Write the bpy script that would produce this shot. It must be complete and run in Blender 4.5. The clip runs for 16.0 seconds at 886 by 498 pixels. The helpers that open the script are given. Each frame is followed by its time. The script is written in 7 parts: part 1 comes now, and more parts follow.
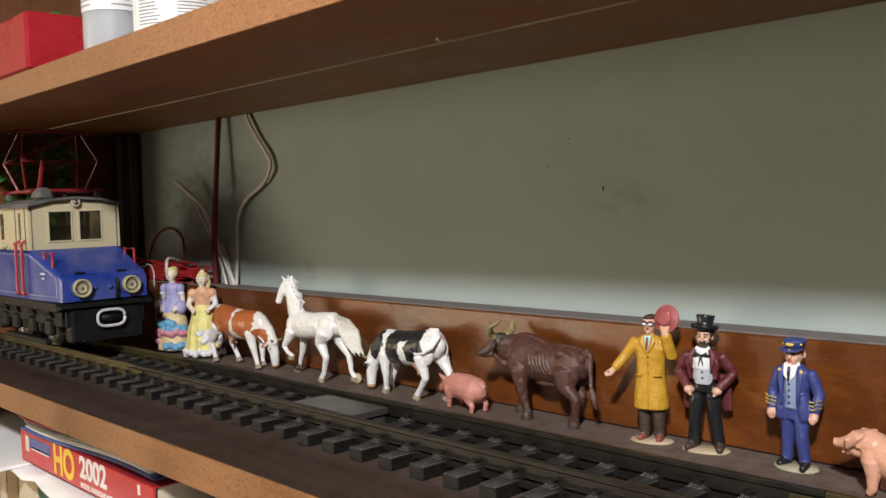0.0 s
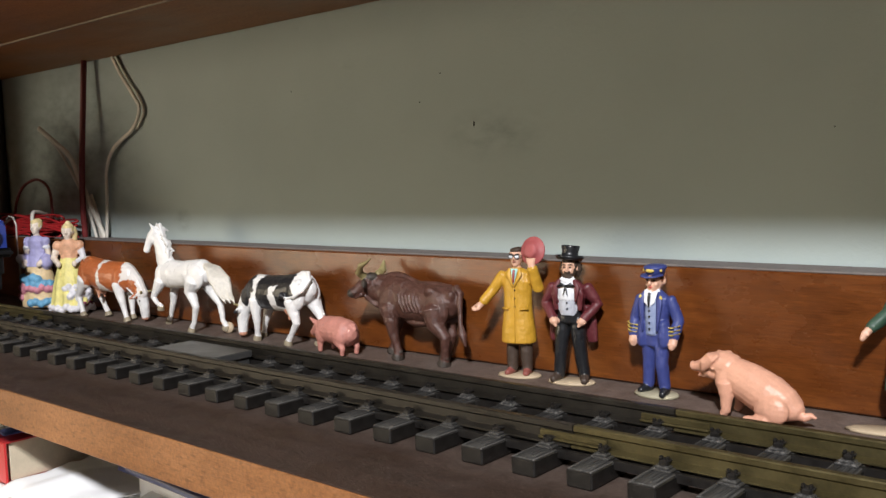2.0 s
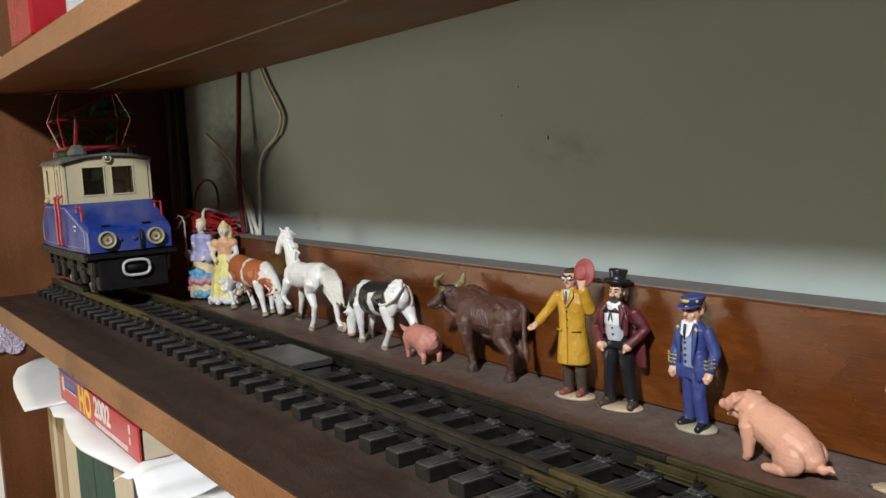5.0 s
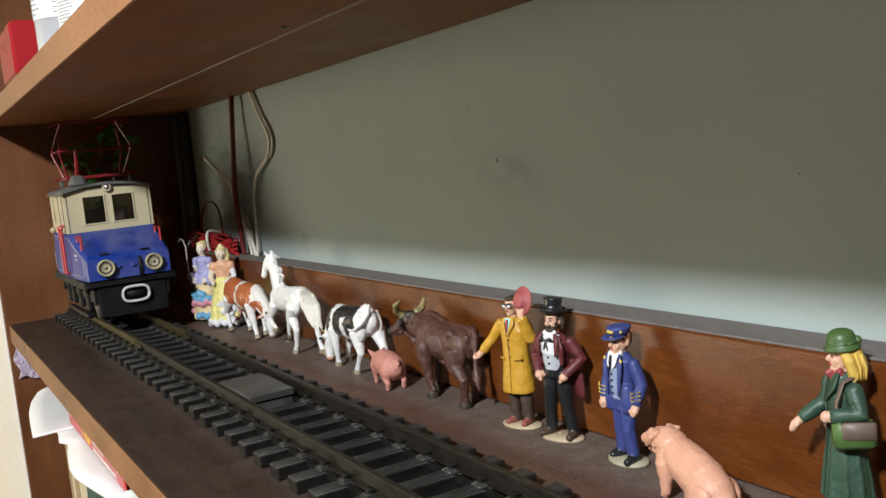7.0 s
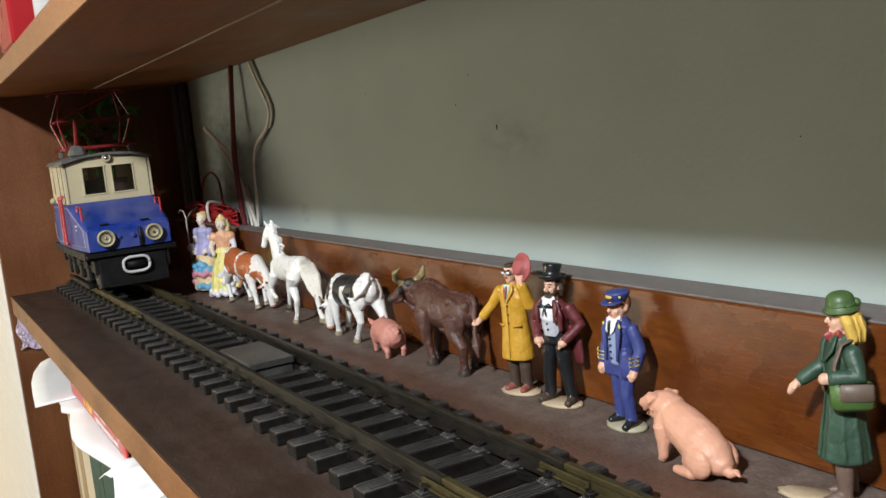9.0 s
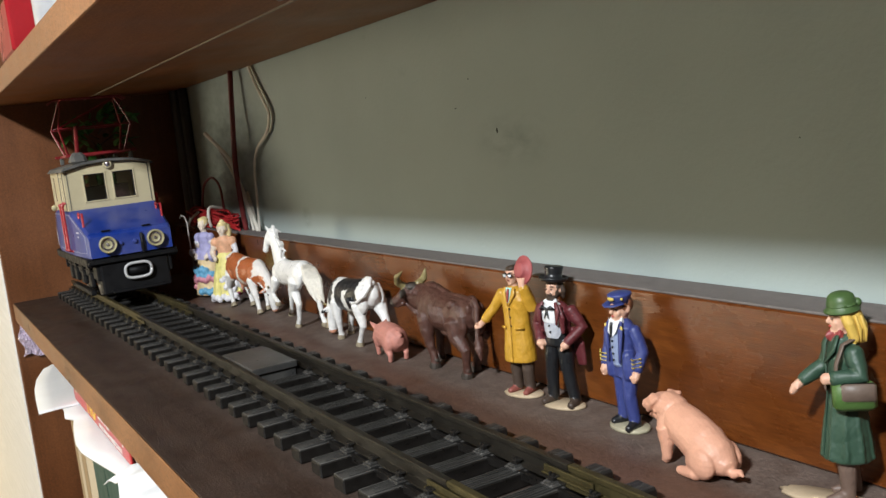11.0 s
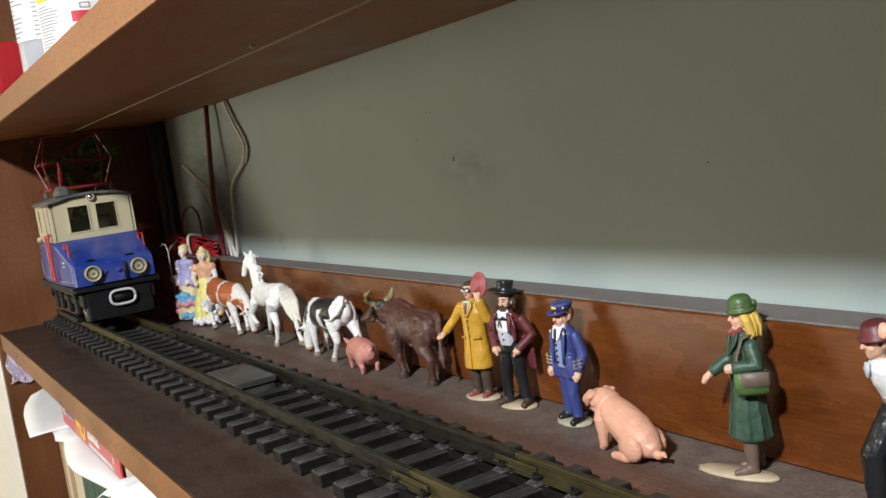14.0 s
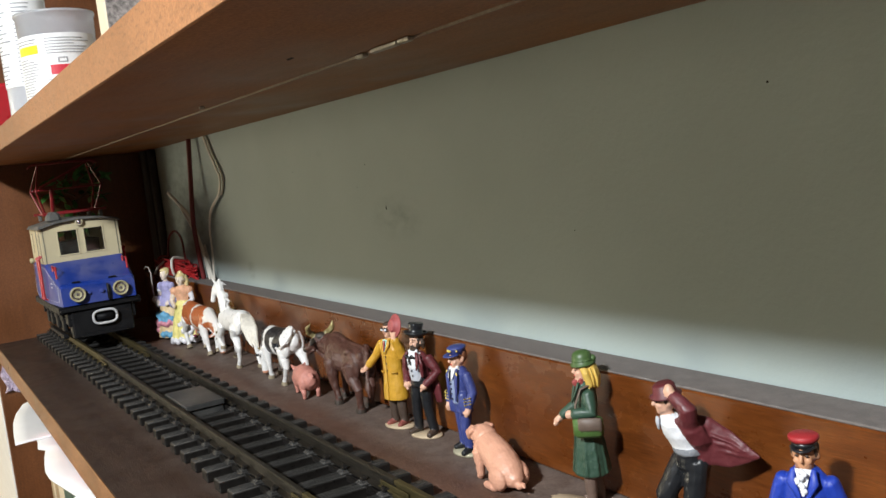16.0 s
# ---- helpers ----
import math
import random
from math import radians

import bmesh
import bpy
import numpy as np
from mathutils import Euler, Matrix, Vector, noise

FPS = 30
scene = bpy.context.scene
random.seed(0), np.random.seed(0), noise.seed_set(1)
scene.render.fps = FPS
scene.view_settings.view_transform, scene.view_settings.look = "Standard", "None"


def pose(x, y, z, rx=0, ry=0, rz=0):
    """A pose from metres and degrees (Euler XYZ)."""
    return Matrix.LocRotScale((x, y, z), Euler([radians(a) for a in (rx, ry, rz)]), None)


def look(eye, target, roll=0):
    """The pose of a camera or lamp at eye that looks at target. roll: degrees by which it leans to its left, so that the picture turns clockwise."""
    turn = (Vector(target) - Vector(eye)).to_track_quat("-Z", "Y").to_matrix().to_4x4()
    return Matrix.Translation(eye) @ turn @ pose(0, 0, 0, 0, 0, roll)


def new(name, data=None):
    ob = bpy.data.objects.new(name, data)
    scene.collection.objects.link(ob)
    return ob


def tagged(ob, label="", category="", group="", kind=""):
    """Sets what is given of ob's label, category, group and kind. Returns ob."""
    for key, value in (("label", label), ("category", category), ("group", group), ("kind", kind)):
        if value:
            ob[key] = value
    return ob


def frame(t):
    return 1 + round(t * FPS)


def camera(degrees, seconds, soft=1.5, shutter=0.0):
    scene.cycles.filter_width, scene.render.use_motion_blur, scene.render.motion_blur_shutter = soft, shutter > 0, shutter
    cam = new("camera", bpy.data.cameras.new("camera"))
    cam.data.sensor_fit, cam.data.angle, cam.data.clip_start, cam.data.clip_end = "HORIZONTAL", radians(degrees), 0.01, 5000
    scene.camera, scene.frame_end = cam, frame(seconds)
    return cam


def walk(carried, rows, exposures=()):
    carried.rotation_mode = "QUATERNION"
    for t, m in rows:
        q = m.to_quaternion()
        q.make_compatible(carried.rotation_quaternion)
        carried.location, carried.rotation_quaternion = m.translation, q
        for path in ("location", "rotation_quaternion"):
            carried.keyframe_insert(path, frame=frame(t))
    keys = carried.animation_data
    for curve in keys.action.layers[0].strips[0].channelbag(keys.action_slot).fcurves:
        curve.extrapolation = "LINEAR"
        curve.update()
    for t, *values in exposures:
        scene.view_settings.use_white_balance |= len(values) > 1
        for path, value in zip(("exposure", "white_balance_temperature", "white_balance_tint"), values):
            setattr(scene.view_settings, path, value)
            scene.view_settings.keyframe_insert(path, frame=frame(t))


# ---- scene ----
# The camera: one lens, hand-held past a toy railway shelf. Origin: train shelf's top, x along the shelf, y into the wall.
cam = camera(52.34, 16.0)
ROWS = [  # seconds, x, y, z, yaw, pitch, roll
    (0.0, 0.0000, 0.0000, 0.1648, 46.27, -2.81, 1.79),
    (0.5, 0.0059, 0.0057, 0.1434, 45.08, -3.41, 1.11),
    (1.0, 0.0032, 0.0132, 0.1366, 43.12, -4.76, 1.25),
    (1.5, 0.0044, 0.0292, 0.1403, 41.66, -4.76, 2.18),
    (2.0, 0.0086, 0.0338, 0.1367, 40.52, -4.77, 1.89),
    (2.5, 0.0085, 0.0349, 0.1365, 40.57, -4.60, 1.86),
    (3.0, 0.0079, 0.0325, 0.1419, 41.93, -3.49, 2.07),
    (3.5, 0.0092, 0.0285, 0.1424, 42.38, -3.46, 1.95),
    (3.7, 0.0096, 0.0288, 0.1409, 42.32, -3.77, 1.83),
    (5.8, 0.1333, 0.1662, 0.1825, 60.80, -6.82, 3.88),
    (6.0, 0.1320, 0.1700, 0.1833, 59.71, -6.67, 4.00),
    (6.5, 0.1336, 0.1839, 0.1862, 58.58, -6.40, 5.01),
    (7.0, 0.1344, 0.1871, 0.1848, 58.75, -6.28, 5.68),
    (7.5, 0.1344, 0.1900, 0.1828, 58.34, -7.00, 5.65),
    (8.0, 0.1342, 0.1920, 0.1795, 58.70, -7.92, 5.40),
    (8.5, 0.1341, 0.1902, 0.1792, 58.73, -8.02, 5.55),
    (9.0, 0.1340, 0.1895, 0.1790, 58.91, -7.86, 5.74),
    (11.5, 0.1354, 0.1864, 0.1807, 58.68, -7.71, 6.48),
    (12.0, 0.1353, 0.1845, 0.1796, 58.25, -7.58, 6.48),
    (12.5, 0.1370, 0.1825, 0.1820, 57.77, -7.56, 6.64),
    (13.0, 0.1584, 0.1822, 0.1832, 57.64, -7.18, 7.06),
    (13.5, 0.1744, 0.1732, 0.1835, 57.14, -6.13, 7.34),
    (14.0, 0.1949, 0.1649, 0.1868, 57.21, -6.69, 7.75),
    (14.5, 0.2245, 0.1536, 0.1972, 56.53, -6.31, 8.02),
    (15.0, 0.2573, 0.1532, 0.2019, 56.88, -5.88, 7.61),
    (15.5, 0.2856, 0.1680, 0.2090, 57.03, -6.03, 7.66),
    (16.0, 0.2997, 0.1947, 0.2143, 58.59, -5.99, 6.64),
]
walk(cam, [(t, pose(x, y, z, 90 + pitch, roll, yaw)) for t, x, y, z, yaw, pitch, roll in ROWS], exposures=[(0.0, -0.13, 6800, 14), (0.5, -0.13, 6800, 14), (1.0, -0.23, 6750, 14), (1.5, -0.08, 6700, 14), (2.0, 0.02, 6600, 15), (3.5, 0.07, 6600, 15), (5.8, -0.38, 6450, 8), (6.1, -0.28, 6450, 8), (6.5, -0.03, 6450, 8), (7.0, 0.02, 6450, 10), (14.0, 0.02, 6450, 10), (16.0, 0.08, 6450, 10)])

# ---- world, lamp ----
world = bpy.data.worlds.new("world")
world.use_nodes = True
scene.world = world
world.node_tree.nodes["Background"].inputs[0].default_value = (0.6, 0.7, 0.8, 1)
world.node_tree.nodes["Background"].inputs[1].default_value = 0.05

LAMP = (0.42, -0.78, 1.06)
lamp_data = bpy.data.lights.new("ceiling_bulb", "AREA")
lamp_data.shape, lamp_data.size, lamp_data.energy = "DISK", 0.13, 48.0
lamp_data.color = (0.925, 0.965, 0.985)
lamp = new("ceiling_bulb", lamp_data)
lamp.matrix_world = look(LAMP, (-0.4, 0.5, 0.05))

# added ambient fill, tinted warm, set at an assumed window unseen behind the camera
fill_data = bpy.data.lights.new("window_daylight", "AREA")
fill_data.shape, fill_data.size, fill_data.size_y, fill_data.energy = "RECTANGLE", 1.7, 1.3, 65.0
fill_data.color = (1.0, 0.90, 0.66)
fill = new("window_daylight", fill_data)
fill.matrix_world = look((-3.25, -2.57, 0.05), (-3.25, 0.5, 0.05))

# ---- materials ----
MATS = {}
WALL_FACE = 0.565


def shader(name, rough=0.5, metal=0.0):
    m = bpy.data.materials.new(name)
    m.use_nodes = True
    b = m.node_tree.nodes["Principled BSDF"]
    b.inputs["Roughness"].default_value, b.inputs["Metallic"].default_value = rough, metal
    MATS[name] = m
    return m, m.node_tree, b


def ramp(nt, fac, stops):
    r = nt.nodes.new("ShaderNodeValToRGB")
    while len(r.color_ramp.elements) < len(stops):
        r.color_ramp.elements.new(0.5)
    for e, (p, c) in zip(r.color_ramp.elements, stops):
        e.position, e.color = p, (*c, 1)
    nt.links.new(fac, r.inputs[0])
    return r.outputs[0]


def noise_tex(nt, scale, stretch=(1, 1, 1), detail=4.0, coord="Object", rough=0.55, distort=0.0):
    tc, mp, n = (nt.nodes.new("ShaderNode" + k) for k in ("TexCoord", "Mapping", "TexNoise"))
    mp.inputs["Scale"].default_value = stretch
    n.inputs["Scale"].default_value, n.inputs["Detail"].default_value = scale, detail
    n.inputs["Roughness"].default_value, n.inputs["Distortion"].default_value = rough, distort
    nt.links.new(tc.outputs[coord], mp.inputs[0])
    nt.links.new(mp.outputs[0], n.inputs["Vector"])
    return n.outputs["Fac"]


def mix(nt, fac, a, b, mode="MIX"):
    x = nt.nodes.new("ShaderNodeMix")
    x.data_type, x.blend_type = "RGBA", mode
    for sock, v in ((x.inputs[0], fac), (x.inputs[6], a), (x.inputs[7], b)):
        if isinstance(v, (int, float)):
            sock.default_value = v
        elif isinstance(v, tuple):
            sock.default_value = (*v, 1)
        else:
            nt.links.new(v, sock)
    return x.outputs[2]


def bump(nt, b, height, strength=0.3, distance=0.0005):
    n = nt.nodes.new("ShaderNodeBump")
    n.inputs["Strength"].default_value, n.inputs["Distance"].default_value = strength, distance
    nt.links.new(height, n.inputs["Height"])
    nt.links.new(n.outputs[0], b.inputs["Normal"])


def scaled(c, k):
    return tuple(min(1.0, v * k) for v in c)


def paint(name, col, rough=0.45, metal=0.0, spread=0.25, scale=120.0, relief=0.25, dust=0.0):
    """Painted plastic, metal or cloth: colour that wanders at two scales, fine relief, some dust."""
    if name in MATS:
        return MATS[name]
    m, nt, b = shader(name, rough, metal)
    big = noise_tex(nt, scale, detail=3)
    fine = noise_tex(nt, scale * 9, detail=2)
    c = ramp(nt, big, [(0.3, scaled(col, 1 - spread)), (0.7, scaled(col, 1 + spread))])
    c = mix(nt, 0.35, c, ramp(nt, fine, [(0.35, scaled(col, 1 - spread)), (0.65, scaled(col, 1 + spread * 0.6))]))
    if dust:
        d = noise_tex(nt, scale * 0.5, detail=5)
        c = mix(nt, ramp(nt, d, [(0.4, (0, 0, 0)), (0.75, (dust,) * 3)]), c, (0.32, 0.29, 0.25))
    nt.links.new(c, b.inputs["Base Color"])
    nt.links.new(ramp(nt, big, [(0.3, (rough * 0.8,) * 3), (0.7, (min(1, rough * 1.25),) * 3)]), b.inputs["Roughness"])
    bump(nt, b, fine, relief, 0.0003)
    return m


def wood(name, dark, light, rough=0.35, grain=(3, 60, 60), scale=1.0, spots=0.0, relief=0.15):
    m, nt, b = shader(name, rough)
    g = noise_tex(nt, scale, grain, detail=7, rough=0.6, distort=0.6)
    f = noise_tex(nt, scale * 6, grain, detail=3)
    w = noise_tex(nt, 7.0, detail=3)
    c = ramp(nt, g, [(0.3, dark), (0.5, tuple((p + q) / 2 for p, q in zip(dark, light))), (0.72, light)])
    c = mix(nt, 0.3, c, ramp(nt, f, [(0.35, dark), (0.65, light)]))
    c = mix(nt, 0.55, c, mix(nt, ramp(nt, w, [(0.3, (0, 0, 0)), (0.7, (1, 1, 1))]), scaled(dark, 0.9), light))
    c = mix(nt, 0.65, c, ramp(nt, noise_tex(nt, 520.0, detail=3, rough=0.7), [(0.33, (0.62,) * 3), (0.67, (1.32,) * 3)]), "MULTIPLY")
    if spots:
        s = noise_tex(nt, 420.0, (0.3, 1, 1), detail=2)
        c = mix(nt, ramp(nt, s, [(0.57, (0, 0, 0)), (0.66, (spots,) * 3)]), c, scaled(dark, 0.45))
    nt.links.new(c, b.inputs["Base Color"])
    nt.links.new(ramp(nt, w, [(0.3, (rough * 0.75,) * 3), (0.7, (rough * 1.3,) * 3)]), b.inputs["Roughness"])
    bump(nt, b, f, relief, 0.0004)
    return m


wood("varnished_wood", (0.105, 0.030, 0.010), (0.235, 0.075, 0.022), 0.34)
wood("panel_wood", (0.10, 0.034, 0.012), (0.22, 0.080, 0.026), 0.42, grain=(60, 60, 3))
wood("underside_wood", (0.178, 0.072, 0.024), (0.392, 0.168, 0.060), 0.50, grain=(8, 60, 60), relief=0.3)
MATS["underside_wood"].node_tree.nodes["Principled BSDF"].inputs["Specular IOR Level"].default_value = 0.3
wood("veneer_edge", (0.165, 0.062, 0.021), (0.365, 0.160, 0.060), 0.36, grain=(14, 110, 110), spots=0.45, relief=0.4)
wood("chipboard_edge", (0.21, 0.083, 0.033), (0.40, 0.178, 0.074), 0.38, grain=(60, 90, 90), scale=1.6, spots=0.40, relief=0.5)


def ledge_material():
    """Stained veneer: long uneven streaks, blotches, short dark pores and a glossy, slightly rippled varnish."""
    m, nt, b = shader("ledge_wood", 0.26)
    g = noise_tex(nt, 1.0, (14, 60, 70), detail=8, rough=0.7, distort=1.2)
    f = noise_tex(nt, 1.0, (60, 400, 800), detail=4, rough=0.7)
    w = noise_tex(nt, 13.0, (0.6, 1, 1), detail=6, rough=0.65)
    c = ramp(nt, g, [(0.28, (0.050, 0.012, 0.002)), (0.5, (0.114, 0.031, 0.006)), (0.74, (0.215, 0.066, 0.012))])
    c = mix(nt, 0.62, c, ramp(nt, w, [(0.30, (0.044, 0.012, 0.003)), (0.52, (0.120, 0.034, 0.007)), (0.75, (0.270, 0.086, 0.015))]))
    c = mix(nt, 0.7, c, ramp(nt, f, [(0.30, (0.62,) * 3), (0.66, (1.30,) * 3)]), "MULTIPLY")
    s = noise_tex(nt, 1.0, (110, 300, 520), detail=2)
    c = mix(nt, ramp(nt, s, [(0.64, (0, 0, 0)), (0.72, (0.35,) * 3)]), c, (0.030, 0.009, 0.003))
    nt.links.new(c, b.inputs["Base Color"])
    nt.links.new(ramp(nt, w, [(0.3, (0.20,) * 3), (0.7, (0.38,) * 3)]), b.inputs["Roughness"])
    bump(nt, b, f, 0.35, 0.0004)


ledge_material()
wood("pale_bead", (0.22, 0.17, 0.12), (0.40, 0.33, 0.25), 0.6)


def shelf_top_material():
    m, nt, b = shader("dusty_shelf", 0.5)
    b.inputs["Specular IOR Level"].default_value = 0.32
    tc, sep = nt.nodes.new("ShaderNodeTexCoord"), nt.nodes.new("ShaderNodeSeparateXYZ")
    nt.links.new(tc.outputs["Object"], sep.inputs[0])
    back = nt.nodes.new("ShaderNodeMapRange")
    back.inputs[1].default_value, back.inputs[2].default_value = 0.312, 0.552
    wob = nt.nodes.new("ShaderNodeMath")
    wob.operation = "MULTIPLY_ADD"
    nt.links.new(noise_tex(nt, 14.0, detail=4), wob.inputs[0])
    wob.inputs[1].default_value = 0.024
    nt.links.new(sep.outputs[1], wob.inputs[2])
    nt.links.new(wob.outputs[0], back.inputs[0])
    g = noise_tex(nt, 1.0, (4, 60, 60), detail=6, distort=0.5)
    base = ramp(nt, g, [(0.3, (0.021, 0.011, 0.008)), (0.7, (0.046, 0.025, 0.017))])
    base = mix(nt, ramp(nt, back.outputs[0], [(0.60, (0, 0, 0)), (0.66, (1, 1, 1))]), base, ramp(nt, g, [(0.3, (0.062, 0.027, 0.016)), (0.7, (0.115, 0.052, 0.031))]))
    d = noise_tex(nt, 30.0, detail=7, rough=0.7)
    spread = nt.nodes.new("ShaderNodeMath")
    spread.operation = "MULTIPLY_ADD"
    dust = ramp(nt, back.outputs[0], [(0.17, (0.03,) * 3), (0.25, (0.30,) * 3), (0.60, (0.36,) * 3), (0.66, (0.10,) * 3), (0.76, (0.16,) * 3), (0.84, (0.8,) * 3)])
    nt.links.new(dust, spread.inputs[0])
    spread.inputs[1].default_value = 1.0
    nt.links.new(ramp(nt, d, [(0.35, (0, 0, 0)), (0.8, (0.10,) * 3)]), spread.inputs[2])
    sp = noise_tex(nt, 900.0, detail=1)
    c = mix(nt, spread.outputs[0], base, ramp(nt, noise_tex(nt, 80, detail=4), [(0.3, (0.105, 0.080, 0.066)), (0.7, (0.17, 0.135, 0.115))]))
    c = mix(nt, ramp(nt, sp, [(0.70, (0, 0, 0)), (0.74, (0.5,) * 3)]), c, (0.3, 0.27, 0.24))
    c = mix(nt, 0.7, c, ramp(nt, noise_tex(nt, 380.0, detail=4, rough=0.7), [(0.32, (0.55,) * 3), (0.68, (1.35,) * 3)]), "MULTIPLY")
    nt.links.new(c, b.inputs["Base Color"])
    nt.links.new(ramp(nt, d, [(0.3, (0.34,) * 3), (0.7, (0.70,) * 3)]), b.inputs["Roughness"])
    bump(nt, b, noise_tex(nt, 620.0, (0.5, 1, 1), detail=3, rough=0.7), 0.75, 0.0006)


shelf_top_material()


def wall_material(name, col, stain=0.35, smudges_and_shade=()):
    m, nt, b = shader(name, 0.8)
    big = noise_tex(nt, 5.0, detail=5)
    fine = noise_tex(nt, 300.0, detail=3)
    c = ramp(nt, big, [(0.3, scaled(col, 0.92)), (0.7, scaled(col, 1.05))])
    s = noise_tex(nt, 16.0, (0.5, 1, 1), detail=6, rough=0.65)
    c = mix(nt, ramp(nt, s, [(0.66, (0, 0, 0)), (0.80, (stain,) * 3)]), c, scaled(col, 0.45))
    for place, size, depth in smudges_and_shade:
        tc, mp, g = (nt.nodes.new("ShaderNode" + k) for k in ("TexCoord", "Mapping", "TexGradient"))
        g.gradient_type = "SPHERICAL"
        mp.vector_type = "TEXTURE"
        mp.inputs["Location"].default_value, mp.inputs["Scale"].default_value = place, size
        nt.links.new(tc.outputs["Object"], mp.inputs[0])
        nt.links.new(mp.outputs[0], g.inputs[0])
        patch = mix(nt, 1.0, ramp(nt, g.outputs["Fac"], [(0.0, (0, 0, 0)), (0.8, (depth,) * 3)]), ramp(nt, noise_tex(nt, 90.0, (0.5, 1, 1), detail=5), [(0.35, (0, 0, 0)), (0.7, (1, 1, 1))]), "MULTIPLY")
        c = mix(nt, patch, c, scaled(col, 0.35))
    nt.links.new(c, b.inputs["Base Color"])
    bump(nt, b, fine, 0.35, 0.0008)
    return m


# two real smudges, then shade of the left corner painted into the colour
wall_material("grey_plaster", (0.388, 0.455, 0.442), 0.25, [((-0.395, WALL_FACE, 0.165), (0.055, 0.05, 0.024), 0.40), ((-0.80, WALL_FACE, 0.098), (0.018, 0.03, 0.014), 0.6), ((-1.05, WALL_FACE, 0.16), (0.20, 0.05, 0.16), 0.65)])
wall_material("room_plaster", (0.46, 0.42, 0.35), 0.1)
paint("ledge_dust", (0.145, 0.125, 0.115), 0.85, spread=0.3, scale=200, relief=0.5)
paint("scrap_metal", (0.42, 0.40, 0.36), 0.4, 0.8, spread=0.4, scale=400)
paint("hole_dark", (0.01, 0.008, 0.007), 0.9)
paint("floor_wood", (0.22, 0.13, 0.07), 0.5, scale=8)


def wallpaper_material():
    m, nt, b = shader("woven_wallpaper", 0.85)
    g = noise_tex(nt, 1.0, (12, 12, 420), detail=4)
    c = ramp(nt, g, [(0.35, (0.80, 0.79, 0.76)), (0.65, (0.90, 0.89, 0.87))])
    nt.links.new(c, b.inputs["Base Color"])
    bump(nt, b, g, 0.4, 0.0008)


wallpaper_material()


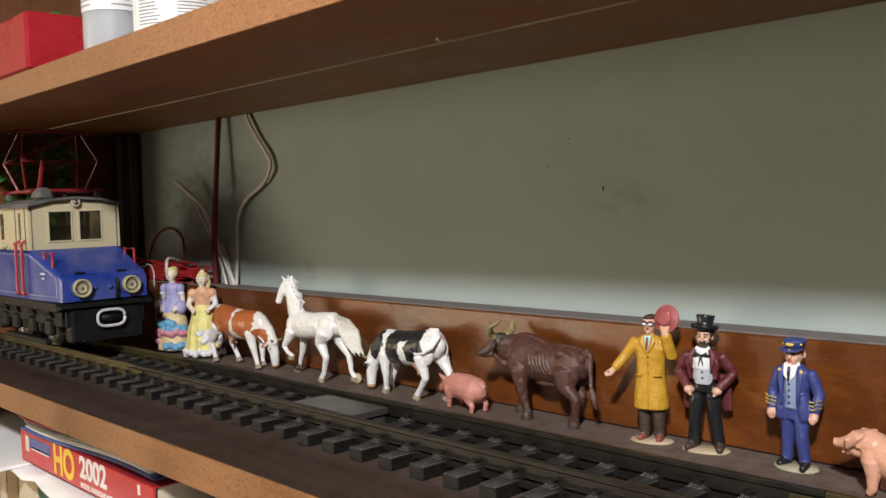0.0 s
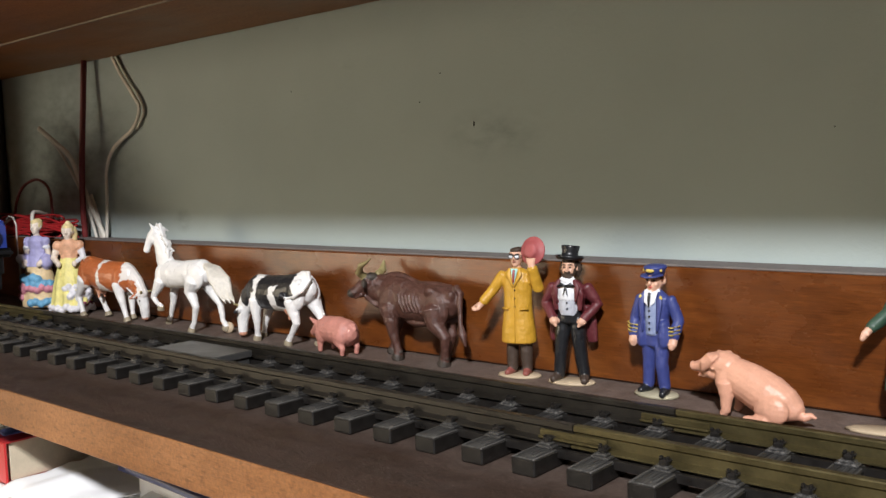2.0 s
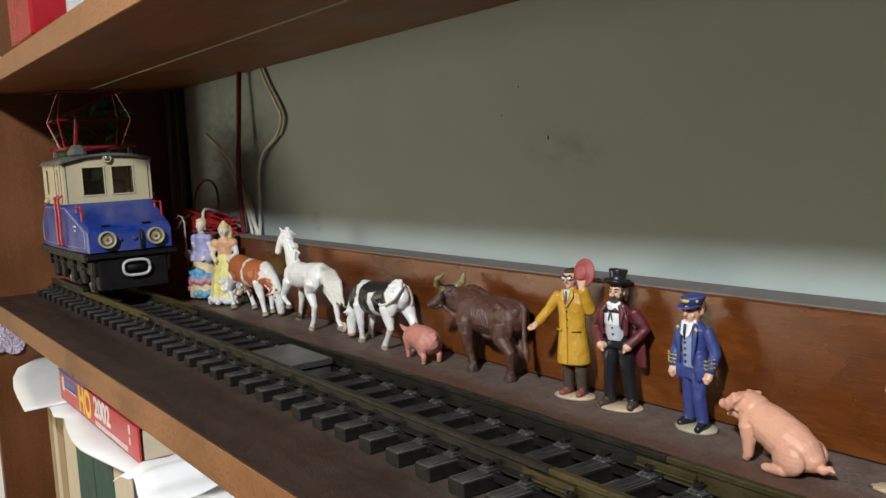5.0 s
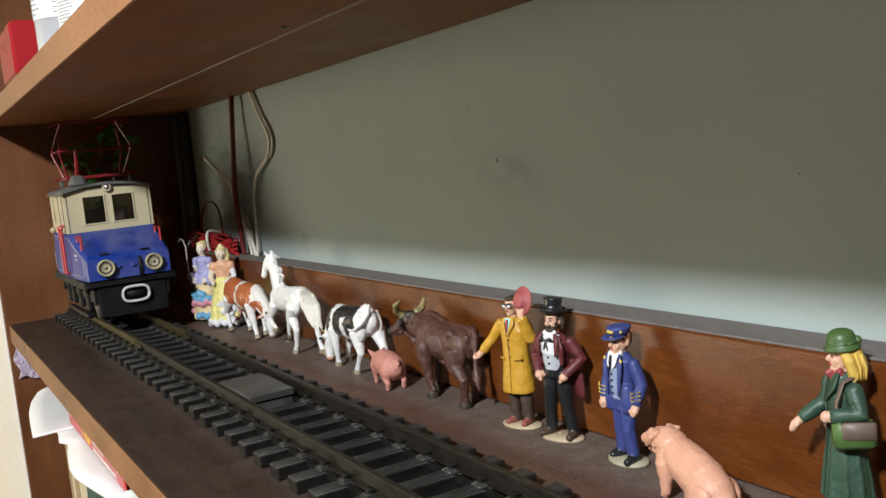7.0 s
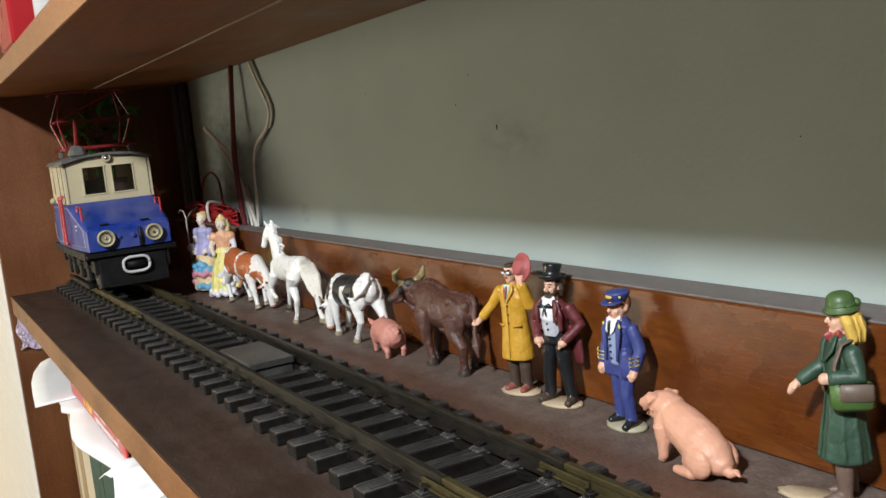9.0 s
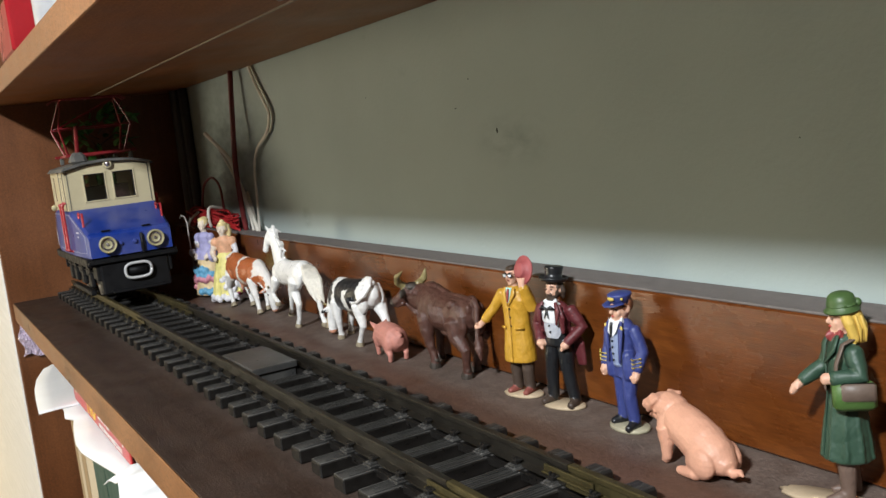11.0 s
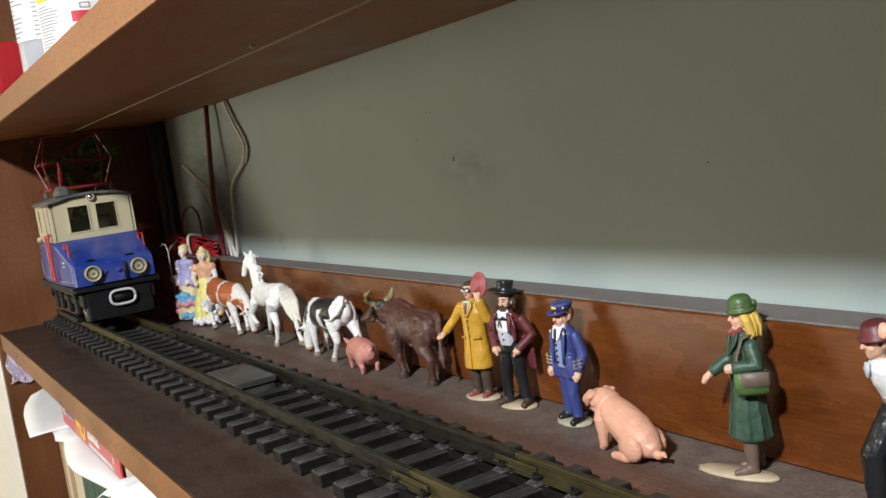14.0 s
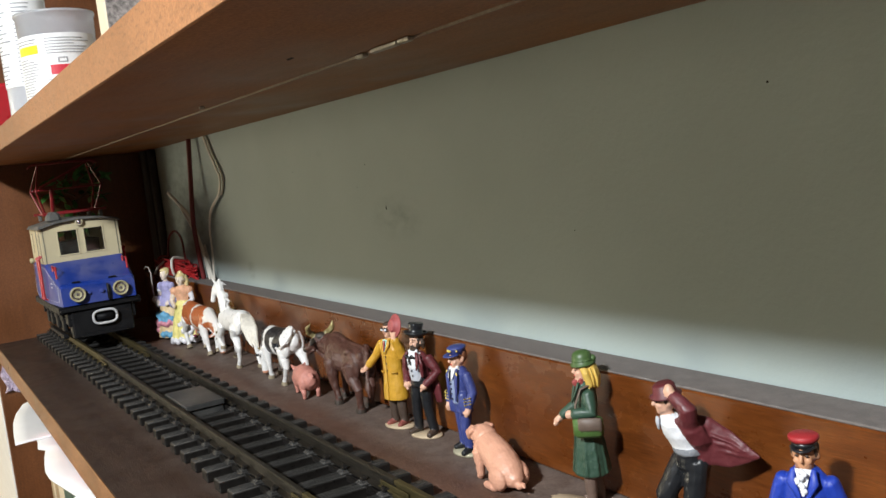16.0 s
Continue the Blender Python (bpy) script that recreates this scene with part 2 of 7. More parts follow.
# ---- mesh helpers ----
class Clay:
    """Collects shapes, each with a material number, into one mesh."""

    def __init__(self):
        self.v, self.f, self.m = [], [], []

    def add(self, verts, faces, mat=0):
        k = len(self.v)
        self.v += [tuple(p) for p in verts]
        self.f += [tuple(i + k for i in f) for f in faces]
        self.m += [mat] * len(faces)

    def tube(self, pts, radii, mat=0, n=12, cap=0.6, ref=(1, 0, 0)):
        """A limb along pts; a radius is a number or (across, along the depth)."""
        pts = [Vector(p) for p in pts]
        rad = [r if isinstance(r, tuple) else (r, r) for r in radii]
        rings = []
        last = len(pts) - 1
        for i, (p, r) in enumerate(zip(pts, rad)):
            t = (pts[min(i + 1, last)] - pts[max(i - 1, 0)]).normalized()
            u = Vector(ref) - t * t.dot(Vector(ref))
            if u.length < 0.25:
                u = Vector((0, 1, 0)) - t * t.y
            u.normalize()
            rings.append((p, u, t.cross(u), r, t))
        full = []
        if cap:
            p, u, w, r, t = rings[0]
            full += [(p - t * cap * min(r) * 0.9, u, w, (r[0] * 0.45, r[1] * 0.45)), (p - t * cap * min(r) * 0.55, u, w, (r[0] * 0.8, r[1] * 0.8))]
        full += [(p, u, w, r) for p, u, w, r, t in rings]
        if cap:
            p, u, w, r, t = rings[-1]
            full += [(p + t * cap * min(r) * 0.55, u, w, (r[0] * 0.8, r[1] * 0.8)), (p + t * cap * min(r) * 0.9, u, w, (r[0] * 0.45, r[1] * 0.45))]
        verts, faces = [], []
        for p, u, w, r in full:
            verts += [p + u * math.cos(2 * math.pi * k / n) * r[0] + w * math.sin(2 * math.pi * k / n) * r[1] for k in range(n)]
        for j in range(len(full) - 1):
            faces += [(j * n + k, j * n + (k + 1) % n, j * n + n + (k + 1) % n, j * n + n + k) for k in range(n)]
        faces += [tuple(range(n - 1, -1, -1)), tuple((len(full) - 1) * n + k for k in range(n))]
        self.add(verts, faces, mat)

    def ball(self, c, r, mat=0, turn=(0, 0, 0), n=14, rings=9):
        r = r if isinstance(r, tuple) else (r, r, r)
        e = Euler([radians(a) for a in turn]).to_matrix()
        verts = [Vector((0, 0, -1))]
        for j in range(1, rings):
            a = -math.pi / 2 + math.pi * j / rings
            verts += [Vector((math.cos(a) * math.cos(2 * math.pi * k / n), math.cos(a) * math.sin(2 * math.pi * k / n), math.sin(a))) for k in range(n)]
        verts.append(Vector((0, 0, 1)))
        faces = [(0, 1 + (k + 1) % n, 1 + k) for k in range(n)]
        for j in range(rings - 2):
            faces += [(1 + j * n + k, 1 + j * n + (k + 1) % n, 1 + j * n + n + (k + 1) % n, 1 + j * n + n + k) for k in range(n)]
        top = len(verts) - 1
        faces += [(top, top - n + k, top - n + (k + 1) % n) for k in range(n)]
        self.add([e @ Vector((v.x * r[0], v.y * r[1], v.z * r[2])) + Vector(c) for v in verts], faces, mat)

    def box(self, c, s, mat=0, turn=(0, 0, 0), bevel=0.0, taper=1.0):
        """A box of size s round c, its edges chamfered by bevel; taper narrows its top."""
        e = Euler([radians(a) for a in turn]).to_matrix()
        hx, hy, hz = (a / 2 for a in s)
        if bevel <= 0:
            verts = [(x * hx * (taper if z > 0 else 1), y * hy * (taper if z > 0 else 1), z * hz) for z in (-1, 1) for y in (-1, 1) for x in (-1, 1)]
            faces = [(0, 2, 3, 1), (4, 5, 7, 6), (0, 1, 5, 4), (2, 6, 7, 3), (0, 4, 6, 2), (1, 3, 7, 5)]
        else:
            b = min(bevel, hx * 0.9, hy * 0.9, hz * 0.9)
            loop = [(hx - b, -hy), (hx, -hy + b), (hx, hy - b), (hx - b, hy), (-hx + b, hy), (-hx, hy - b), (-hx, -hy + b), (-hx + b, -hy)]
            verts = []
            for z, k in ((-hz, b), (-hz + b, 0), (hz - b, 0), (hz, b)):
                q = taper if z > 0 else 1
                verts += [((x - math.copysign(k, x)) * q, (y - math.copysign(k, y)) * q, z) for x, y in loop]
            faces = [tuple(range(7, -1, -1)), tuple(range(24, 32))]
            for j in range(3):
                faces += [(j * 8 + k, j * 8 + (k + 1) % 8, j * 8 + 8 + (k + 1) % 8, j * 8 + 8 + k) for k in range(8)]
        self.add([e @ Vector(v) + Vector(c) for v in verts], faces, mat)

    def lathe(self, c, profile, mat=0, n=24, turn=(0, 0, 0)):
        """A solid of turning round its own z from (radius, height) pairs."""
        e = Euler([radians(a) for a in turn]).to_matrix()
        verts, faces = [], []
        for r, z in profile:
            verts += [e @ Vector((r * math.cos(2 * math.pi * k / n), r * math.sin(2 * math.pi * k / n), z)) + Vector(c) for k in range(n)]
        for j in range(len(profile) - 1):
            faces += [(j * n + k, j * n + (k + 1) % n, j * n + n + (k + 1) % n, j * n + n + k) for k in range(n)]
        faces += [tuple(range(n - 1, -1, -1)), tuple((len(profile) - 1) * n + k for k in range(n))]
        self.add(verts, faces, mat)

    def prism(self, outline, y0, y1, mat=0):
        """An outline in x and z, drawn out from y0 to y1."""
        n = len(outline)
        verts = [(x, y0, z) for x, z in outline] + [(x, y1, z) for x, z in outline]
        faces = [tuple(range(n)), tuple(range(2 * n - 1, n - 1, -1))] + [(k, n + k, n + (k + 1) % n, (k + 1) % n) for k in range(n)]
        self.add(verts, faces, mat)

    def mesh(self, name, mats, smooth=True):
        me = bpy.data.meshes.new(name)
        me.from_pydata(self.v, [], self.f)
        for m in mats:
            me.materials.append(MATS[m])
        for p, k in zip(me.polygons, self.m):
            p.material_index, p.use_smooth = k, smooth
        bm = bmesh.new()
        bm.from_mesh(me)
        bmesh.ops.recalc_face_normals(bm, faces=bm.faces)
        bm.to_mesh(me)
        bm.free()
        return me


def sculpt(name, clay, mats, voxel=0.0006, rounds=3, extra=None, lumps=1.0):
    """Melts the shapes of clay into one skin, keeps each shape's paint, and adds extra's shapes as they are."""
    from mathutils import noise
    from mathutils.bvhtree import BVHTree
    src = clay.mesh(name, mats)
    tmp = new("tmp", src)
    r = tmp.modifiers.new("r", "REMESH")
    r.mode, r.voxel_size = "VOXEL", voxel
    s = tmp.modifiers.new("s", "SMOOTH")
    s.factor, s.iterations = 0.5, rounds
    got = tmp.evaluated_get(bpy.context.evaluated_depsgraph_get())
    me = bpy.data.meshes.new_from_object(got)
    tree = BVHTree.FromPolygons([v.co for v in src.vertices], [tuple(p.vertices) for p in src.polygons])
    kinds = [p.material_index for p in src.polygons]
    verts, faces = [v.co.copy() for v in me.vertices], [tuple(p.vertices) for p in me.polygons]
    # paint goes by the shape whose skin lies nearest
    kind = [kinds[tree.find_nearest(p.center)[2]] for p in me.polygons]
    bpy.data.objects.remove(tmp)
    out = Clay()
    # slight unevenness of a cast and hand-painted figure
    verts = [v + (noise.noise_vector(v * 210.0) * 0.00030 + noise.noise_vector(v * 620.0) * 0.00014) * lumps for v in verts]
    out.v, out.f, out.m = [tuple(v) for v in verts], faces, kind
    if extra:
        skin = len(kind)
        out.add(extra.v, extra.f)
        out.m[skin:] = extra.m
    return new(name, out.mesh(name, mats))


def part(name, clay, mats, parent=None, label="", smooth=False):
    ob = new(name, clay.mesh(name, mats if isinstance(mats, list) else [mats], smooth))
    if parent:
        ob.parent = parent
    if label:
        ob["label"] = label
    return ob


def slab(name, lo, hi, mat, parent=None, label="", bevel=0.0015):
    c = Clay()
    c.box([(p + q) / 2 for p, q in zip(lo, hi)], [q - p for p, q in zip(lo, hi)], 0, bevel=bevel)
    return part(name, c, mat, parent, label)


def thing(name, at=(0, 0, 0), rz=0.0, **tags):
    ob = new(name)
    ob.empty_display_size = 0.02
    ob.matrix_basis = pose(*at, 0, 0, rz)
    return tagged(ob, **tags)


# ---- the large structure ----
WALL, PANEL, RIGHT = 0.565, -1.27, 1.30
FLOOR, CEIL = -1.35, 1.12
BOARD, THICK = 0.2765, 0.024
tagged(slab("wall_north", (-4.2, WALL, FLOOR), (2.6, WALL + 0.12, CEIL), "grey_plaster", bevel=0), "grey-green painted plaster wall with scuffs, stains and painted-in corner shade", "wall", kind="structure")
tagged(slab("wall_alcove", (-4.2, 0.289, FLOOR), (PANEL - 0.018, WALL - 0.002, CEIL), "woven_wallpaper", bevel=0.002), "cream woven wallpaper on a wall beside the bookcase", "wall", kind="structure")
tagged(slab("wall_west", (-4.32, -2.6, FLOOR), (-4.2, WALL + 0.12, CEIL), "room_plaster", bevel=0), "plain cream plaster wall", "wall", kind="structure")
tagged(slab("wall_east", (2.6, -2.6, FLOOR), (2.72, WALL + 0.12, CEIL), "room_plaster", bevel=0), "plain cream plaster wall", "wall", kind="structure")
tagged(slab("wall_south", (-4.32, -2.72, FLOOR), (2.72, -2.6, CEIL), "room_plaster", bevel=0), "plain cream plaster wall", "wall", kind="structure")
tagged(slab("floor", (-4.32, -2.72, FLOOR - 0.1), (2.72, WALL + 0.12, FLOOR), "floor_wood", bevel=0), "brown wooden floor", "floor", kind="structure")
tagged(slab("ceiling", (-4.32, -2.72, CEIL), (2.72, WALL + 0.12, CEIL + 0.1), "room_plaster", bevel=0), "plain cream ceiling", "ceiling", kind="structure")

case = thing("bookcase", (0, 0, FLOOR), label="built-in reddish-brown varnished wooden bookcase with thick shelves", category="bookcase")


def case_part(name, lo, hi, mat, label="", bevel=0.0015):
    up = Vector((0, 0, -FLOOR))
    return slab(name, Vector(lo) + up, Vector(hi) + up, mat, case, label, bevel)


case_part("side_panel", (PANEL - 0.018, 0.291, FLOOR), (PANEL, WALL - 0.002, CEIL - 0.05), "panel_wood", "varnished wooden side panel")
case_part("side_panel", (RIGHT, 0.291, FLOOR), (RIGHT + 0.018, WALL - 0.002, CEIL - 0.05), "panel_wood")
FB, FS, SEAM = 0.3044, 0.2954, 0.4358
for z, front, top in ((BOARD, FB, "underside_wood"), (0.0 - 0.0255, FS, "dusty_shelf"), (-0.36, FS, "varnished_wood"), (0.62, FB, "underside_wood")):
    case_part("shelf", (PANEL + 0.0005, front + 0.0012, z), (RIGHT - 0.0005, SEAM - 0.0012 if z == BOARD else WALL - 0.001, z + 0.0255 if z < 0 else z + THICK), top, bevel=0.0003)
    case_part("shelf_edge", (PANEL + 0.0005, front, z + 0.0002), (RIGHT - 0.0005, front + 0.0012, (z + 0.0255 if z < 0 else z + THICK) - 0.0002), "veneer_edge" if z < 0 else "chipboard_edge", "pale wood front edge", bevel=0.0004)
case_part("shelf", (PANEL + 0.0005, SEAM + 0.0012, BOARD), (RIGHT - 0.0005, WALL - 0.001, BOARD + THICK), "underside_wood")
case_part("seam_bead", (PANEL + 0.0005, SEAM - 0.0011, BOARD - 0.0012), (RIGHT - 0.0005, SEAM + 0.0011, BOARD + 0.01), "pale_bead", "pale filler bead in the joint of the board", bevel=0.0005)
for x, y, n in ((-0.167, 0.4330, 0.010), (-0.135, 0.4315, 0.030), (-0.112, 0.4312, 0.012), (-0.438, 0.4200, 0.004)):
    case_part("staple", (x - n / 2, y - 0.0018, BOARD - 0.0028), (x + n / 2, y + 0.0022, BOARD - 0.0003), "scrap_metal", "bent scrap of metal in the board's underside", bevel=0.0006)
case_part("screw_hole", (-0.1760, 0.3912, BOARD - 0.0006), (-0.1700, 0.3930, BOARD + 0.001), "hole_dark", bevel=0.0002)
LEDGE, LEDGE_TOP = 0.5358, 0.0774
ledge = thing("back_ledge", (0, LEDGE, 0), label="varnished reddish-brown board against the wall with a dusty grey top", category="ledge")
slab("board", (PANEL + 0.001, 0, 0.0008), (RIGHT - 0.001, WALL - LEDGE - 0.001, LEDGE_TOP - 0.0015), "ledge_wood", ledge, bevel=0.001)
slab("dust_layer", (PANEL + 0.001, 0.0004, LEDGE_TOP - 0.0015), (RIGHT - 0.001, WALL - LEDGE - 0.001, LEDGE_TOP), "ledge_dust", ledge, "grey dust on the top edge", bevel=0.0005)

# ---- the toy railway track ----
paint("rail_dark", (0.040, 0.035, 0.028), 0.42, 0.7, spread=0.3, scale=60)
paint("rail_brass", (0.098, 0.080, 0.035), 0.42, 0.7, spread=0.35, scale=60)
paint("sleeper_plastic", (0.011, 0.0098, 0.0088), 0.34, scale=200, spread=0.45, relief=0.45)
MATS["sleeper_plastic"].node_tree.nodes["Principled BSDF"].inputs["Specular IOR Level"].default_value = 0.42


def sleeper_top_material():
    """Black plastic with a moulded wood grain that holds pale dust."""
    m, nt, b = shader("sleeper_grain", 0.45)
    g = noise_tex(nt, 1.0, (900, 26, 900), detail=4, rough=0.65, distort=0.4)
    c = ramp(nt, g, [(0.34, (0.012, 0.0115, 0.011)), (0.52, (0.036, 0.035, 0.033)), (0.70, (0.120, 0.114, 0.106))])
    d = noise_tex(nt, 70.0, detail=4)
    c = mix(nt, 0.5, c, ramp(nt, d, [(0.3, (0.55,) * 3), (0.7, (1.3,) * 3)]), "MULTIPLY")
    nt.links.new(c, b.inputs["Base Color"])
    bump(nt, b, g, 0.6, 0.0006)


sleeper_top_material()
paint("plate_grey", (0.044, 0.044, 0.043), 0.34, scale=60, dust=0.2)

TRACK_NODES = ((-1.268, 0.4030), (-0.835, 0.4065), (-0.205, 0.4062), (1.25, 0.4020))


def track_y(x):
    """The track's middle line, which wavers a little along the shelf."""
    for (x0, y0), (x1, y1) in zip(TRACK_NODES, TRACK_NODES[1:]):
        if x <= x1:
            s = (x - x0) / (x1 - x0)
            return y0 + (y1 - y0) * s
    return TRACK_NODES[-1][1]


track = thing("railway_track", (0, 0, 0), label="dark model railway track on plastic sleepers along the shelf", category="track")
PITCH, GAUGE, RAIL_TOP = 0.0296, 0.0505, 0.0195


def sleeper_mesh(knob):
    """A plastic sleeper: dark flanks, wood-grained top with ridges, and two clips to each rail."""
    c = Clay()
    c.box((0, 0, 0.0040), (0.0130, 0.103, 0.0080), 0, bevel=0.0007)
    c.box((0, 0, 0.0079), (0.0120, 0.1020, 0.0010), 1, bevel=0.0003)
    for k in range(5):
        c.box((-0.0044 + k * 0.0022, (k % 3 - 1) * 0.003, 0.0085), (0.0007, 0.094 - 0.006 * (k % 2), 0.0004), 1)
    for s in (-1, 1):
        c.box((0, s * GAUGE / 2, 0.0090), (0.0098, 0.0190, 0.0014), 1, bevel=0.0004)
        for q in (-1, 1):
            y = s * GAUGE / 2 + q * 0.0058
            c.box((0, y + q * 0.0006, 0.0101), (0.0068, 0.0046, 0.0014), 1, bevel=0.0004)
            c.box((0, y - q * 0.0004, 0.0115), (0.0042, 0.0034, 0.0030), 0, bevel=0.0006)
            c.box((0, y - q * 0.0016, 0.0127), (0.0056, 0.0028, 0.0012), 0, bevel=0.0004)
            for e in (-1, 1):
                c.box((e * 0.0015, y - q * 0.0004, 0.0133 + knob / 2), (0.0014, 0.0018, 0.0008 + knob), 0, bevel=0.0003)
    return c.mesh("sleeper", ["sleeper_plastic", "sleeper_grain"], smooth=False)


sleeper_data, knobbed_data = sleeper_mesh(0.0), sleeper_mesh(0.0008)
PLATE_X = -0.546
x = -0.2245 - 34 * PITCH
while x < 1.26:
    ob = new("sleeper", sleeper_data if x < -0.2 else knobbed_data)
    slope = (track_y(x + 0.01) - track_y(x - 0.01)) / 0.02
    ob.matrix_basis = pose(x, track_y(x), 0.0002, 0, 0, math.degrees(math.atan(slope)))
    ob.parent = track
    x += PITCH


def rail(x0, x1, side, mat):
    """One length of rail: foot, web and head swept along the track's line."""
    prof = [(-0.0044, 0.0096), (0.0044, 0.0096), (0.0044, 0.0105), (0.0010, 0.0117), (0.0010, 0.0158), (0.0021, 0.0168), (0.0021, 0.0189), (0.0016, RAIL_TOP), (-0.0016, RAIL_TOP), (-0.0021, 0.0189), (-0.0021, 0.0168), (-0.0010, 0.0158), (-0.0010, 0.0117), (-0.0044, 0.0105)]
    steps = max(2, int((x1 - x0) / 0.05))
    c, n = Clay(), len(prof)
    verts, faces = [], []
    for i in range(steps + 1):
        px = x0 + (x1 - x0) * i / steps
        verts += [(px, track_y(px) + side * GAUGE / 2 + a, b) for a, b in prof]
    for i in range(steps):
        faces += [(i * n + k, i * n + n + k, i * n + n + (k + 1) % n, i * n + (k + 1) % n) for k in range(n)]
    faces += [tuple(range(n)), tuple(range((steps + 1) * n - 1, steps * n - 1, -1))]
    c.add(verts, faces)
    return part("rail", c, mat, track)


for side in (-1, 1):
    JOINTS = (-0.836, -0.213 if side < 0 else -0.187)
    rail(-1.262, JOINTS[0] - 0.0004, side, "rail_brass")
    rail(JOINTS[0] + 0.0004, JOINTS[1] - 0.0004, side, "rail_dark")
    rail(JOINTS[1] + 0.0004, 1.255, side, "rail_brass")
    for j in JOINTS:
        c = Clay()
        y = track_y(j) + side * GAUGE / 2
        for q in (-1, 1):
            c.box((j, y + q * 0.0021, 0.0139), (0.036, 0.0016, 0.0034), 0, bevel=0.0005)
            c.box((j, y + q * 0.0030, 0.0120), (0.036, 0.0034, 0.0012), 0, bevel=0.0004)
        part("rail_joiner", c, "rail_brass", track, "brass rail joiner")
# tie bars that link the sleepers under the rails
for side in (-1, 1):
    for q in (-1, 1):
        px = -1.26
        while px < 1.22:
            c = Clay()
            qx = px + 0.3
            a, b = (Vector((t, track_y(t) + side * GAUGE / 2 + q * 0.0062, 0.0068)) for t in (px, min(qx, 1.25)))
            c.box((a + b) / 2, ((b - a).length, 0.0022, 0.0040), 0, turn=(0, 0, math.degrees(math.atan2(b.y - a.y, b.x - a.x))))
            part("tie_bar", c, "sleeper_plastic", track)
            px = qx
c = Clay()
c.box((PLATE_X, track_y(PLATE_X), 0.0138), (0.074, 0.0360, 0.0050), 0, bevel=0.0006)
c.box((PLATE_X, track_y(PLATE_X), 0.0080), (0.070, 0.0330, 0.0070), 0)
part("contact_plate", c, "plate_grey", track, "flat grey contact plate between the rails")

# ---- toy figures ----
for key, col, r in (("skin", (0.62, 0.36, 0.25), 0.5), ("skin_tan", (0.52, 0.26, 0.14), 0.5), ("coat_yellow", (0.50, 0.27, 0.025), 0.45), ("dark_brown", (0.055, 0.036, 0.026), 0.5), ("hair_brown", (0.045, 0.027, 0.017), 0.6), ("hair_russet", (0.16, 0.055, 0.022), 0.6),
                    ("tan_base", (0.46, 0.36, 0.24), 0.6), ("olive_base", (0.36, 0.33, 0.23), 0.6), ("pale_cloth", (0.72, 0.73, 0.75), 0.5), ("mint_cloth", (0.35, 0.62, 0.58), 0.5), ("tie_red", (0.25, 0.04, 0.04), 0.5),
                    ("maroon", (0.105, 0.018, 0.022), 0.5), ("pink_felt", (0.33, 0.075, 0.075), 0.55), ("black_gloss", (0.012, 0.013, 0.015), 0.32), ("navy", (0.036, 0.050, 0.19), 0.48),
                    ("vest_blue", (0.22, 0.27, 0.42), 0.5), ("vest_grey", (0.45, 0.47, 0.52), 0.5), ("gold", (0.62, 0.47, 0.10), 0.4), ("coat_green", (0.030, 0.066, 0.042), 0.48), ("hat_green", (0.055, 0.105, 0.030), 0.5),
                    ("bag_green", (0.065, 0.130, 0.032), 0.4), ("bag_brown", (0.12, 0.085, 0.065), 0.5), ("blond", (0.58, 0.38, 0.075), 0.55), ("blue_coat", (0.013, 0.042, 0.34), 0.50), ("cap_red", (0.32, 0.02, 0.025), 0.5),
                    ("boot_brown", (0.13, 0.085, 0.065), 0.5), ("shoe_red", (0.24, 0.07, 0.055), 0.5), ("lip_red", (0.5, 0.08, 0.07), 0.5), ("glass_grey", (0.62, 0.64, 0.68), 0.3), ("belt_grey", (0.22, 0.23, 0.25), 0.4)):
    paint(key, col, r, spread=0.14, scale=150, relief=0.15)


def limb(c, a, b, d, r, mat, end=None):
    """An arm or a leg through three joints."""
    c.tube([a, tuple((p + q) / 2 for p, q in zip(a, b)), b, tuple((p + q) / 2 for p, q in zip(b, d)), d], [r[0], r[0] * 0.97, r[1], (r[1] + r[2]) / 2, r[2]], mat)
    if end is not None:
        way = (Vector(d) - Vector(b)).normalized()
        c.ball(Vector(d) + way * r[2] * 0.9, (r[2] * 1.0, r[2] * 0.8, r[2] * 1.3), end)


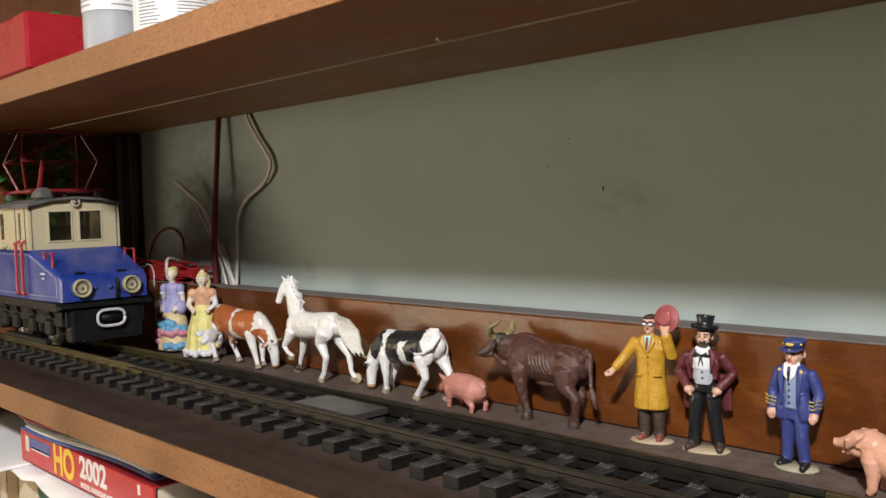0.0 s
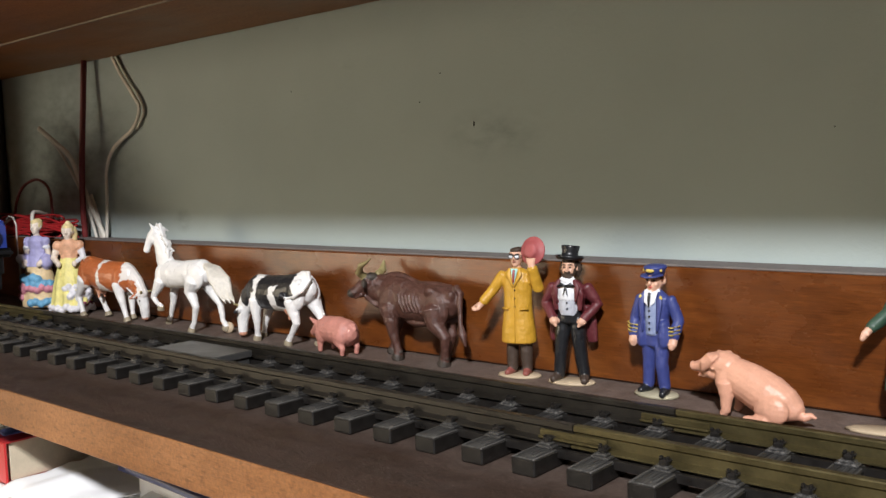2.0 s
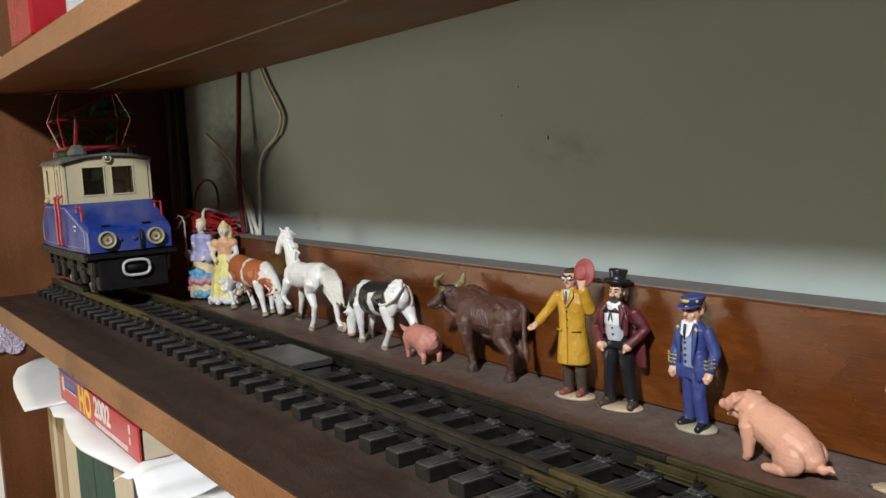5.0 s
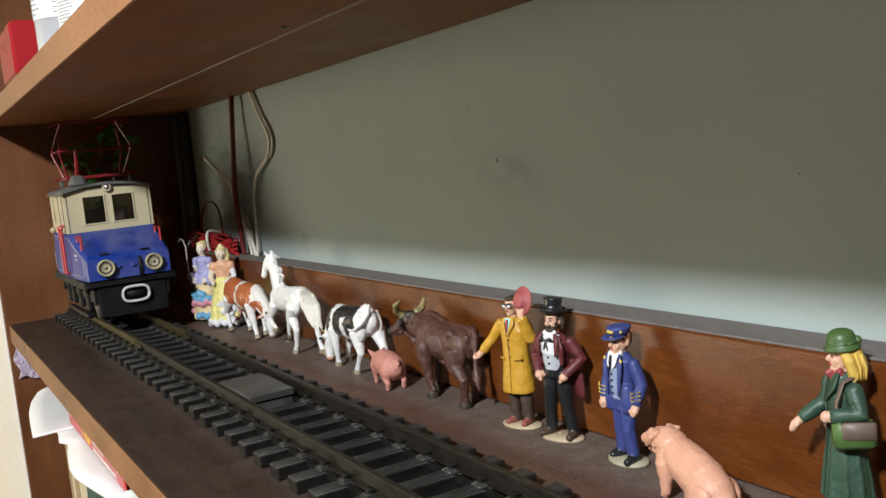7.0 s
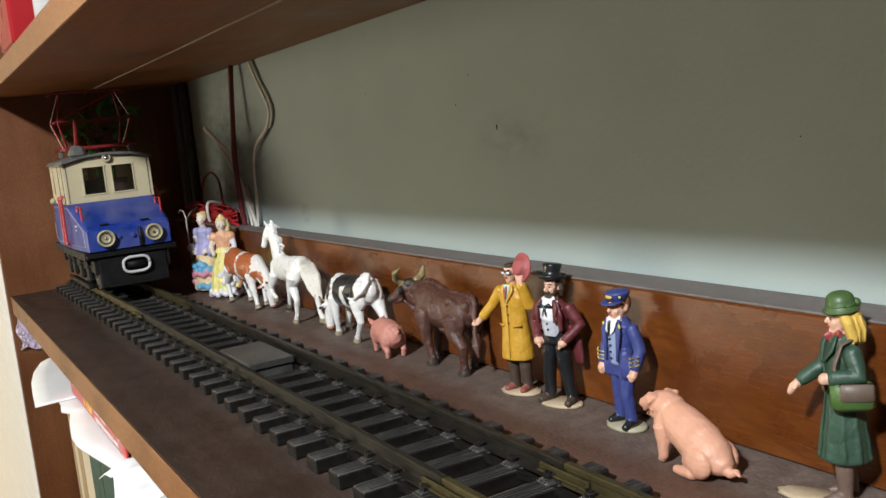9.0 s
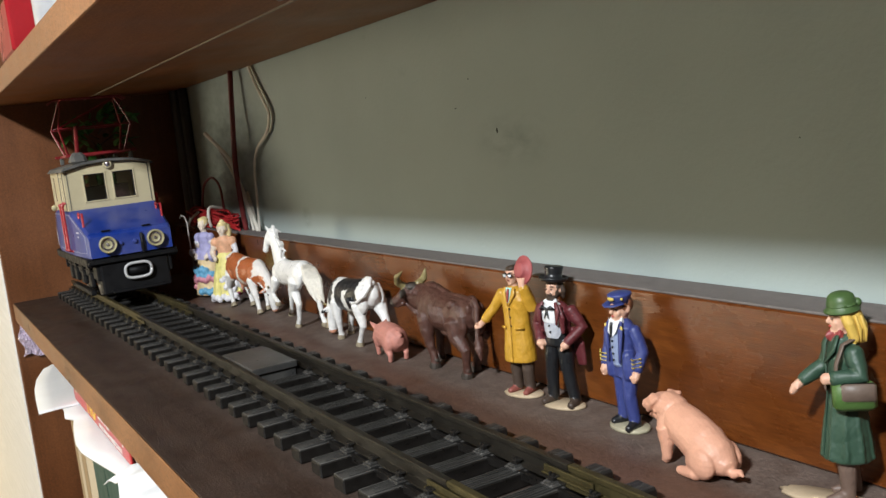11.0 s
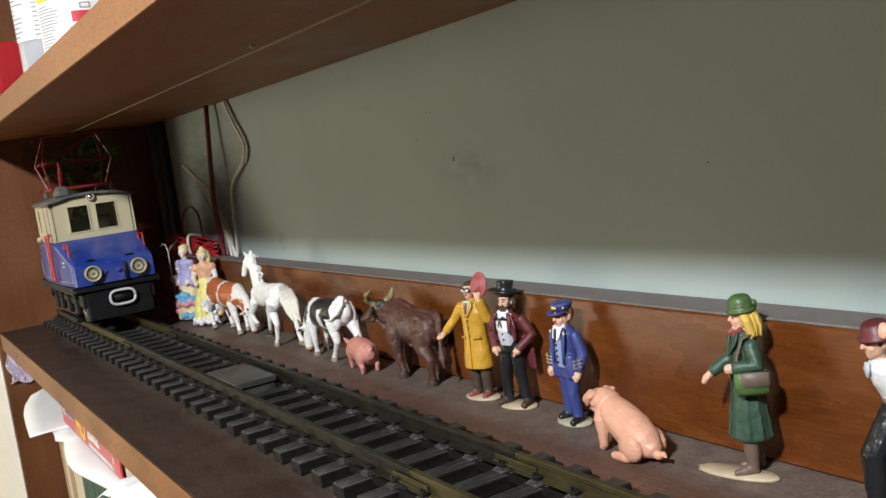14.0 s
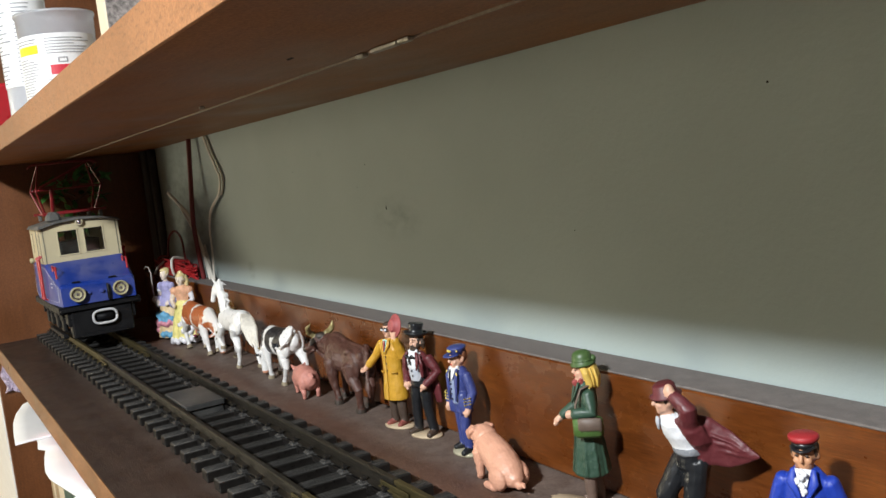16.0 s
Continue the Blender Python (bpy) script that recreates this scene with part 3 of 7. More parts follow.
def head(c, e, z, x=0.0, y=0.0, skin=0, hair=1, r=0.0048, beard=None, eyes=None, lips=None):
    """A face towards -y: skull, jaw, cheeks, brow, nose and ears, with painted brows, eyes and lips."""
    c.ball((x, y + r * 0.08, z + r * 0.15), (r * 0.98, r * 1.05, r * 1.15), skin)
    c.ball((x, y - r * 0.25, z - r * 0.55), (r * 0.76, r * 0.76, r * 0.72), skin)
    c.ball((x, y - r * 0.62, z - r * 1.02), (r * 0.40, r * 0.36, r * 0.30), skin)
    c.tube([(x, y - r * 0.98, z + r * 0.30), (x, y - r * 1.20, z - r * 0.08), (x, y - r * 1.22, z - r * 0.24)], [r * 0.14, r * 0.20, r * 0.22], skin, n=8)
    c.tube([(x - r * 0.6, y - r * 0.74, z + r * 0.42), (x, y - r * 0.98, z + r * 0.44), (x + r * 0.6, y - r * 0.74, z + r * 0.42)], [r * 0.14, r * 0.16, r * 0.14], skin, n=8)
    for s in (-1, 1):
        c.ball((x + s * r, y + r * 0.1, z - r * 0.05), (r * 0.18, r * 0.28, r * 0.36), skin)
        c.ball((x + s * r * 0.46, y - r * 0.70, z - r * 0.30), (r * 0.30, r * 0.26, r * 0.28), skin)
    if hair is not None:
        c.ball((x, y + r * 0.46, z + r * 0.38), (r * 1.10, r * 0.88, r * 1.06), hair)
        c.ball((x, y - r * 0.05, z + r * 0.98), (r * 0.90, r * 0.92, r * 0.42), hair)
        for s in (-1, 1):
            c.ball((x + s * r * 0.93, y - r * 0.16, z + r * 0.34), (r * 0.16, r * 0.26, r * 0.40), hair)
    if beard is not None:
        c.ball((x, y - r * 0.50, z - r * 1.02), (r * 0.74, r * 0.60, r * 0.66), beard)
        c.ball((x, y - r * 1.06, z - r * 0.52), (r * 0.46, r * 0.22, r * 0.15), beard)
        for s in (-1, 1):
            c.ball((x + s * r * 0.78, y - r * 0.20, z - r * 0.52), (r * 0.26, r * 0.42, r * 0.50), beard)
    c.tube([(x, y + 0.0004, z - r * 2.0), (x, y, z - r * 0.7)], [r * 0.62, r * 0.55], skin)
    if eyes is not None:
        for s in (-1, 1):
            e.ball((x + s * r * 0.40, y - r * 0.98, z + r * 0.14), (r * 0.17, r * 0.08, r * 0.09), eyes, n=8, rings=5)
            e.tube([(x + s * r * 0.18, y - r * 1.08, z + r * 0.46), (x + s * r * 0.46, y - r * 1.00, z + r * 0.53), (x + s * r * 0.68, y - r * 0.80, z + r * 0.44)], [r * 0.05, r * 0.07, r * 0.04], eyes, n=6)
    if lips is not None:
        e.ball((x, y - r * 1.02, z - r * 0.58), (r * 0.24, r * 0.10, r * 0.09), lips, n=8, rings=5)


def oval(c, w, d, h, mat, x=0.0, y=0.0):
    n = 26
    verts = []
    for z, k in ((0.0, 1.0), (h * 0.6, 1.0), (h, 0.93)):
        verts += [(x + w / 2 * k * math.cos(2 * math.pi * i / n) * (1 + 0.05 * math.sin(3 * i)), y + d / 2 * k * math.sin(2 * math.pi * i / n), z) for i in range(n)]
    faces = [tuple(range(n - 1, -1, -1)), tuple(range(2 * n, 3 * n))]
    for j in range(2):
        faces += [(j * n + k, j * n + (k + 1) % n, j * n + n + (k + 1) % n, j * n + n + k) for k in range(n)]
    c.add(verts, faces, mat)


def stand(ob, x, y, rz, label, category="figurine", group="", size=1.0):
    s = size if isinstance(size, tuple) else (size,) * 3
    ob.data.transform(Matrix.Diagonal((*s, 1)))
    ob.matrix_basis = pose(x, y, 0.0002, 0, 0, rz)
    return tagged(ob, label=label, category=category, group=group)


def yellow_coat_man():
    m = ["skin", "coat_yellow", "dark_brown", "hair_brown", "tan_base", "mint_cloth", "tie_red", "pink_felt", "glass_grey", "shoe_red", "black_gloss"]
    c, e = Clay(), Clay()
    for s in (-1, 1):
        limb(c, (s * 0.0048, 0.001, 0.034), (s * 0.0050, 0.0005, 0.018), (s * 0.0052, 0.001, 0.005), (0.0044, 0.0041, 0.0036), 2)
        c.tube([(s * 0.0052, 0.003, 0.0042), (s * 0.0058, -0.002, 0.0036), (s * 0.0066, -0.0065, 0.0030)], [0.0027, 0.0026, 0.0020], 9)
    c.tube([(0, 0, 0.0235), (0, 0, 0.030), (0, 0, 0.044), (0, 0, 0.054), (0, 0, 0.064), (0, 0.0006, 0.0695), (0, 0.001, 0.0722)],
           [(0.0122, 0.0088), (0.0118, 0.0084), (0.0100, 0.0070), (0.0096, 0.0066), (0.0106, 0.0066), (0.0098, 0.0056), (0.0050, 0.0042)], 1, n=20, cap=0.15)
    # one arm held out low, one raised with the hat
    limb(c, (-0.0100, 0, 0.0680), (-0.0165, -0.002, 0.0585), (-0.0225, -0.0065, 0.0500), (0.0040, 0.0036, 0.0033), 1)
    c.tube([(-0.0230, -0.007, 0.0494), (-0.0255, -0.009, 0.0468), (-0.0285, -0.0105, 0.0455)], [0.0024, (0.0030, 0.0016), (0.0024, 0.0010)], 0)
    c.tube([(-0.0252, -0.0098, 0.0474), (-0.0262, -0.0118, 0.0484)], [0.0010, 0.0009], 0)
    limb(c, (0.0100, 0, 0.0680), (0.0152, -0.002, 0.0600), (0.0128, -0.006, 0.0735), (0.0041, 0.0040, 0.0036), 1)
    c.tube([(0.0126, -0.0062, 0.0745), (0.0124, -0.0066, 0.0790), (0.0122, -0.0068, 0.0830)], [0.0025, (0.0034, 0.0017), (0.0026, 0.0013)], 0)
    e.lathe((0.0130, -0.0040, 0.0845), [(0.0092, -0.0004), (0.0095, 0.0003), (0.0088, 0.0008), (0.0056, 0.0010), (0.0052, 0.0036), (0.0040, 0.0046), (0.0005, 0.0042)], 7, turn=(78, 0, -14))
    head(c, e, 0.0800, skin=0, hair=3, eyes=3, lips=9)
    for k in (-1, 1):
        e.ball((k * 0.0021, -0.0054, 0.0808), (0.0017, 0.0006, 0.0013), 8, n=12, rings=7)
        e.tube([(k * 0.0021 + 0.0018 * math.cos(q), -0.0055, 0.0808 + 0.0014 * math.sin(q)) for q in [i * 0.7854 for i in range(9)]], [0.00028] * 9, 10, n=6, cap=0, ref=(0, 1, 0))
        e.tube([(k * 0.0038, -0.0052, 0.0811), (k * 0.0050, -0.0030, 0.0812), (k * 0.0050, 0.0004, 0.0810)], [0.00028] * 3, 10, n=6)
    e.tube([(-0.0006, -0.0060, 0.0811), (0.0006, -0.0060, 0.0811)], [0.0003] * 2, 10, n=6)
    e.ball((-0.0002, -0.0060, 0.0818), (0.0040, 0.0005, 0.0003), 10, n=8, rings=5)
    # shirt, tie, lapels, buttons, pockets
    e.add([(-0.0026, -0.0052, 0.0728), (0.0026, -0.0052, 0.0728), (0.0004, -0.0075, 0.0630), (-0.0004, -0.0075, 0.0630)], [(0, 1, 2, 3)], 5)
    e.tube([(0, -0.0062, 0.0718), (0, -0.0070, 0.0690), (0, -0.0078, 0.0640)], [(0.0008, 0.0005), (0.0010, 0.0005), (0.0006, 0.0005)], 6, n=8)
    for s in (-1, 1):
        e.tube([(s * 0.0034, -0.0048, 0.0726), (s * 0.0040, -0.0064, 0.0690), (s * 0.0006, -0.0078, 0.0615)], [(0.0012, 0.0006), (0.0018, 0.0006), (0.0004, 0.0004)], 1, n=8)
        e.box((s * 0.0066, -0.0062, 0.0462), (0.0056, 0.0010, 0.0012), 1, turn=(0, 0, s * 28))
    for k in range(3):
        e.ball((0.0004, -0.0074, 0.0590 - k * 0.0056), (0.0008, 0.0006, 0.0008), 10, n=8, rings=5)
    e.tube([(0.0002, -0.0082, 0.0600), (0.0004, -0.0078, 0.0440), (0.0008, -0.0092, 0.0240)], [0.0004] * 3, 1, n=6)
    oval(e, 0.0300, 0.0190, 0.0018, 4)
    return stand(sculpt("man_figurine", c, m, extra=e), -0.342, 0.5165, 14, "toy man in a long mustard-yellow coat raising a pink hat", group="people figurines on the shelf")


def top_hat_man():
    m = ["skin", "maroon", "black_gloss", "hair_brown", "tan_base", "pale_cloth", "vest_grey", "dark_brown"]
    c, e = Clay(), Clay()
    for s in (-1, 1):
        limb(c, (s * 0.0046, 0.0004, 0.042), (s * 0.0062, -0.0008, 0.024), (s * 0.0084, 0.0008, 0.005), (0.0051, 0.0043, 0.0037), 2)
        c.tube([(s * 0.0084, 0.003, 0.0042), (s * 0.0092, -0.002, 0.0038), (s * 0.0104, -0.0072, 0.0030)], [0.0028, 0.0030, 0.0022], 7)
    c.tube([(0, 0, 0.040), (0, 0, 0.046), (0, 0, 0.050)], [(0.0086, 0.0064), (0.0080, 0.0062), (0.0076, 0.0060)], 2, n=18, cap=0.2)
    # coat, its back and the open fronts
    c.tube([(0, 0.0012, 0.0455), (0, 0.0010, 0.054), (0, 0.0006, 0.0615), (0, 0.0012, 0.0660)], [(0.0084, 0.0054), (0.0096, 0.0060), (0.0108, 0.0058), (0.0054, 0.0040)], 1, n=18, cap=0.2)
    c.tube([(0, -0.0020, 0.0455), (0, -0.0028, 0.0515), (0, -0.0034, 0.0560)], [(0.0062, 0.0048), (0.0064, 0.0050), (0.0058, 0.0046)], 6, n=16, cap=0.2)
    c.tube([(0, -0.0034, 0.0550), (0, -0.0034, 0.0610), (0, -0.0020, 0.0662)], [(0.0064, 0.0050), (0.0070, 0.0048), (0.0050, 0.0042)], 5, n=16, cap=0.2)
    for s in (-1, 1):
        limb(c, (s * 0.0108, 0.0005, 0.0622), (s * 0.0172, 0.0030, 0.0510), (s * 0.0104, -0.0046, 0.0425), (0.0041, 0.0037, 0.0029), 1)
        c.ball((s * 0.0092, -0.0056, 0.0408), (0.0030, 0.0030, 0.0026), 0)
        c.tube([(s * 0.0086, -0.0064, 0.0396), (s * 0.0074, -0.0072, 0.0376)], [0.0014, 0.0010], 0)
        c.tube([(s * 0.0092, 0.0042, 0.049), (s * 0.0116, 0.0052, 0.039), (s * 0.0128, 0.0058, 0.0265)], [(0.0040, 0.0022), (0.0044, 0.0022), (0.0034, 0.0014)], 1)
        c.tube([(s * 0.0064, -0.0050, 0.0655), (s * 0.0086, -0.0056, 0.0580), (s * 0.0078, -0.0044, 0.0480)], [(0.0016, 0.0012), (0.0024, 0.0014), (0.0014, 0.0010)], 1)
        e.tube([(s * 0.0050, -0.0060, 0.0672), (s * 0.0072, -0.0078, 0.0625), (s * 0.0062, -0.0084, 0.0540)], [(0.0012, 0.0006), (0.0020, 0.0007), (0.0006, 0.0004)], 1, n=8)
    head(c, e, 0.0744, skin=0, hair=3, beard=3, eyes=3)
    for s in (-1, 1):
        c.tube([(s * 0.0044, 0.0016, 0.0780), (s * 0.0054, 0.0020, 0.0730), (s * 0.0048, 0.0026, 0.0690)], [0.0016, 0.0022, 0.0012], 3)
    e.lathe((0, 0.0006, 0.0796), [(0.0050, -0.0004), (0.0078, -0.0002), (0.0091, 0.0014), (0.0089, 0.0026), (0.0076, 0.0014), (0.0056, 0.0014), (0.0052, 0.0050), (0.0060, 0.0082), (0.0056, 0.0090), (0.0004, 0.0086)], 2, turn=(-6, 4, 0))
    c.tube([(-0.0042, -0.0036, 0.0676), (0, -0.0056, 0.0664), (0.0042, -0.0036, 0.0676)], [(0.0018, 0.0012)] * 3, 5)
    for s in (-1, 1):
        e.tube([(0, -0.0088, 0.0636), (s * 0.0032, -0.0090, 0.0648), (s * 0.0058, -0.0080, 0.0632)], [0.0007, 0.0013, 0.0004], 2, n=8)
        e.tube([(0, -0.0090, 0.0634), (s * 0.0014, -0.0096, 0.0580)], [0.0006, 0.0003], 2, n=6)
    for k in range(2):
        e.ball((0.0004, -0.0082 + k * 0.0006, 0.0530 - k * 0.0040), 0.0007, 2, n=8, rings=5)
    oval(e, 0.0310, 0.0190, 0.0018, 4)
    return stand(sculpt("man_figurine", c, m, extra=e), -0.3025, 0.5185, 14, "bearded toy man in black top hat and maroon tailcoat", group="people figurines on the shelf")


def conductor():
    m = ["skin", "navy", "vest_blue", "hair_russet", "olive_base", "pale_cloth", "black_gloss", "gold", "lip_red"]
    c, e = Clay(), Clay()
    for s in (-1, 1):
        f = -0.0022 if s > 0 else 0.0012
        limb(c, (s * 0.0044, 0, 0.036), (s * 0.0054, -0.0006 + f, 0.020), (s * 0.0066, 0.0008 + f, 0.006), (0.0048, 0.0040, 0.0037), 1)
        c.tube([(s * 0.0066, 0.0028 + f, 0.0042), (s * 0.0074, -0.002 + f, 0.0038), (s * 0.0086, -0.0066 + f, 0.0030)], [0.0028, 0.0029, 0.0021], 6)
        limb(c, (s * 0.0100, 0.0004, 0.0578), (s * 0.0150, 0.0014, 0.0455), (s * 0.0142, -0.0030, 0.0365), (0.0039, 0.0036, 0.0032), 1)
        c.tube([(s * 0.0142, -0.0034, 0.0350), (s * 0.0138, -0.0046, 0.0325), (s * 0.0130, -0.0052, 0.0300)], [(0.0024, 0.0022), (0.0028, 0.0024), (0.0018, 0.0016)], 0)
        c.ball((s * 0.0124, -0.0062, 0.0326), (0.0010, 0.0016, 0.0012), 0, n=8, rings=6)
        for k in range(3):
            z = 0.0376 + k * 0.0022
            e.tube([(s * 0.0144 - s * 0.0036, -0.0038, z), (s * 0.0146, -0.0064, z + 0.0006), (s * 0.0146 + s * 0.0034, -0.0030, z + 0.0014)], [0.0005] * 3, 7, n=6)
        c.tube([(s * 0.0066, -0.0020, 0.0440), (s * 0.0074, -0.0022, 0.0360), (s * 0.0076, -0.0020, 0.0310)], [(0.0036, 0.0046), (0.0040, 0.0050), (0.0036, 0.0046)], 1)
    c.tube([(0, 0.0006, 0.0305), (0, 0.0004, 0.038), (0, 0.0002, 0.046), (0, 0.0003, 0.053), (0, 0.0004, 0.0585), (0, 0.0012, 0.0625)], [(0.0098, 0.0060), (0.0094, 0.0062), (0.0088, 0.0062), (0.0098, 0.0064), (0.0102, 0.0060), (0.0046, 0.0040)], 1, n=20, cap=0.2)
    c.tube([(0, -0.0030, 0.0375), (0, -0.0030, 0.0500), (0, -0.0026, 0.0585)], [(0.0044, 0.0044), (0.0052, 0.0048), (0.0042, 0.0044)], 2, n=16, cap=0.2)
    head(c, e, 0.0686, skin=0, hair=3, r=0.0058, eyes=6, lips=8)
    e.lathe((0, 0.0004, 0.0732), [(0.0058, -0.0014), (0.0060, 0.0012), (0.0072, 0.0030), (0.0071, 0.0040), (0.0056, 0.0046), (0.0004, 0.0048)], 1, turn=(4, 0, 0))
    e.tube([(-0.0056, -0.0026, 0.0724), (-0.0036, -0.0074, 0.0716), (0, -0.0092, 0.0713), (0.0036, -0.0074, 0.0716), (0.0056, -0.0026, 0.0724)], [(0.0007, 0.0026)] * 5, 1, n=8, ref=(0, 0, 1))
    e.ball((0, -0.0065, 0.0750), (0.0030, 0.0008, 0.0012), 7, n=12, rings=6)
    for s in (-1, 1):
        e.ball((s * 0.0058, -0.0032, 0.0750), 0.0009, 7, n=8, rings=5)
        e.add([(s * 0.0004, -0.0068, 0.0626), (s * 0.0048, -0.0050, 0.0636), (s * 0.0036, -0.0078, 0.0566), (s * 0.0004, -0.0080, 0.0540)], [(0, 1, 2, 3)], 5)
        e.tube([(s * 0.0052, -0.0046, 0.0624), (s * 0.0064, -0.0068, 0.0570), (s * 0.0050, -0.0078, 0.0400)], [(0.0010, 0.0006), (0.0022, 0.0008), (0.0008, 0.0005)], 1, n=8)
        e.ball((s * 0.0070, -0.0062, 0.0592), (0.0012, 0.0005, 0.0016), 7, n=8, rings=5)
    c.tube([(-0.0044, -0.0030, 0.0628), (0, -0.0056, 0.0616), (0.0044, -0.0030, 0.0628)], [(0.0018, 0.0014)] * 3, 5)
    e.tube([(0, -0.0074, 0.0618), (0, -0.0084, 0.0582), (0, -0.0086, 0.0540)], [0.0009, (0.0011, 0.0005), (0.0005, 0.0004)], 6, n=8)
    for k in range(4):
        e.ball((0, -0.0081, 0.0518 - k * 0.0036), 0.0007, 6, n=8, rings=5)
    oval(e, 0.0290, 0.0200, 0.0020, 4)
    return stand(sculpt("conductor_figurine", c, m, extra=e), -0.2425, 0.5180, -2, "toy train conductor in navy uniform and peaked cap", group="people figurines on the shelf", size=(0.95, 0.96, 1.01))


def green_woman():
    m = ["skin", "coat_green", "hat_green", "blond", "tan_base", "tie_red", "bag_green", "bag_brown", "boot_brown", "lip_red"]
    c, e = Clay(), Clay()
    for s, f in ((-1, 0.0030), (1, -0.0030)):
        limb(c, (s * 0.0040, f * 0.4, 0.030), (s * 0.0042, f * 0.7, 0.016), (s * 0.0044, f + 0.001, 0.005), (0.0042, 0.0042, 0.0032), 8)
        c.tube([(s * 0.0044, f + 0.0026, 0.0040), (s * 0.0048, f - 0.003, 0.0034), (s * 0.0050, f - 0.0085, 0.0028)], [0.0027, 0.0027, 0.0018], 8)
    c.tube([(0, 0, 0.0200), (0, 0, 0.028), (0, 0, 0.039), (0, 0, 0.048), (0, 0, 0.054), (0, 0.0002, 0.064), (0, 0.0006, 0.0705), (0, 0.001, 0.0745)],
           [(0.0118, 0.0112), (0.0112, 0.0104), (0.0100, 0.0090), (0.0088, 0.0074), (0.0082, 0.0066), (0.0094, 0.0072), (0.0090, 0.0060), (0.0048, 0.0046)], 1, n=22, cap=0.12)
    for k in range(10):
        a = 2 * math.pi * k / 10 + 0.2
        c.tube([(0.0112 * math.cos(a), 0.0106 * math.sin(a), 0.0212), (0.0098 * math.cos(a), 0.0088 * math.sin(a), 0.036), (0.0084 * math.cos(a), 0.0070 * math.sin(a), 0.050)], [0.0017, 0.0012, 0.0005], 1, n=8)
    c.tube([(0, 0, 0.0512), (0, 0, 0.0532)], [(0.0090, 0.0073), (0.0090, 0.0073)], 1, n=18, cap=0.1)
    # one arm held low in front, one bent over the shoulder bag
    limb(c, (-0.0092, 0.0000, 0.0690), (-0.0120, -0.0040, 0.0585), (-0.0132, -0.0140, 0.0518), (0.0038, 0.0035, 0.0032), 1)
    c.tube([(-0.0132, -0.0146, 0.0512), (-0.0134, -0.0176, 0.0488), (-0.0132, -0.0196, 0.0460)], [0.0021, (0.0017, 0.0024), (0.0010, 0.0015)], 0)
    c.tube([(-0.0122, -0.0164, 0.0498), (-0.0108, -0.0178, 0.0484)], [0.0009, 0.0007], 0, n=8)
    limb(c, (0.0096, 0.0010, 0.0690), (0.0142, 0.0020, 0.0590), (0.0112, -0.0085, 0.0585), (0.0042, 0.0039, 0.0034), 1)
    c.ball((0.0098, -0.0112, 0.0582), (0.0026, 0.0030, 0.0026), 0)
    head(c, e, 0.0812, skin=0, hair=None, r=0.0049, eyes=8, lips=9)
    c.ball((0, 0.0030, 0.0826), (0.0060, 0.0050, 0.0062), 3)
    c.tube([(0, 0.0044, 0.0836), (0, 0.0066, 0.0776), (0, 0.0068, 0.0722)], [(0.0064, 0.0040), (0.0072, 0.0042), (0.0062, 0.0034)], 3, n=16)
    for s in (-1, 1):
        c.tube([(s * 0.0046, -0.0004, 0.0850), (s * 0.0060, 0.0012, 0.0800), (s * 0.0066, 0.0034, 0.0730)], [0.0018, 0.0026, 0.0022], 3)
        for k in range(3):
            e.tube([(s * 0.0062, 0.0016 + k * 0.0024, 0.0830), (s * 0.0076, 0.0028 + k * 0.0024, 0.0776), (s * 0.0070, 0.0034 + k * 0.0022, 0.0722)], [0.0006, 0.0009, 0.0004], 3, n=6)
    e.lathe((0, 0.0006, 0.0862), [(0.0048, -0.0010), (0.0076, -0.0018), (0.0080, -0.0010), (0.0064, 0.0004), (0.0062, 0.0030), (0.0054, 0.0052), (0.0036, 0.0064), (0.0004, 0.0067)], 2, turn=(6, 0, 0))
    e.tube([(0.0062 * math.cos(q), 0.0006 + 0.0062 * math.sin(q), 0.0874 + 0.0006 * math.sin(q)) for q in [i * 0.5236 for i in range(13)]], [0.0005] * 13, 2, n=6, cap=0, ref=(0, 0, 1))
    e.ball((0.0014, 0.0068, 0.0880), (0.0024, 0.0020, 0.0020), 2)
    c.tube([(-0.0038, -0.0020, 0.0752), (0, -0.0052, 0.0742), (0.0038, -0.0020, 0.0752)], [0.0018, 0.0022, 0.0018], 5)
    for s in (-1, 1):
        e.tube([(s * 0.0044, -0.0036, 0.0748), (s * 0.0056, -0.0062, 0.0696), (s * 0.0010, -0.0084, 0.0630)], [(0.0016, 0.0007), (0.0024, 0.0008), (0.0006, 0.0004)], 1, n=8)
    e.tube([(0.0006, -0.0080, 0.0640), (0.0008, -0.0078, 0.0520), (0.0012, -0.0112, 0.0220)], [0.0004] * 3, 1, n=6)
    # shoulder bag with a brown flap and strap
    e.box((0.0136, -0.0010, 0.0512), (0.0076, 0.0180, 0.0125), 6, turn=(0, -4, -14), bevel=0.0020)
    e.box((0.0168, -0.0004, 0.0532), (0.0030, 0.0145, 0.0082), 7, turn=(0, -4, -14), bevel=0.0012)
    e.tube([(0.0112, -0.0080, 0.0545), (0.0104, -0.0070, 0.0640), (0.0092, -0.0034, 0.0720), (0.0070, 0.0030, 0.0738)], [(0.0016, 0.0007)] * 4, 7, n=8)
    e.ball((0.0004, -0.0084, 0.0520), (0.0016, 0.0007, 0.0020), 8, n=8, rings=5)
    base = Clay()
    oval(base, 0.0460, 0.0165, 0.0018, 4)
    lay = pose(-0.0010, -0.0090, 0, 0, 0, 47)
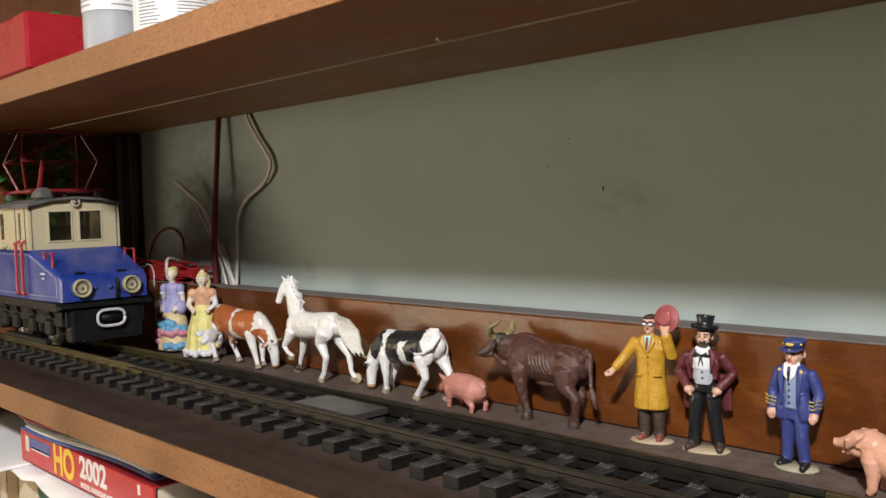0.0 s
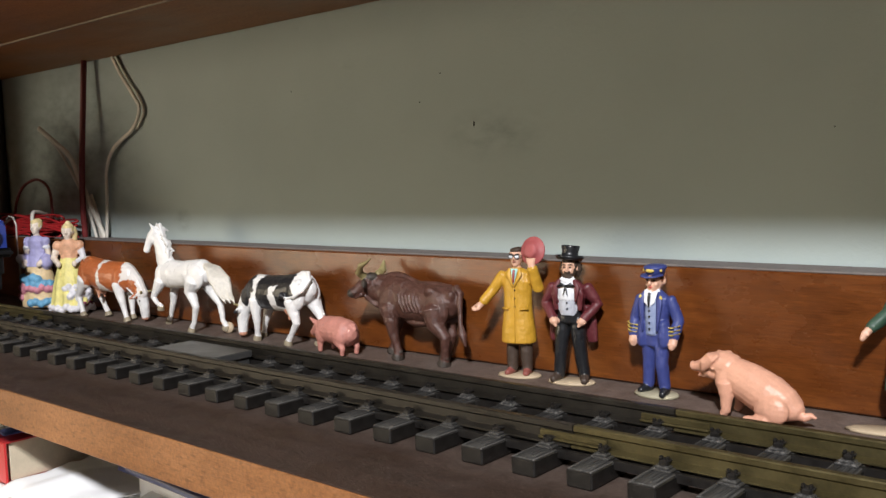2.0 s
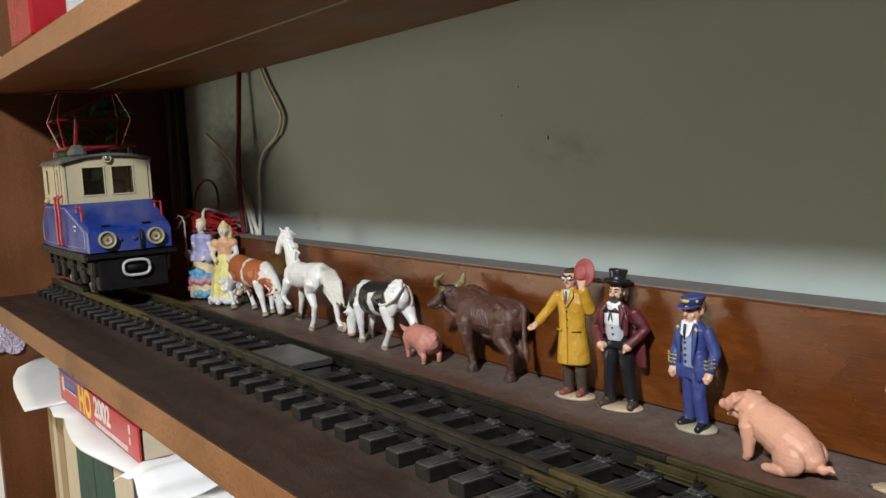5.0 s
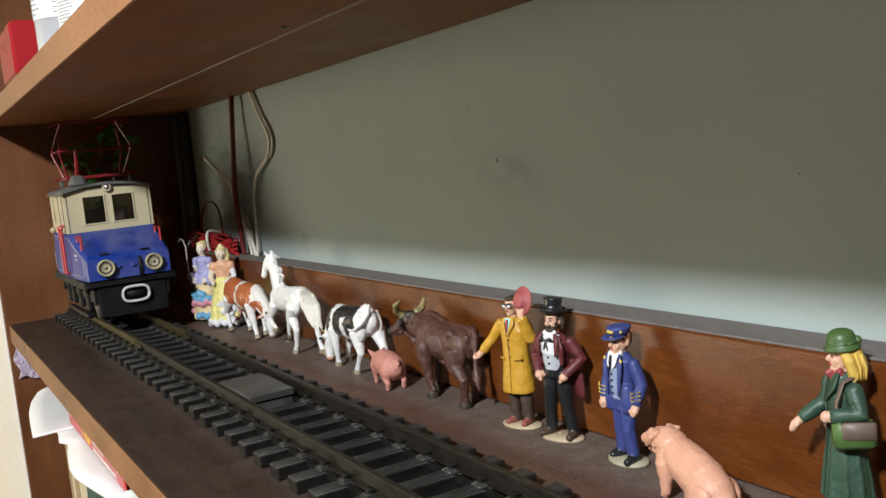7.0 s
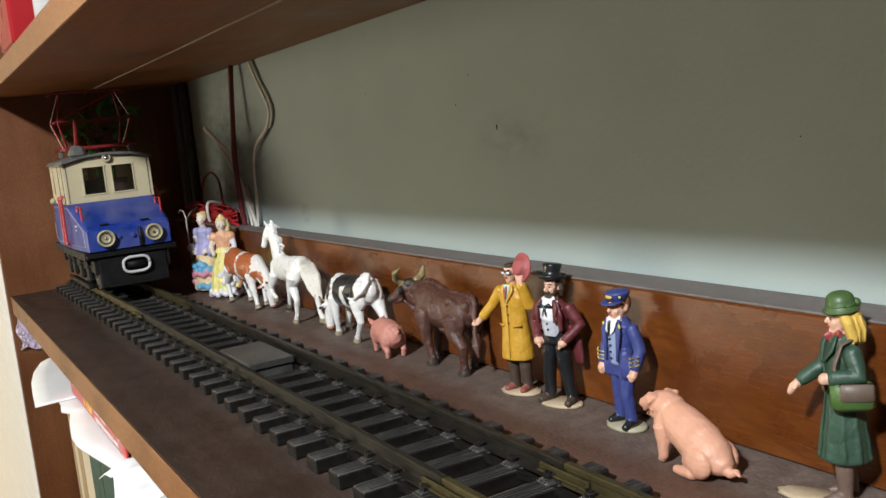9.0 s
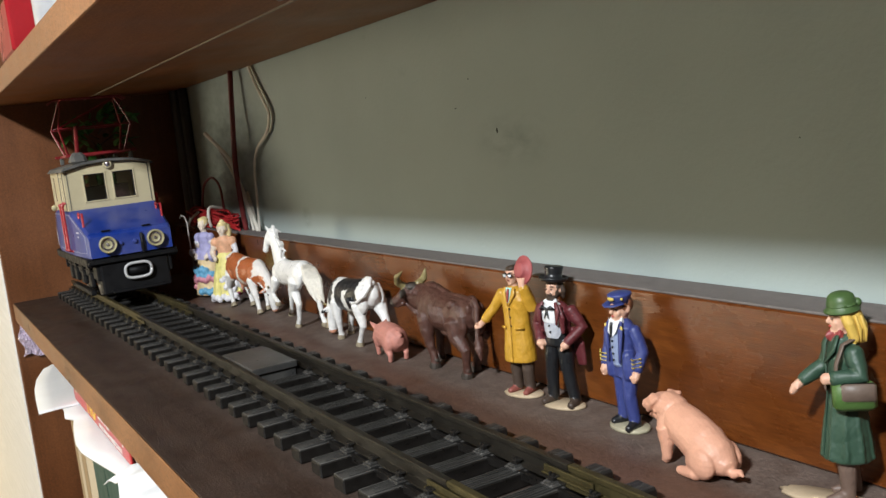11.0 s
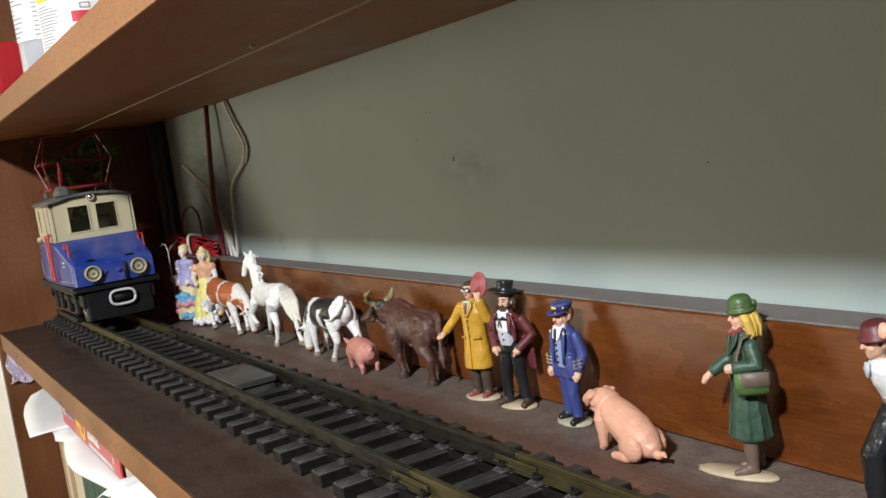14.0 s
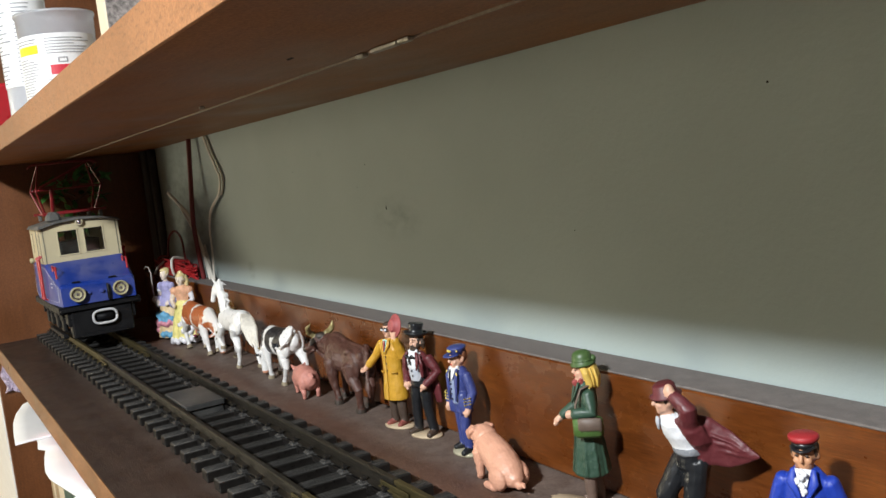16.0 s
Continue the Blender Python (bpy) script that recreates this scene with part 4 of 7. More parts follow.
    e.add([lay @ Vector(v) for v in base.v], base.f, 4)
    return stand(sculpt("woman_figurine", c, m, extra=e), -0.1040, 0.5185, -34, "blond toy woman in dark green coat and hat with shoulder bag", group="people figurines on the shelf", size=(0.95, 0.95, 1.0))


def running_man():
    m = ["skin", "maroon", "black_gloss", "hair_brown", "tan_base", "pale_cloth", "vest_grey", "belt_grey"]
    c, e = Clay(), Clay()
    limb(c, (-0.0038, -0.002, 0.0460), (-0.0050, -0.0100, 0.0300), (-0.0046, -0.0070, 0.0060), (0.0064, 0.0057, 0.0042), 2)
    limb(c, (0.0038, 0.002, 0.0460), (0.0050, 0.0010, 0.0260), (0.0044, 0.0130, 0.0080), (0.0064, 0.0057, 0.0042), 2)
    c.tube([(-0.0046, -0.0050, 0.0050), (-0.0048, -0.0110, 0.0042), (-0.0050, -0.0160, 0.0036)], [0.0030, 0.0028, 0.0020], 2)
    c.tube([(0.0044, 0.0150, 0.0060), (0.0046, 0.0110, 0.0040), (0.0048, 0.0070, 0.0034)], [0.0030, 0.0028, 0.0022], 2)
    c.tube([(0, 0, 0.0440), (0, -0.0006, 0.0500)], [(0.0088, 0.0070), (0.0086, 0.0068)], 2, n=18, cap=0.3)
    c.tube([(0, -0.0008, 0.0506), (0, -0.0010, 0.0540)], [(0.0096, 0.0079), (0.0096, 0.0079)], 7, n=18, cap=0.1)
    c.tube([(0, -0.0014, 0.0545), (0, -0.0026, 0.0620), (0, -0.0032, 0.0690), (0, -0.0032, 0.0738)], [(0.0088, 0.0072), (0.0096, 0.0076), (0.0094, 0.0068), (0.0050, 0.0044)], 5, n=18, cap=0.2)
    # flying coat: back, sides and the tail blown out behind
    c.tube([(0, 0.0024, 0.0735), (0, 0.0046, 0.0660), (0, 0.0060, 0.0580), (0.001, 0.0070, 0.0500)], [(0.0074, 0.0030), (0.0112, 0.0034), (0.0114, 0.0036), (0.0096, 0.0030)], 1, n=18)
    c.tube([(0.0060, 0.0030, 0.0610), (0.0085, 0.0100, 0.0585), (0.0130, 0.0190, 0.0555), (0.0185, 0.0265, 0.0548), (0.0230, 0.0315, 0.0548)], [(0.0036, 0.0145), (0.0030, 0.0140), (0.0024, 0.0104), (0.0016, 0.0050), (0.0008, 0.0010)], 1, n=18)
    for k in range(3):
        c.tube([(0.0075, 0.0040, 0.0660 - k * 0.0055), (0.0150, 0.0180, 0.0600 - k * 0.0032), (0.0215, 0.0285, 0.0545 - k * 0.0006)], [0.0010, 0.0012, 0.0005], 1, n=8)
    c.tube([(0.0078, 0.0004, 0.0725), (0.0104, 0.0026, 0.0660), (0.0098, 0.0044, 0.0590), (0.0076, 0.0050, 0.0530)], [(0.0038, 0.0044), (0.0040, 0.0056), (0.0036, 0.0060), (0.0024, 0.0040)], 1, n=14)
    for s in (-1,):
        c.tube([(s * 0.0072, -0.0050, 0.0718), (s * 0.0100, -0.0036, 0.0640), (s * 0.0100, 0.0004, 0.0540)], [(0.0014, 0.0012), (0.0015, 0.0016), (0.0012, 0.0024)], 1)
    limb(c, (0.0096, 0.0020, 0.0700), (0.0140, 0.0026, 0.0795), (0.0074, -0.0020, 0.0850), (0.0046, 0.0042, 0.0034), 1, 0)
    limb(c, (-0.0096, 0.001, 0.0700), (-0.0118, 0.005, 0.0600), (-0.0100, 0.006, 0.0520), (0.0040, 0.0036, 0.0030), 1)
    head(c, e, 0.0812, y=-0.0042, skin=0, hair=3, r=0.0050, eyes=3)
    e.lathe((0, -0.0036, 0.0846), [(0.0046, -0.0006), (0.0078, -0.0008), (0.0082, 0.0002), (0.0060, 0.0012), (0.0056, 0.0048), (0.0044, 0.0060), (0.0004, 0.0056)], 1, turn=(10, 0, 0))
    e.tube([(0, -0.0098, 0.0728), (-0.001, -0.0108, 0.0690), (-0.002, -0.0112, 0.0650)], [(0.0016, 0.0008), (0.0024, 0.0008), (0.0010, 0.0006)], 6, n=8)
    # the body leans forward from the hips, which stay well behind the head
    for k in (c, e):
        for i, (x, y, z) in enumerate(k.v):
            hip = max(0.0, 1 - abs(z - 0.0510) / (0.0510 if z < 0.0510 else 0.0260))
            hip *= min(1.0, max(0.0, (0.034 - y) / 0.026))
            k.v[i] = (x, y + 0.0068 * hip, z + 0.0042 * hip)
    oval(e, 0.0260, 0.0430, 0.0018, 4)
    return stand(sculpt("man_figurine", c, m, extra=e), -0.0200, 0.5060, -28, "running toy man holding his hat, maroon coat flying behind", group="people figurines on the shelf")


def red_cap_man():
    m = ["skin_tan", "blue_coat", "cap_red", "hair_brown", "tan_base", "pale_cloth", "black_gloss"]
    c, e = Clay(), Clay()
    for s in (-1, 1):
        limb(c, (s * 0.0044, 0, 0.040), (s * 0.0050, -0.0005, 0.022), (s * 0.0056, 0.0005, 0.005), (0.0054, 0.0046, 0.0040), 6)
        c.tube([(s * 0.0056, 0.003, 0.0042), (s * 0.0062, -0.002, 0.0036), (s * 0.0070, -0.007, 0.0030)], [0.0028, 0.0028, 0.0020], 6)
        limb(c, (s * 0.0108, 0.0004, 0.0640), (s * 0.0160, 0.001, 0.0520), (s * 0.0165, -0.004, 0.0410), (0.0048, 0.0043, 0.0038), 1, 0)
    c.tube([(0, 0, 0.0330), (0, 0, 0.044), (0, 0.0002, 0.056), (0, 0.0004, 0.0655), (0, 0.0012, 0.0705)], [(0.0110, 0.0080), (0.0102, 0.0074), (0.0114, 0.0076), (0.0110, 0.0064), (0.0052, 0.0044)], 1, n=20, cap=0.2)
    head(c, e, 0.0760, skin=0, hair=3, r=0.0060, eyes=3)
    e.lathe((0, 0, 0.0803), [(0.0058, -0.0010), (0.0060, 0.0016)], 6)
    e.lathe((0, 0, 0.0816), [(0.0060, 0.0000), (0.0074, 0.0012), (0.0075, 0.0026), (0.0064, 0.0033), (0.0004, 0.0034)], 2)
    e.tube([(-0.0052, -0.0030, 0.0800), (-0.0030, -0.0068, 0.0793), (0, -0.0080, 0.0790), (0.0030, -0.0068, 0.0793), (0.0052, -0.0030, 0.0800)], [(0.0006, 0.0013)] * 5, 6, n=8, ref=(0, 0, 1))
    e.add([(-0.0040, -0.0056, 0.0710), (0.0040, -0.0056, 0.0710), (0.0006, -0.0086, 0.0600), (-0.0006, -0.0086, 0.0600)], [(0, 1, 2, 3)], 5)
    for k in range(5):
        e.tube([(0.0016 * math.sin(k * 2.1) - 0.0012, -0.0070 - k * 0.0004, 0.0704 - k * 0.0018), (0.0020 * math.cos(k * 1.7), -0.0088 - k * 0.0002, 0.0694 - k * 0.0018)], [0.0014, 0.0012], 5, n=8)
    for s in (-1, 1):
        e.tube([(s * 0.0048, -0.0050, 0.0706), (s * 0.0056, -0.0078, 0.0660), (s * 0.0008, -0.0090, 0.0570)], [(0.0014, 0.0006), (0.0024, 0.0008), (0.0006, 0.0004)], 1, n=8)
    oval(e, 0.0320, 0.0210, 0.0018, 4)
    return stand(sculpt("station_master_figurine", c, m, extra=e), 0.0600, 0.499, 24, "toy station master in bright blue coat and red cap", group="people figurines on the shelf", size=(0.83, 0.86, 0.975))


yellow_coat_man()
top_hat_man()
conductor()
green_woman()
running_man()
red_cap_man()


# ---- two porcelain ladies ----
for key, col in (("porcelain_skin", (0.78, 0.66, 0.54)), ("lavender", (0.40, 0.38, 0.62)), ("cream_dress", (0.72, 0.54, 0.30)), ("sky_frill", (0.14, 0.38, 0.58)), ("rose_frill", (0.62, 0.24, 0.30)),
                 ("lemon_dress", (0.76, 0.68, 0.24)), ("apricot", (0.74, 0.40, 0.24)), ("white_lace", (0.74, 0.73, 0.76)), ("pale_hair", (0.74, 0.60, 0.30)), ("wine_trim", (0.24, 0.05, 0.09))):
    paint(key, col, 0.5, spread=0.22, scale=160, relief=0.5)
paint("crook_metal", (0.42, 0.38, 0.34), 0.4, 0.3)


def frill(c, z, rx, ry, r, mat, n=14, span=(0.0, 2 * math.pi), lump=0.35):
    """A ruffled band round a skirt."""
    for k in range(n):
        a = span[0] + (span[1] - span[0]) * k / n
        c.ball((rx * math.cos(a), ry * math.sin(a), z + r * lump * math.sin(k * 2.3)), (r * 1.15, r * 1.15, r), mat, n=8, rings=6)


def lavender_lady():
    m = ["porcelain_skin", "lavender", "cream_dress", "sky_frill", "rose_frill", "white_lace", "pale_hair", "crook_metal"]
    c, e = Clay(), Clay()
    c.tube([(0, 0, 0.003), (0, 0, 0.016), (0, 0, 0.030), (0, 0, 0.042), (0, 0, 0.0485)], [(0.0185, 0.0150), (0.0170, 0.0138), (0.0150, 0.0120), (0.0110, 0.0090), (0.0070, 0.0060)], 2, n=22, cap=0.1)
    frill(c, 0.0285, 0.0150, 0.0122, 0.0040, 3, span=(math.pi * 0.9, math.pi * 1.75), n=8)
    frill(c, 0.0200, 0.0168, 0.0138, 0.0036, 4, span=(math.pi * 1.15, math.pi * 2.0), n=9)
    frill(c, 0.0235, 0.0160, 0.0130, 0.0034, 3, span=(math.pi * 1.45, math.pi * 2.1), n=6)
    frill(c, 0.0120, 0.0180, 0.0146, 0.0034, 4, span=(math.pi * 0.9, math.pi * 1.35), n=5)
    frill(c, 0.0070, 0.0186, 0.0150, 0.0034, 3, span=(math.pi * 1.5, math.pi * 2.05), n=6)
    c.tube([(0, 0.001, 0.0400), (0, 0.001, 0.0490), (0, 0, 0.0560), (0, 0, 0.0630), (0, 0.0005, 0.0665)], [(0.0135, 0.0112), (0.0090, 0.0076), (0.0072, 0.0060), (0.0092, 0.0066), (0.0060, 0.0046)], 1, n=20, cap=0.2)
    for s in (-1, 1):
        c.ball((s * 0.0098, 0, 0.0618), (0.0046, 0.0046, 0.0050), 1)
        c.ball((s * 0.0112, -0.0008, 0.0570), (0.0040, 0.0040, 0.0018), 5)
        limb(c, (s * 0.0108, 0, 0.0590), (s * 0.0130, -0.001, 0.0500), (s * 0.0090, -0.0090, 0.0430), (0.0030, 0.0027, 0.0023), 0, 0)
        c.ball((s * 0.0120, -0.0030, 0.0440), (0.0060, 0.0064, 0.0072), 1)
    c.ball((-0.0135, -0.0078, 0.0470), (0.0046, 0.0040, 0.0046), 5)
    head(c, e, 0.0755, skin=0, hair=6, r=0.0050)
    c.ball((0, 0.0030, 0.0800), (0.0050, 0.0046, 0.0034), 6)
    c.tube([(0, 0, 0.0640), (0, 0.0004, 0.0680)], [(0.0054, 0.0042), (0.0030, 0.0030)], 0)
    e.tube([(-0.0165, -0.006, 0.030), (-0.0178, -0.006, 0.060), (-0.0172, -0.006, 0.078), (-0.0200, -0.006, 0.0850), (-0.0250, -0.006, 0.0862), (-0.0280, -0.006, 0.0835)], [0.0009] * 6, 7, n=8)
    return stand(sculpt("lady_figurine", c, m, extra=e, voxel=0.0008), -0.995, 0.503, 26, "porcelain lady in lavender bodice with frilled skirt and crook", group="porcelain ladies", size=(1.16, 1.12, 1.22))


def yellow_lady():
    m = ["porcelain_skin", "lemon_dress", "apricot", "white_lace", "wine_trim", "pale_hair"]
    c, e = Clay(), Clay()
    c.tube([(0, 0, 0.003), (0, 0, 0.014), (0, 0, 0.030), (0, 0, 0.044), (0, 0, 0.0510)], [(0.0180, 0.0155), (0.0160, 0.0140), (0.0140, 0.0118), (0.0108, 0.0088), (0.0072, 0.0062)], 1, n=22, cap=0.1)
    for k in range(11):
        a = 2 * math.pi * k / 11
        c.tube([(0.0168 * math.cos(a), 0.0146 * math.sin(a), 0.004), (0.0134 * math.cos(a), 0.0114 * math.sin(a), 0.028), (0.0080 * math.cos(a), 0.0068 * math.sin(a), 0.048)], [0.0026, 0.0020, 0.0008], 1, n=8)
    frill(c, 0.0235, 0.0150, 0.0128, 0.0026, 3, span=(math.pi * 1.45, math.pi * 2.0), n=8, lump=0.9)
    frill(c, 0.0165, 0.0168, 0.0144, 0.0030, 3, span=(math.pi * 1.55, math.pi * 2.1), n=8, lump=1.0)
    frill(c, 0.0050, 0.0180, 0.0156, 0.0032, 3, span=(math.pi * 1.0, math.pi * 2.1), n=14, lump=0.5)
    frill(c, 0.0070, 0.0176, 0.0150, 0.0026, 4, span=(math.pi * 1.7, math.pi * 2.05), n=5)
    c.tube([(0, 0.001, 0.0490), (0, 0.0005, 0.0560), (0, 0, 0.0640), (0, 0.0005, 0.0675)], [(0.0080, 0.0068), (0.0078, 0.0064), (0.0092, 0.0066), (0.0058, 0.0046)], 2, n=18, cap=0.2)
    for s in (-1, 1):
        c.ball((s * 0.0098, 0, 0.0625), (0.0046, 0.0046, 0.0050), 2)
        limb(c, (s * 0.0110, 0, 0.0600), (s * 0.0130, -0.002, 0.0510), (s * 0.0080, -0.0095, 0.0470), (0.0032, 0.0030, 0.0024), 0 if s < 0 else 3, 0)
    head(c, e, 0.0752, skin=0, hair=5, r=0.0050)
    c.ball((0, 0.0020, 0.0795), (0.0054, 0.0052, 0.0040), 5)
    c.tube([(0.0022, 0.0050, 0.0780), (0.0040, 0.0062, 0.0720), (0.0046, 0.0060, 0.0660)], [0.0044, 0.0042, 0.0022], 5)
    c.ball((0.0006, 0.0010, 0.0838), (0.0026, 0.0026, 0.0020), 5)
    c.tube([(0, 0, 0.0645), (0, 0.0004, 0.0690)], [(0.0054, 0.0042), (0.0030, 0.0030)], 0)
    return stand(sculpt("lady_figurine", c, m, extra=e, voxel=0.0008), -0.933, 0.508, 48, "porcelain lady in yellow dress with white lace", group="porcelain ladies", size=(1.16, 1.10, 1.16))


lavender_lady()
yellow_lady()


# ---- toy animals (head towards -x) ----
def patched(name, ground, patch, spots, rough=0.35):
    """A painted hide: uneven patches, each round a place (x, z) with its half sizes, on both flanks."""
    m, nt, b = shader(name, rough)
    tc, n, away, warp = (nt.nodes.new("ShaderNode" + k) for k in ("TexCoord", "TexNoise", "VectorMath", "VectorMath"))
    n.inputs["Scale"].default_value, n.inputs["Detail"].default_value = 150.0, 3.0
    away.operation, warp.operation = "SUBTRACT", "MULTIPLY_ADD"
    away.inputs[1].default_value = (0.5, 0.5, 0.5)
    warp.inputs[1].default_value = (0.012, 0.0, 0.012)
    nt.links.new(tc.outputs["Object"], n.inputs["Vector"])
    nt.links.new(n.outputs["Color"], away.inputs[0])
    nt.links.new(away.outputs[0], warp.inputs[0])
    nt.links.new(tc.outputs["Object"], warp.inputs[2])
    total = None
    for x, z, rx, rz in spots:
        mp, g = nt.nodes.new("ShaderNodeMapping"), nt.nodes.new("ShaderNodeTexGradient")
        g.gradient_type, mp.vector_type = "SPHERICAL", "TEXTURE"
        mp.inputs["Location"].default_value, mp.inputs["Scale"].default_value = (x, 0, z), (rx, 0.06, rz)
        nt.links.new(warp.outputs[0], mp.inputs[0])
        nt.links.new(mp.outputs[0], g.inputs[0])
        if total is None:
            total = g.outputs["Fac"]
        else:
            most = nt.nodes.new("ShaderNodeMath")
            most.operation = "MAXIMUM"
            nt.links.new(total, most.inputs[0])
            nt.links.new(g.outputs["Fac"], most.inputs[1])
            total = most.outputs[0]
    fine = noise_tex(nt, 700.0, detail=2)
    c = ramp(nt, total, [(0.04, ground), (0.10, patch)])
    c = mix(nt, 0.25, c, ramp(nt, fine, [(0.3, (0.75,) * 3), (0.7, (1, 1, 1))]), "MULTIPLY")
    nt.links.new(c, b.inputs["Base Color"])
    bump(nt, b, fine, 0.25, 0.0003)


patched("holstein_hide", (0.76, 0.75, 0.73), (0.016, 0.016, 0.018), ((-0.035, 0.044, 0.0125, 0.020), (-0.031, 0.033, 0.008, 0.012), (-0.010, 0.039, 0.0105, 0.021), (-0.002, 0.0545, 0.013, 0.0080), (0.018, 0.042, 0.0125, 0.0135), (0.017, 0.0545, 0.012, 0.0065), (0.024, 0.030, 0.008, 0.009), (-0.049, 0.022, 0.004, 0.005)))
patched("ayrshire_hide", (0.74, 0.70, 0.66), (0.42, 0.115, 0.035), ((0.021, 0.050, 0.0195, 0.0180), (0.014, 0.038, 0.010, 0.010), (-0.017, 0.047, 0.0185, 0.0200), (-0.021, 0.033, 0.011, 0.012), (-0.041, 0.031, 0.011, 0.013), (0.046, 0.052, 0.008, 0.012), (-0.050, 0.020, 0.006, 0.006)))
paint("white_hide", (0.76, 0.75, 0.73), 0.3, spread=0.08, scale=150, relief=0.3)
paint("cream_tail", (0.66, 0.62, 0.54), 0.4, spread=0.15, scale=400, relief=0.6)
paint("buffalo_hide", (0.078, 0.034, 0.025), 0.34, spread=0.40, scale=260, relief=0.9)
paint("horn", (0.24, 0.195, 0.085), 0.4, spread=0.3, scale=200)
paint("pig_pink", (0.50, 0.21, 0.165), 0.55, spread=0.15, scale=200, relief=0.4)
paint("hog_pink", (0.62, 0.32, 0.215), 0.46, spread=0.10, scale=100, relief=0.25)
paint("hoof_dark", (0.045, 0.035, 0.027), 0.5, spread=0.3)
paint("tail_black", (0.02, 0.02, 0.022), 0.4)
paint("hoof", (0.30, 0.25, 0.17), 0.5, spread=0.2)
paint("udder", (0.55, 0.26, 0.16), 0.5, spread=0.15)


def jointed(c, pts, radii, mat, hoof, sole=1.5):
    """A leg through its joints, thick above and thin below, with a hoof at its end."""
    r = radii[-1]
    x, y, z = pts[-1]
    c.tube(list(pts[:-1]) + [(x, y, z + 0.0040)], radii, mat, ref=(0, 1, 0))
    c.ball(pts[-2], radii[-2] * 1.12, mat, n=8, rings=6)
    c.tube([(x, y, z + 0.0044), (x - 0.0014, y, z + 0.0006)], [r * 1.15, r * sole], hoof, ref=(0, 1, 0), cap=0.1)


def cow(label, hide, x, y, rz, size, curled):
    m = [hide, "hoof", "udder", "horn", "cream_tail", "white_hide", "tail_black"]
    c, e = Clay(), Clay()
    c.tube([(-0.037, 0, 0.0420), (-0.029, 0, 0.0415), (-0.010, 0, 0.0410), (0.010, 0, 0.0420), (0.026, 0, 0.0455), (0.037, 0, 0.0470), (0.042, 0, 0.0470)],
           [(0.0080, 0.0110), (0.0112, 0.0145), (0.0128, 0.0150), (0.0130, 0.0152), (0.0118, 0.0140), (0.0085, 0.0105), (0.0040, 0.0060)], 0, n=20, ref=(0, 1, 0))
    c.ball((0.030, 0, 0.0560), (0.012, 0.0050, 0.0040), 0)
    c.ball((-0.026, 0, 0.0520), (0.010, 0.0050, 0.0040), 0)
    # neck and head lowered to graze
    c.tube([(-0.030, 0, 0.0430), (-0.043, -0.001, 0.0350), (-0.050, -0.002, 0.0240)], [(0.0080, 0.0125), (0.0064, 0.0092), (0.0052, 0.0072)], 0, ref=(0, 1, 0))
    c.tube([(-0.0480, -0.002, 0.0260), (-0.0505, -0.003, 0.0140), (-0.0500, -0.004, 0.0046)], [(0.0062, 0.0062), (0.0050, 0.0050), (0.0042, 0.0036)], 5, ref=(0, 1, 0))
    c.ball((-0.0498, -0.004, 0.0040), (0.0040, 0.0042, 0.0026), 2, n=10, rings=7)
    for s in (-1, 1):
        c.tube([(-0.0480, -0.002 + s * 0.0050, 0.0255), (-0.0470, -0.002 + s * 0.0125, 0.0235)], [(0.0022, 0.0030), (0.0010, 0.0012)], 0, ref=(1, 0, 0))
        c.tube([(-0.0520, -0.002 + s * 0.0035, 0.0280), (-0.0570, -0.002 + s * 0.0060, 0.0295)], [0.0015, 0.0006], 3)
    for s in (-1, 1):
        e.ball((-0.0512, -0.0026 + s * 0.0054, 0.0205), (0.0010, 0.0006, 0.0009), 6, n=8, rings=5)
        c.ball((0.0330, s * 0.0075, 0.0525), (0.0036, 0.0028, 0.0030), 0)
    c.tube([(-0.0350, 0, 0.0330), (-0.0410, -0.001, 0.0260)], [(0.0022, 0.0060), (0.0014, 0.0040)], 5)
    c.ball((-0.0250, -0.0075, 0.0400), (0.0080, 0.0050, 0.0110), 0)
    c.ball((-0.0250, 0.0075, 0.0400), (0.0080, 0.0050, 0.0110), 0)
    jointed(c, [(-0.0245, -0.0080, 0.0350), (-0.0240, -0.0084, 0.0260), (-0.0235, -0.0082, 0.0165), (-0.0250, -0.0070, 0.0080), (-0.0258, -0.0062, 0)], [0.0060, 0.0044, 0.0032, 0.0023, 0.0028], 5, 1)
    jointed(c, [(-0.0250, 0.0080, 0.0350), (-0.0275, 0.0080, 0.0260), (-0.0310, 0.0076, 0.0165), (-0.0345, 0.0078, 0.0080), (-0.0362, 0.0080, 0)], [0.0060, 0.0044, 0.0032, 0.0023, 0.0028], 5, 1)
    c.ball((0.0280, -0.0075, 0.0420), (0.0110, 0.0056, 0.0130), 0)
    c.ball((0.0300, 0.0075, 0.0420), (0.0110, 0.0050, 0.0130), 0)
    jointed(c, [(0.0250, -0.0080, 0.0370), (0.0270, -0.0088, 0.0280), (0.0300, -0.0090, 0.0195), (0.0220, -0.0085, 0.0090), (0.0180, -0.0080, 0)], [0.0076, 0.0050, 0.0033, 0.0023, 0.0028], 5, 1)
    jointed(c, [(0.0320, 0.0070, 0.0380), (0.0380, 0.0072, 0.0290), (0.0450, 0.0066, 0.0205), (0.0410, 0.0064, 0.0090), (0.0400, 0.0062, 0)], [0.0076, 0.0048, 0.0032, 0.0023, 0.0028], 5, 1)
    c.ball((0.0150, -0.001, 0.0290), (0.0080, 0.0062, 0.0060), 2)
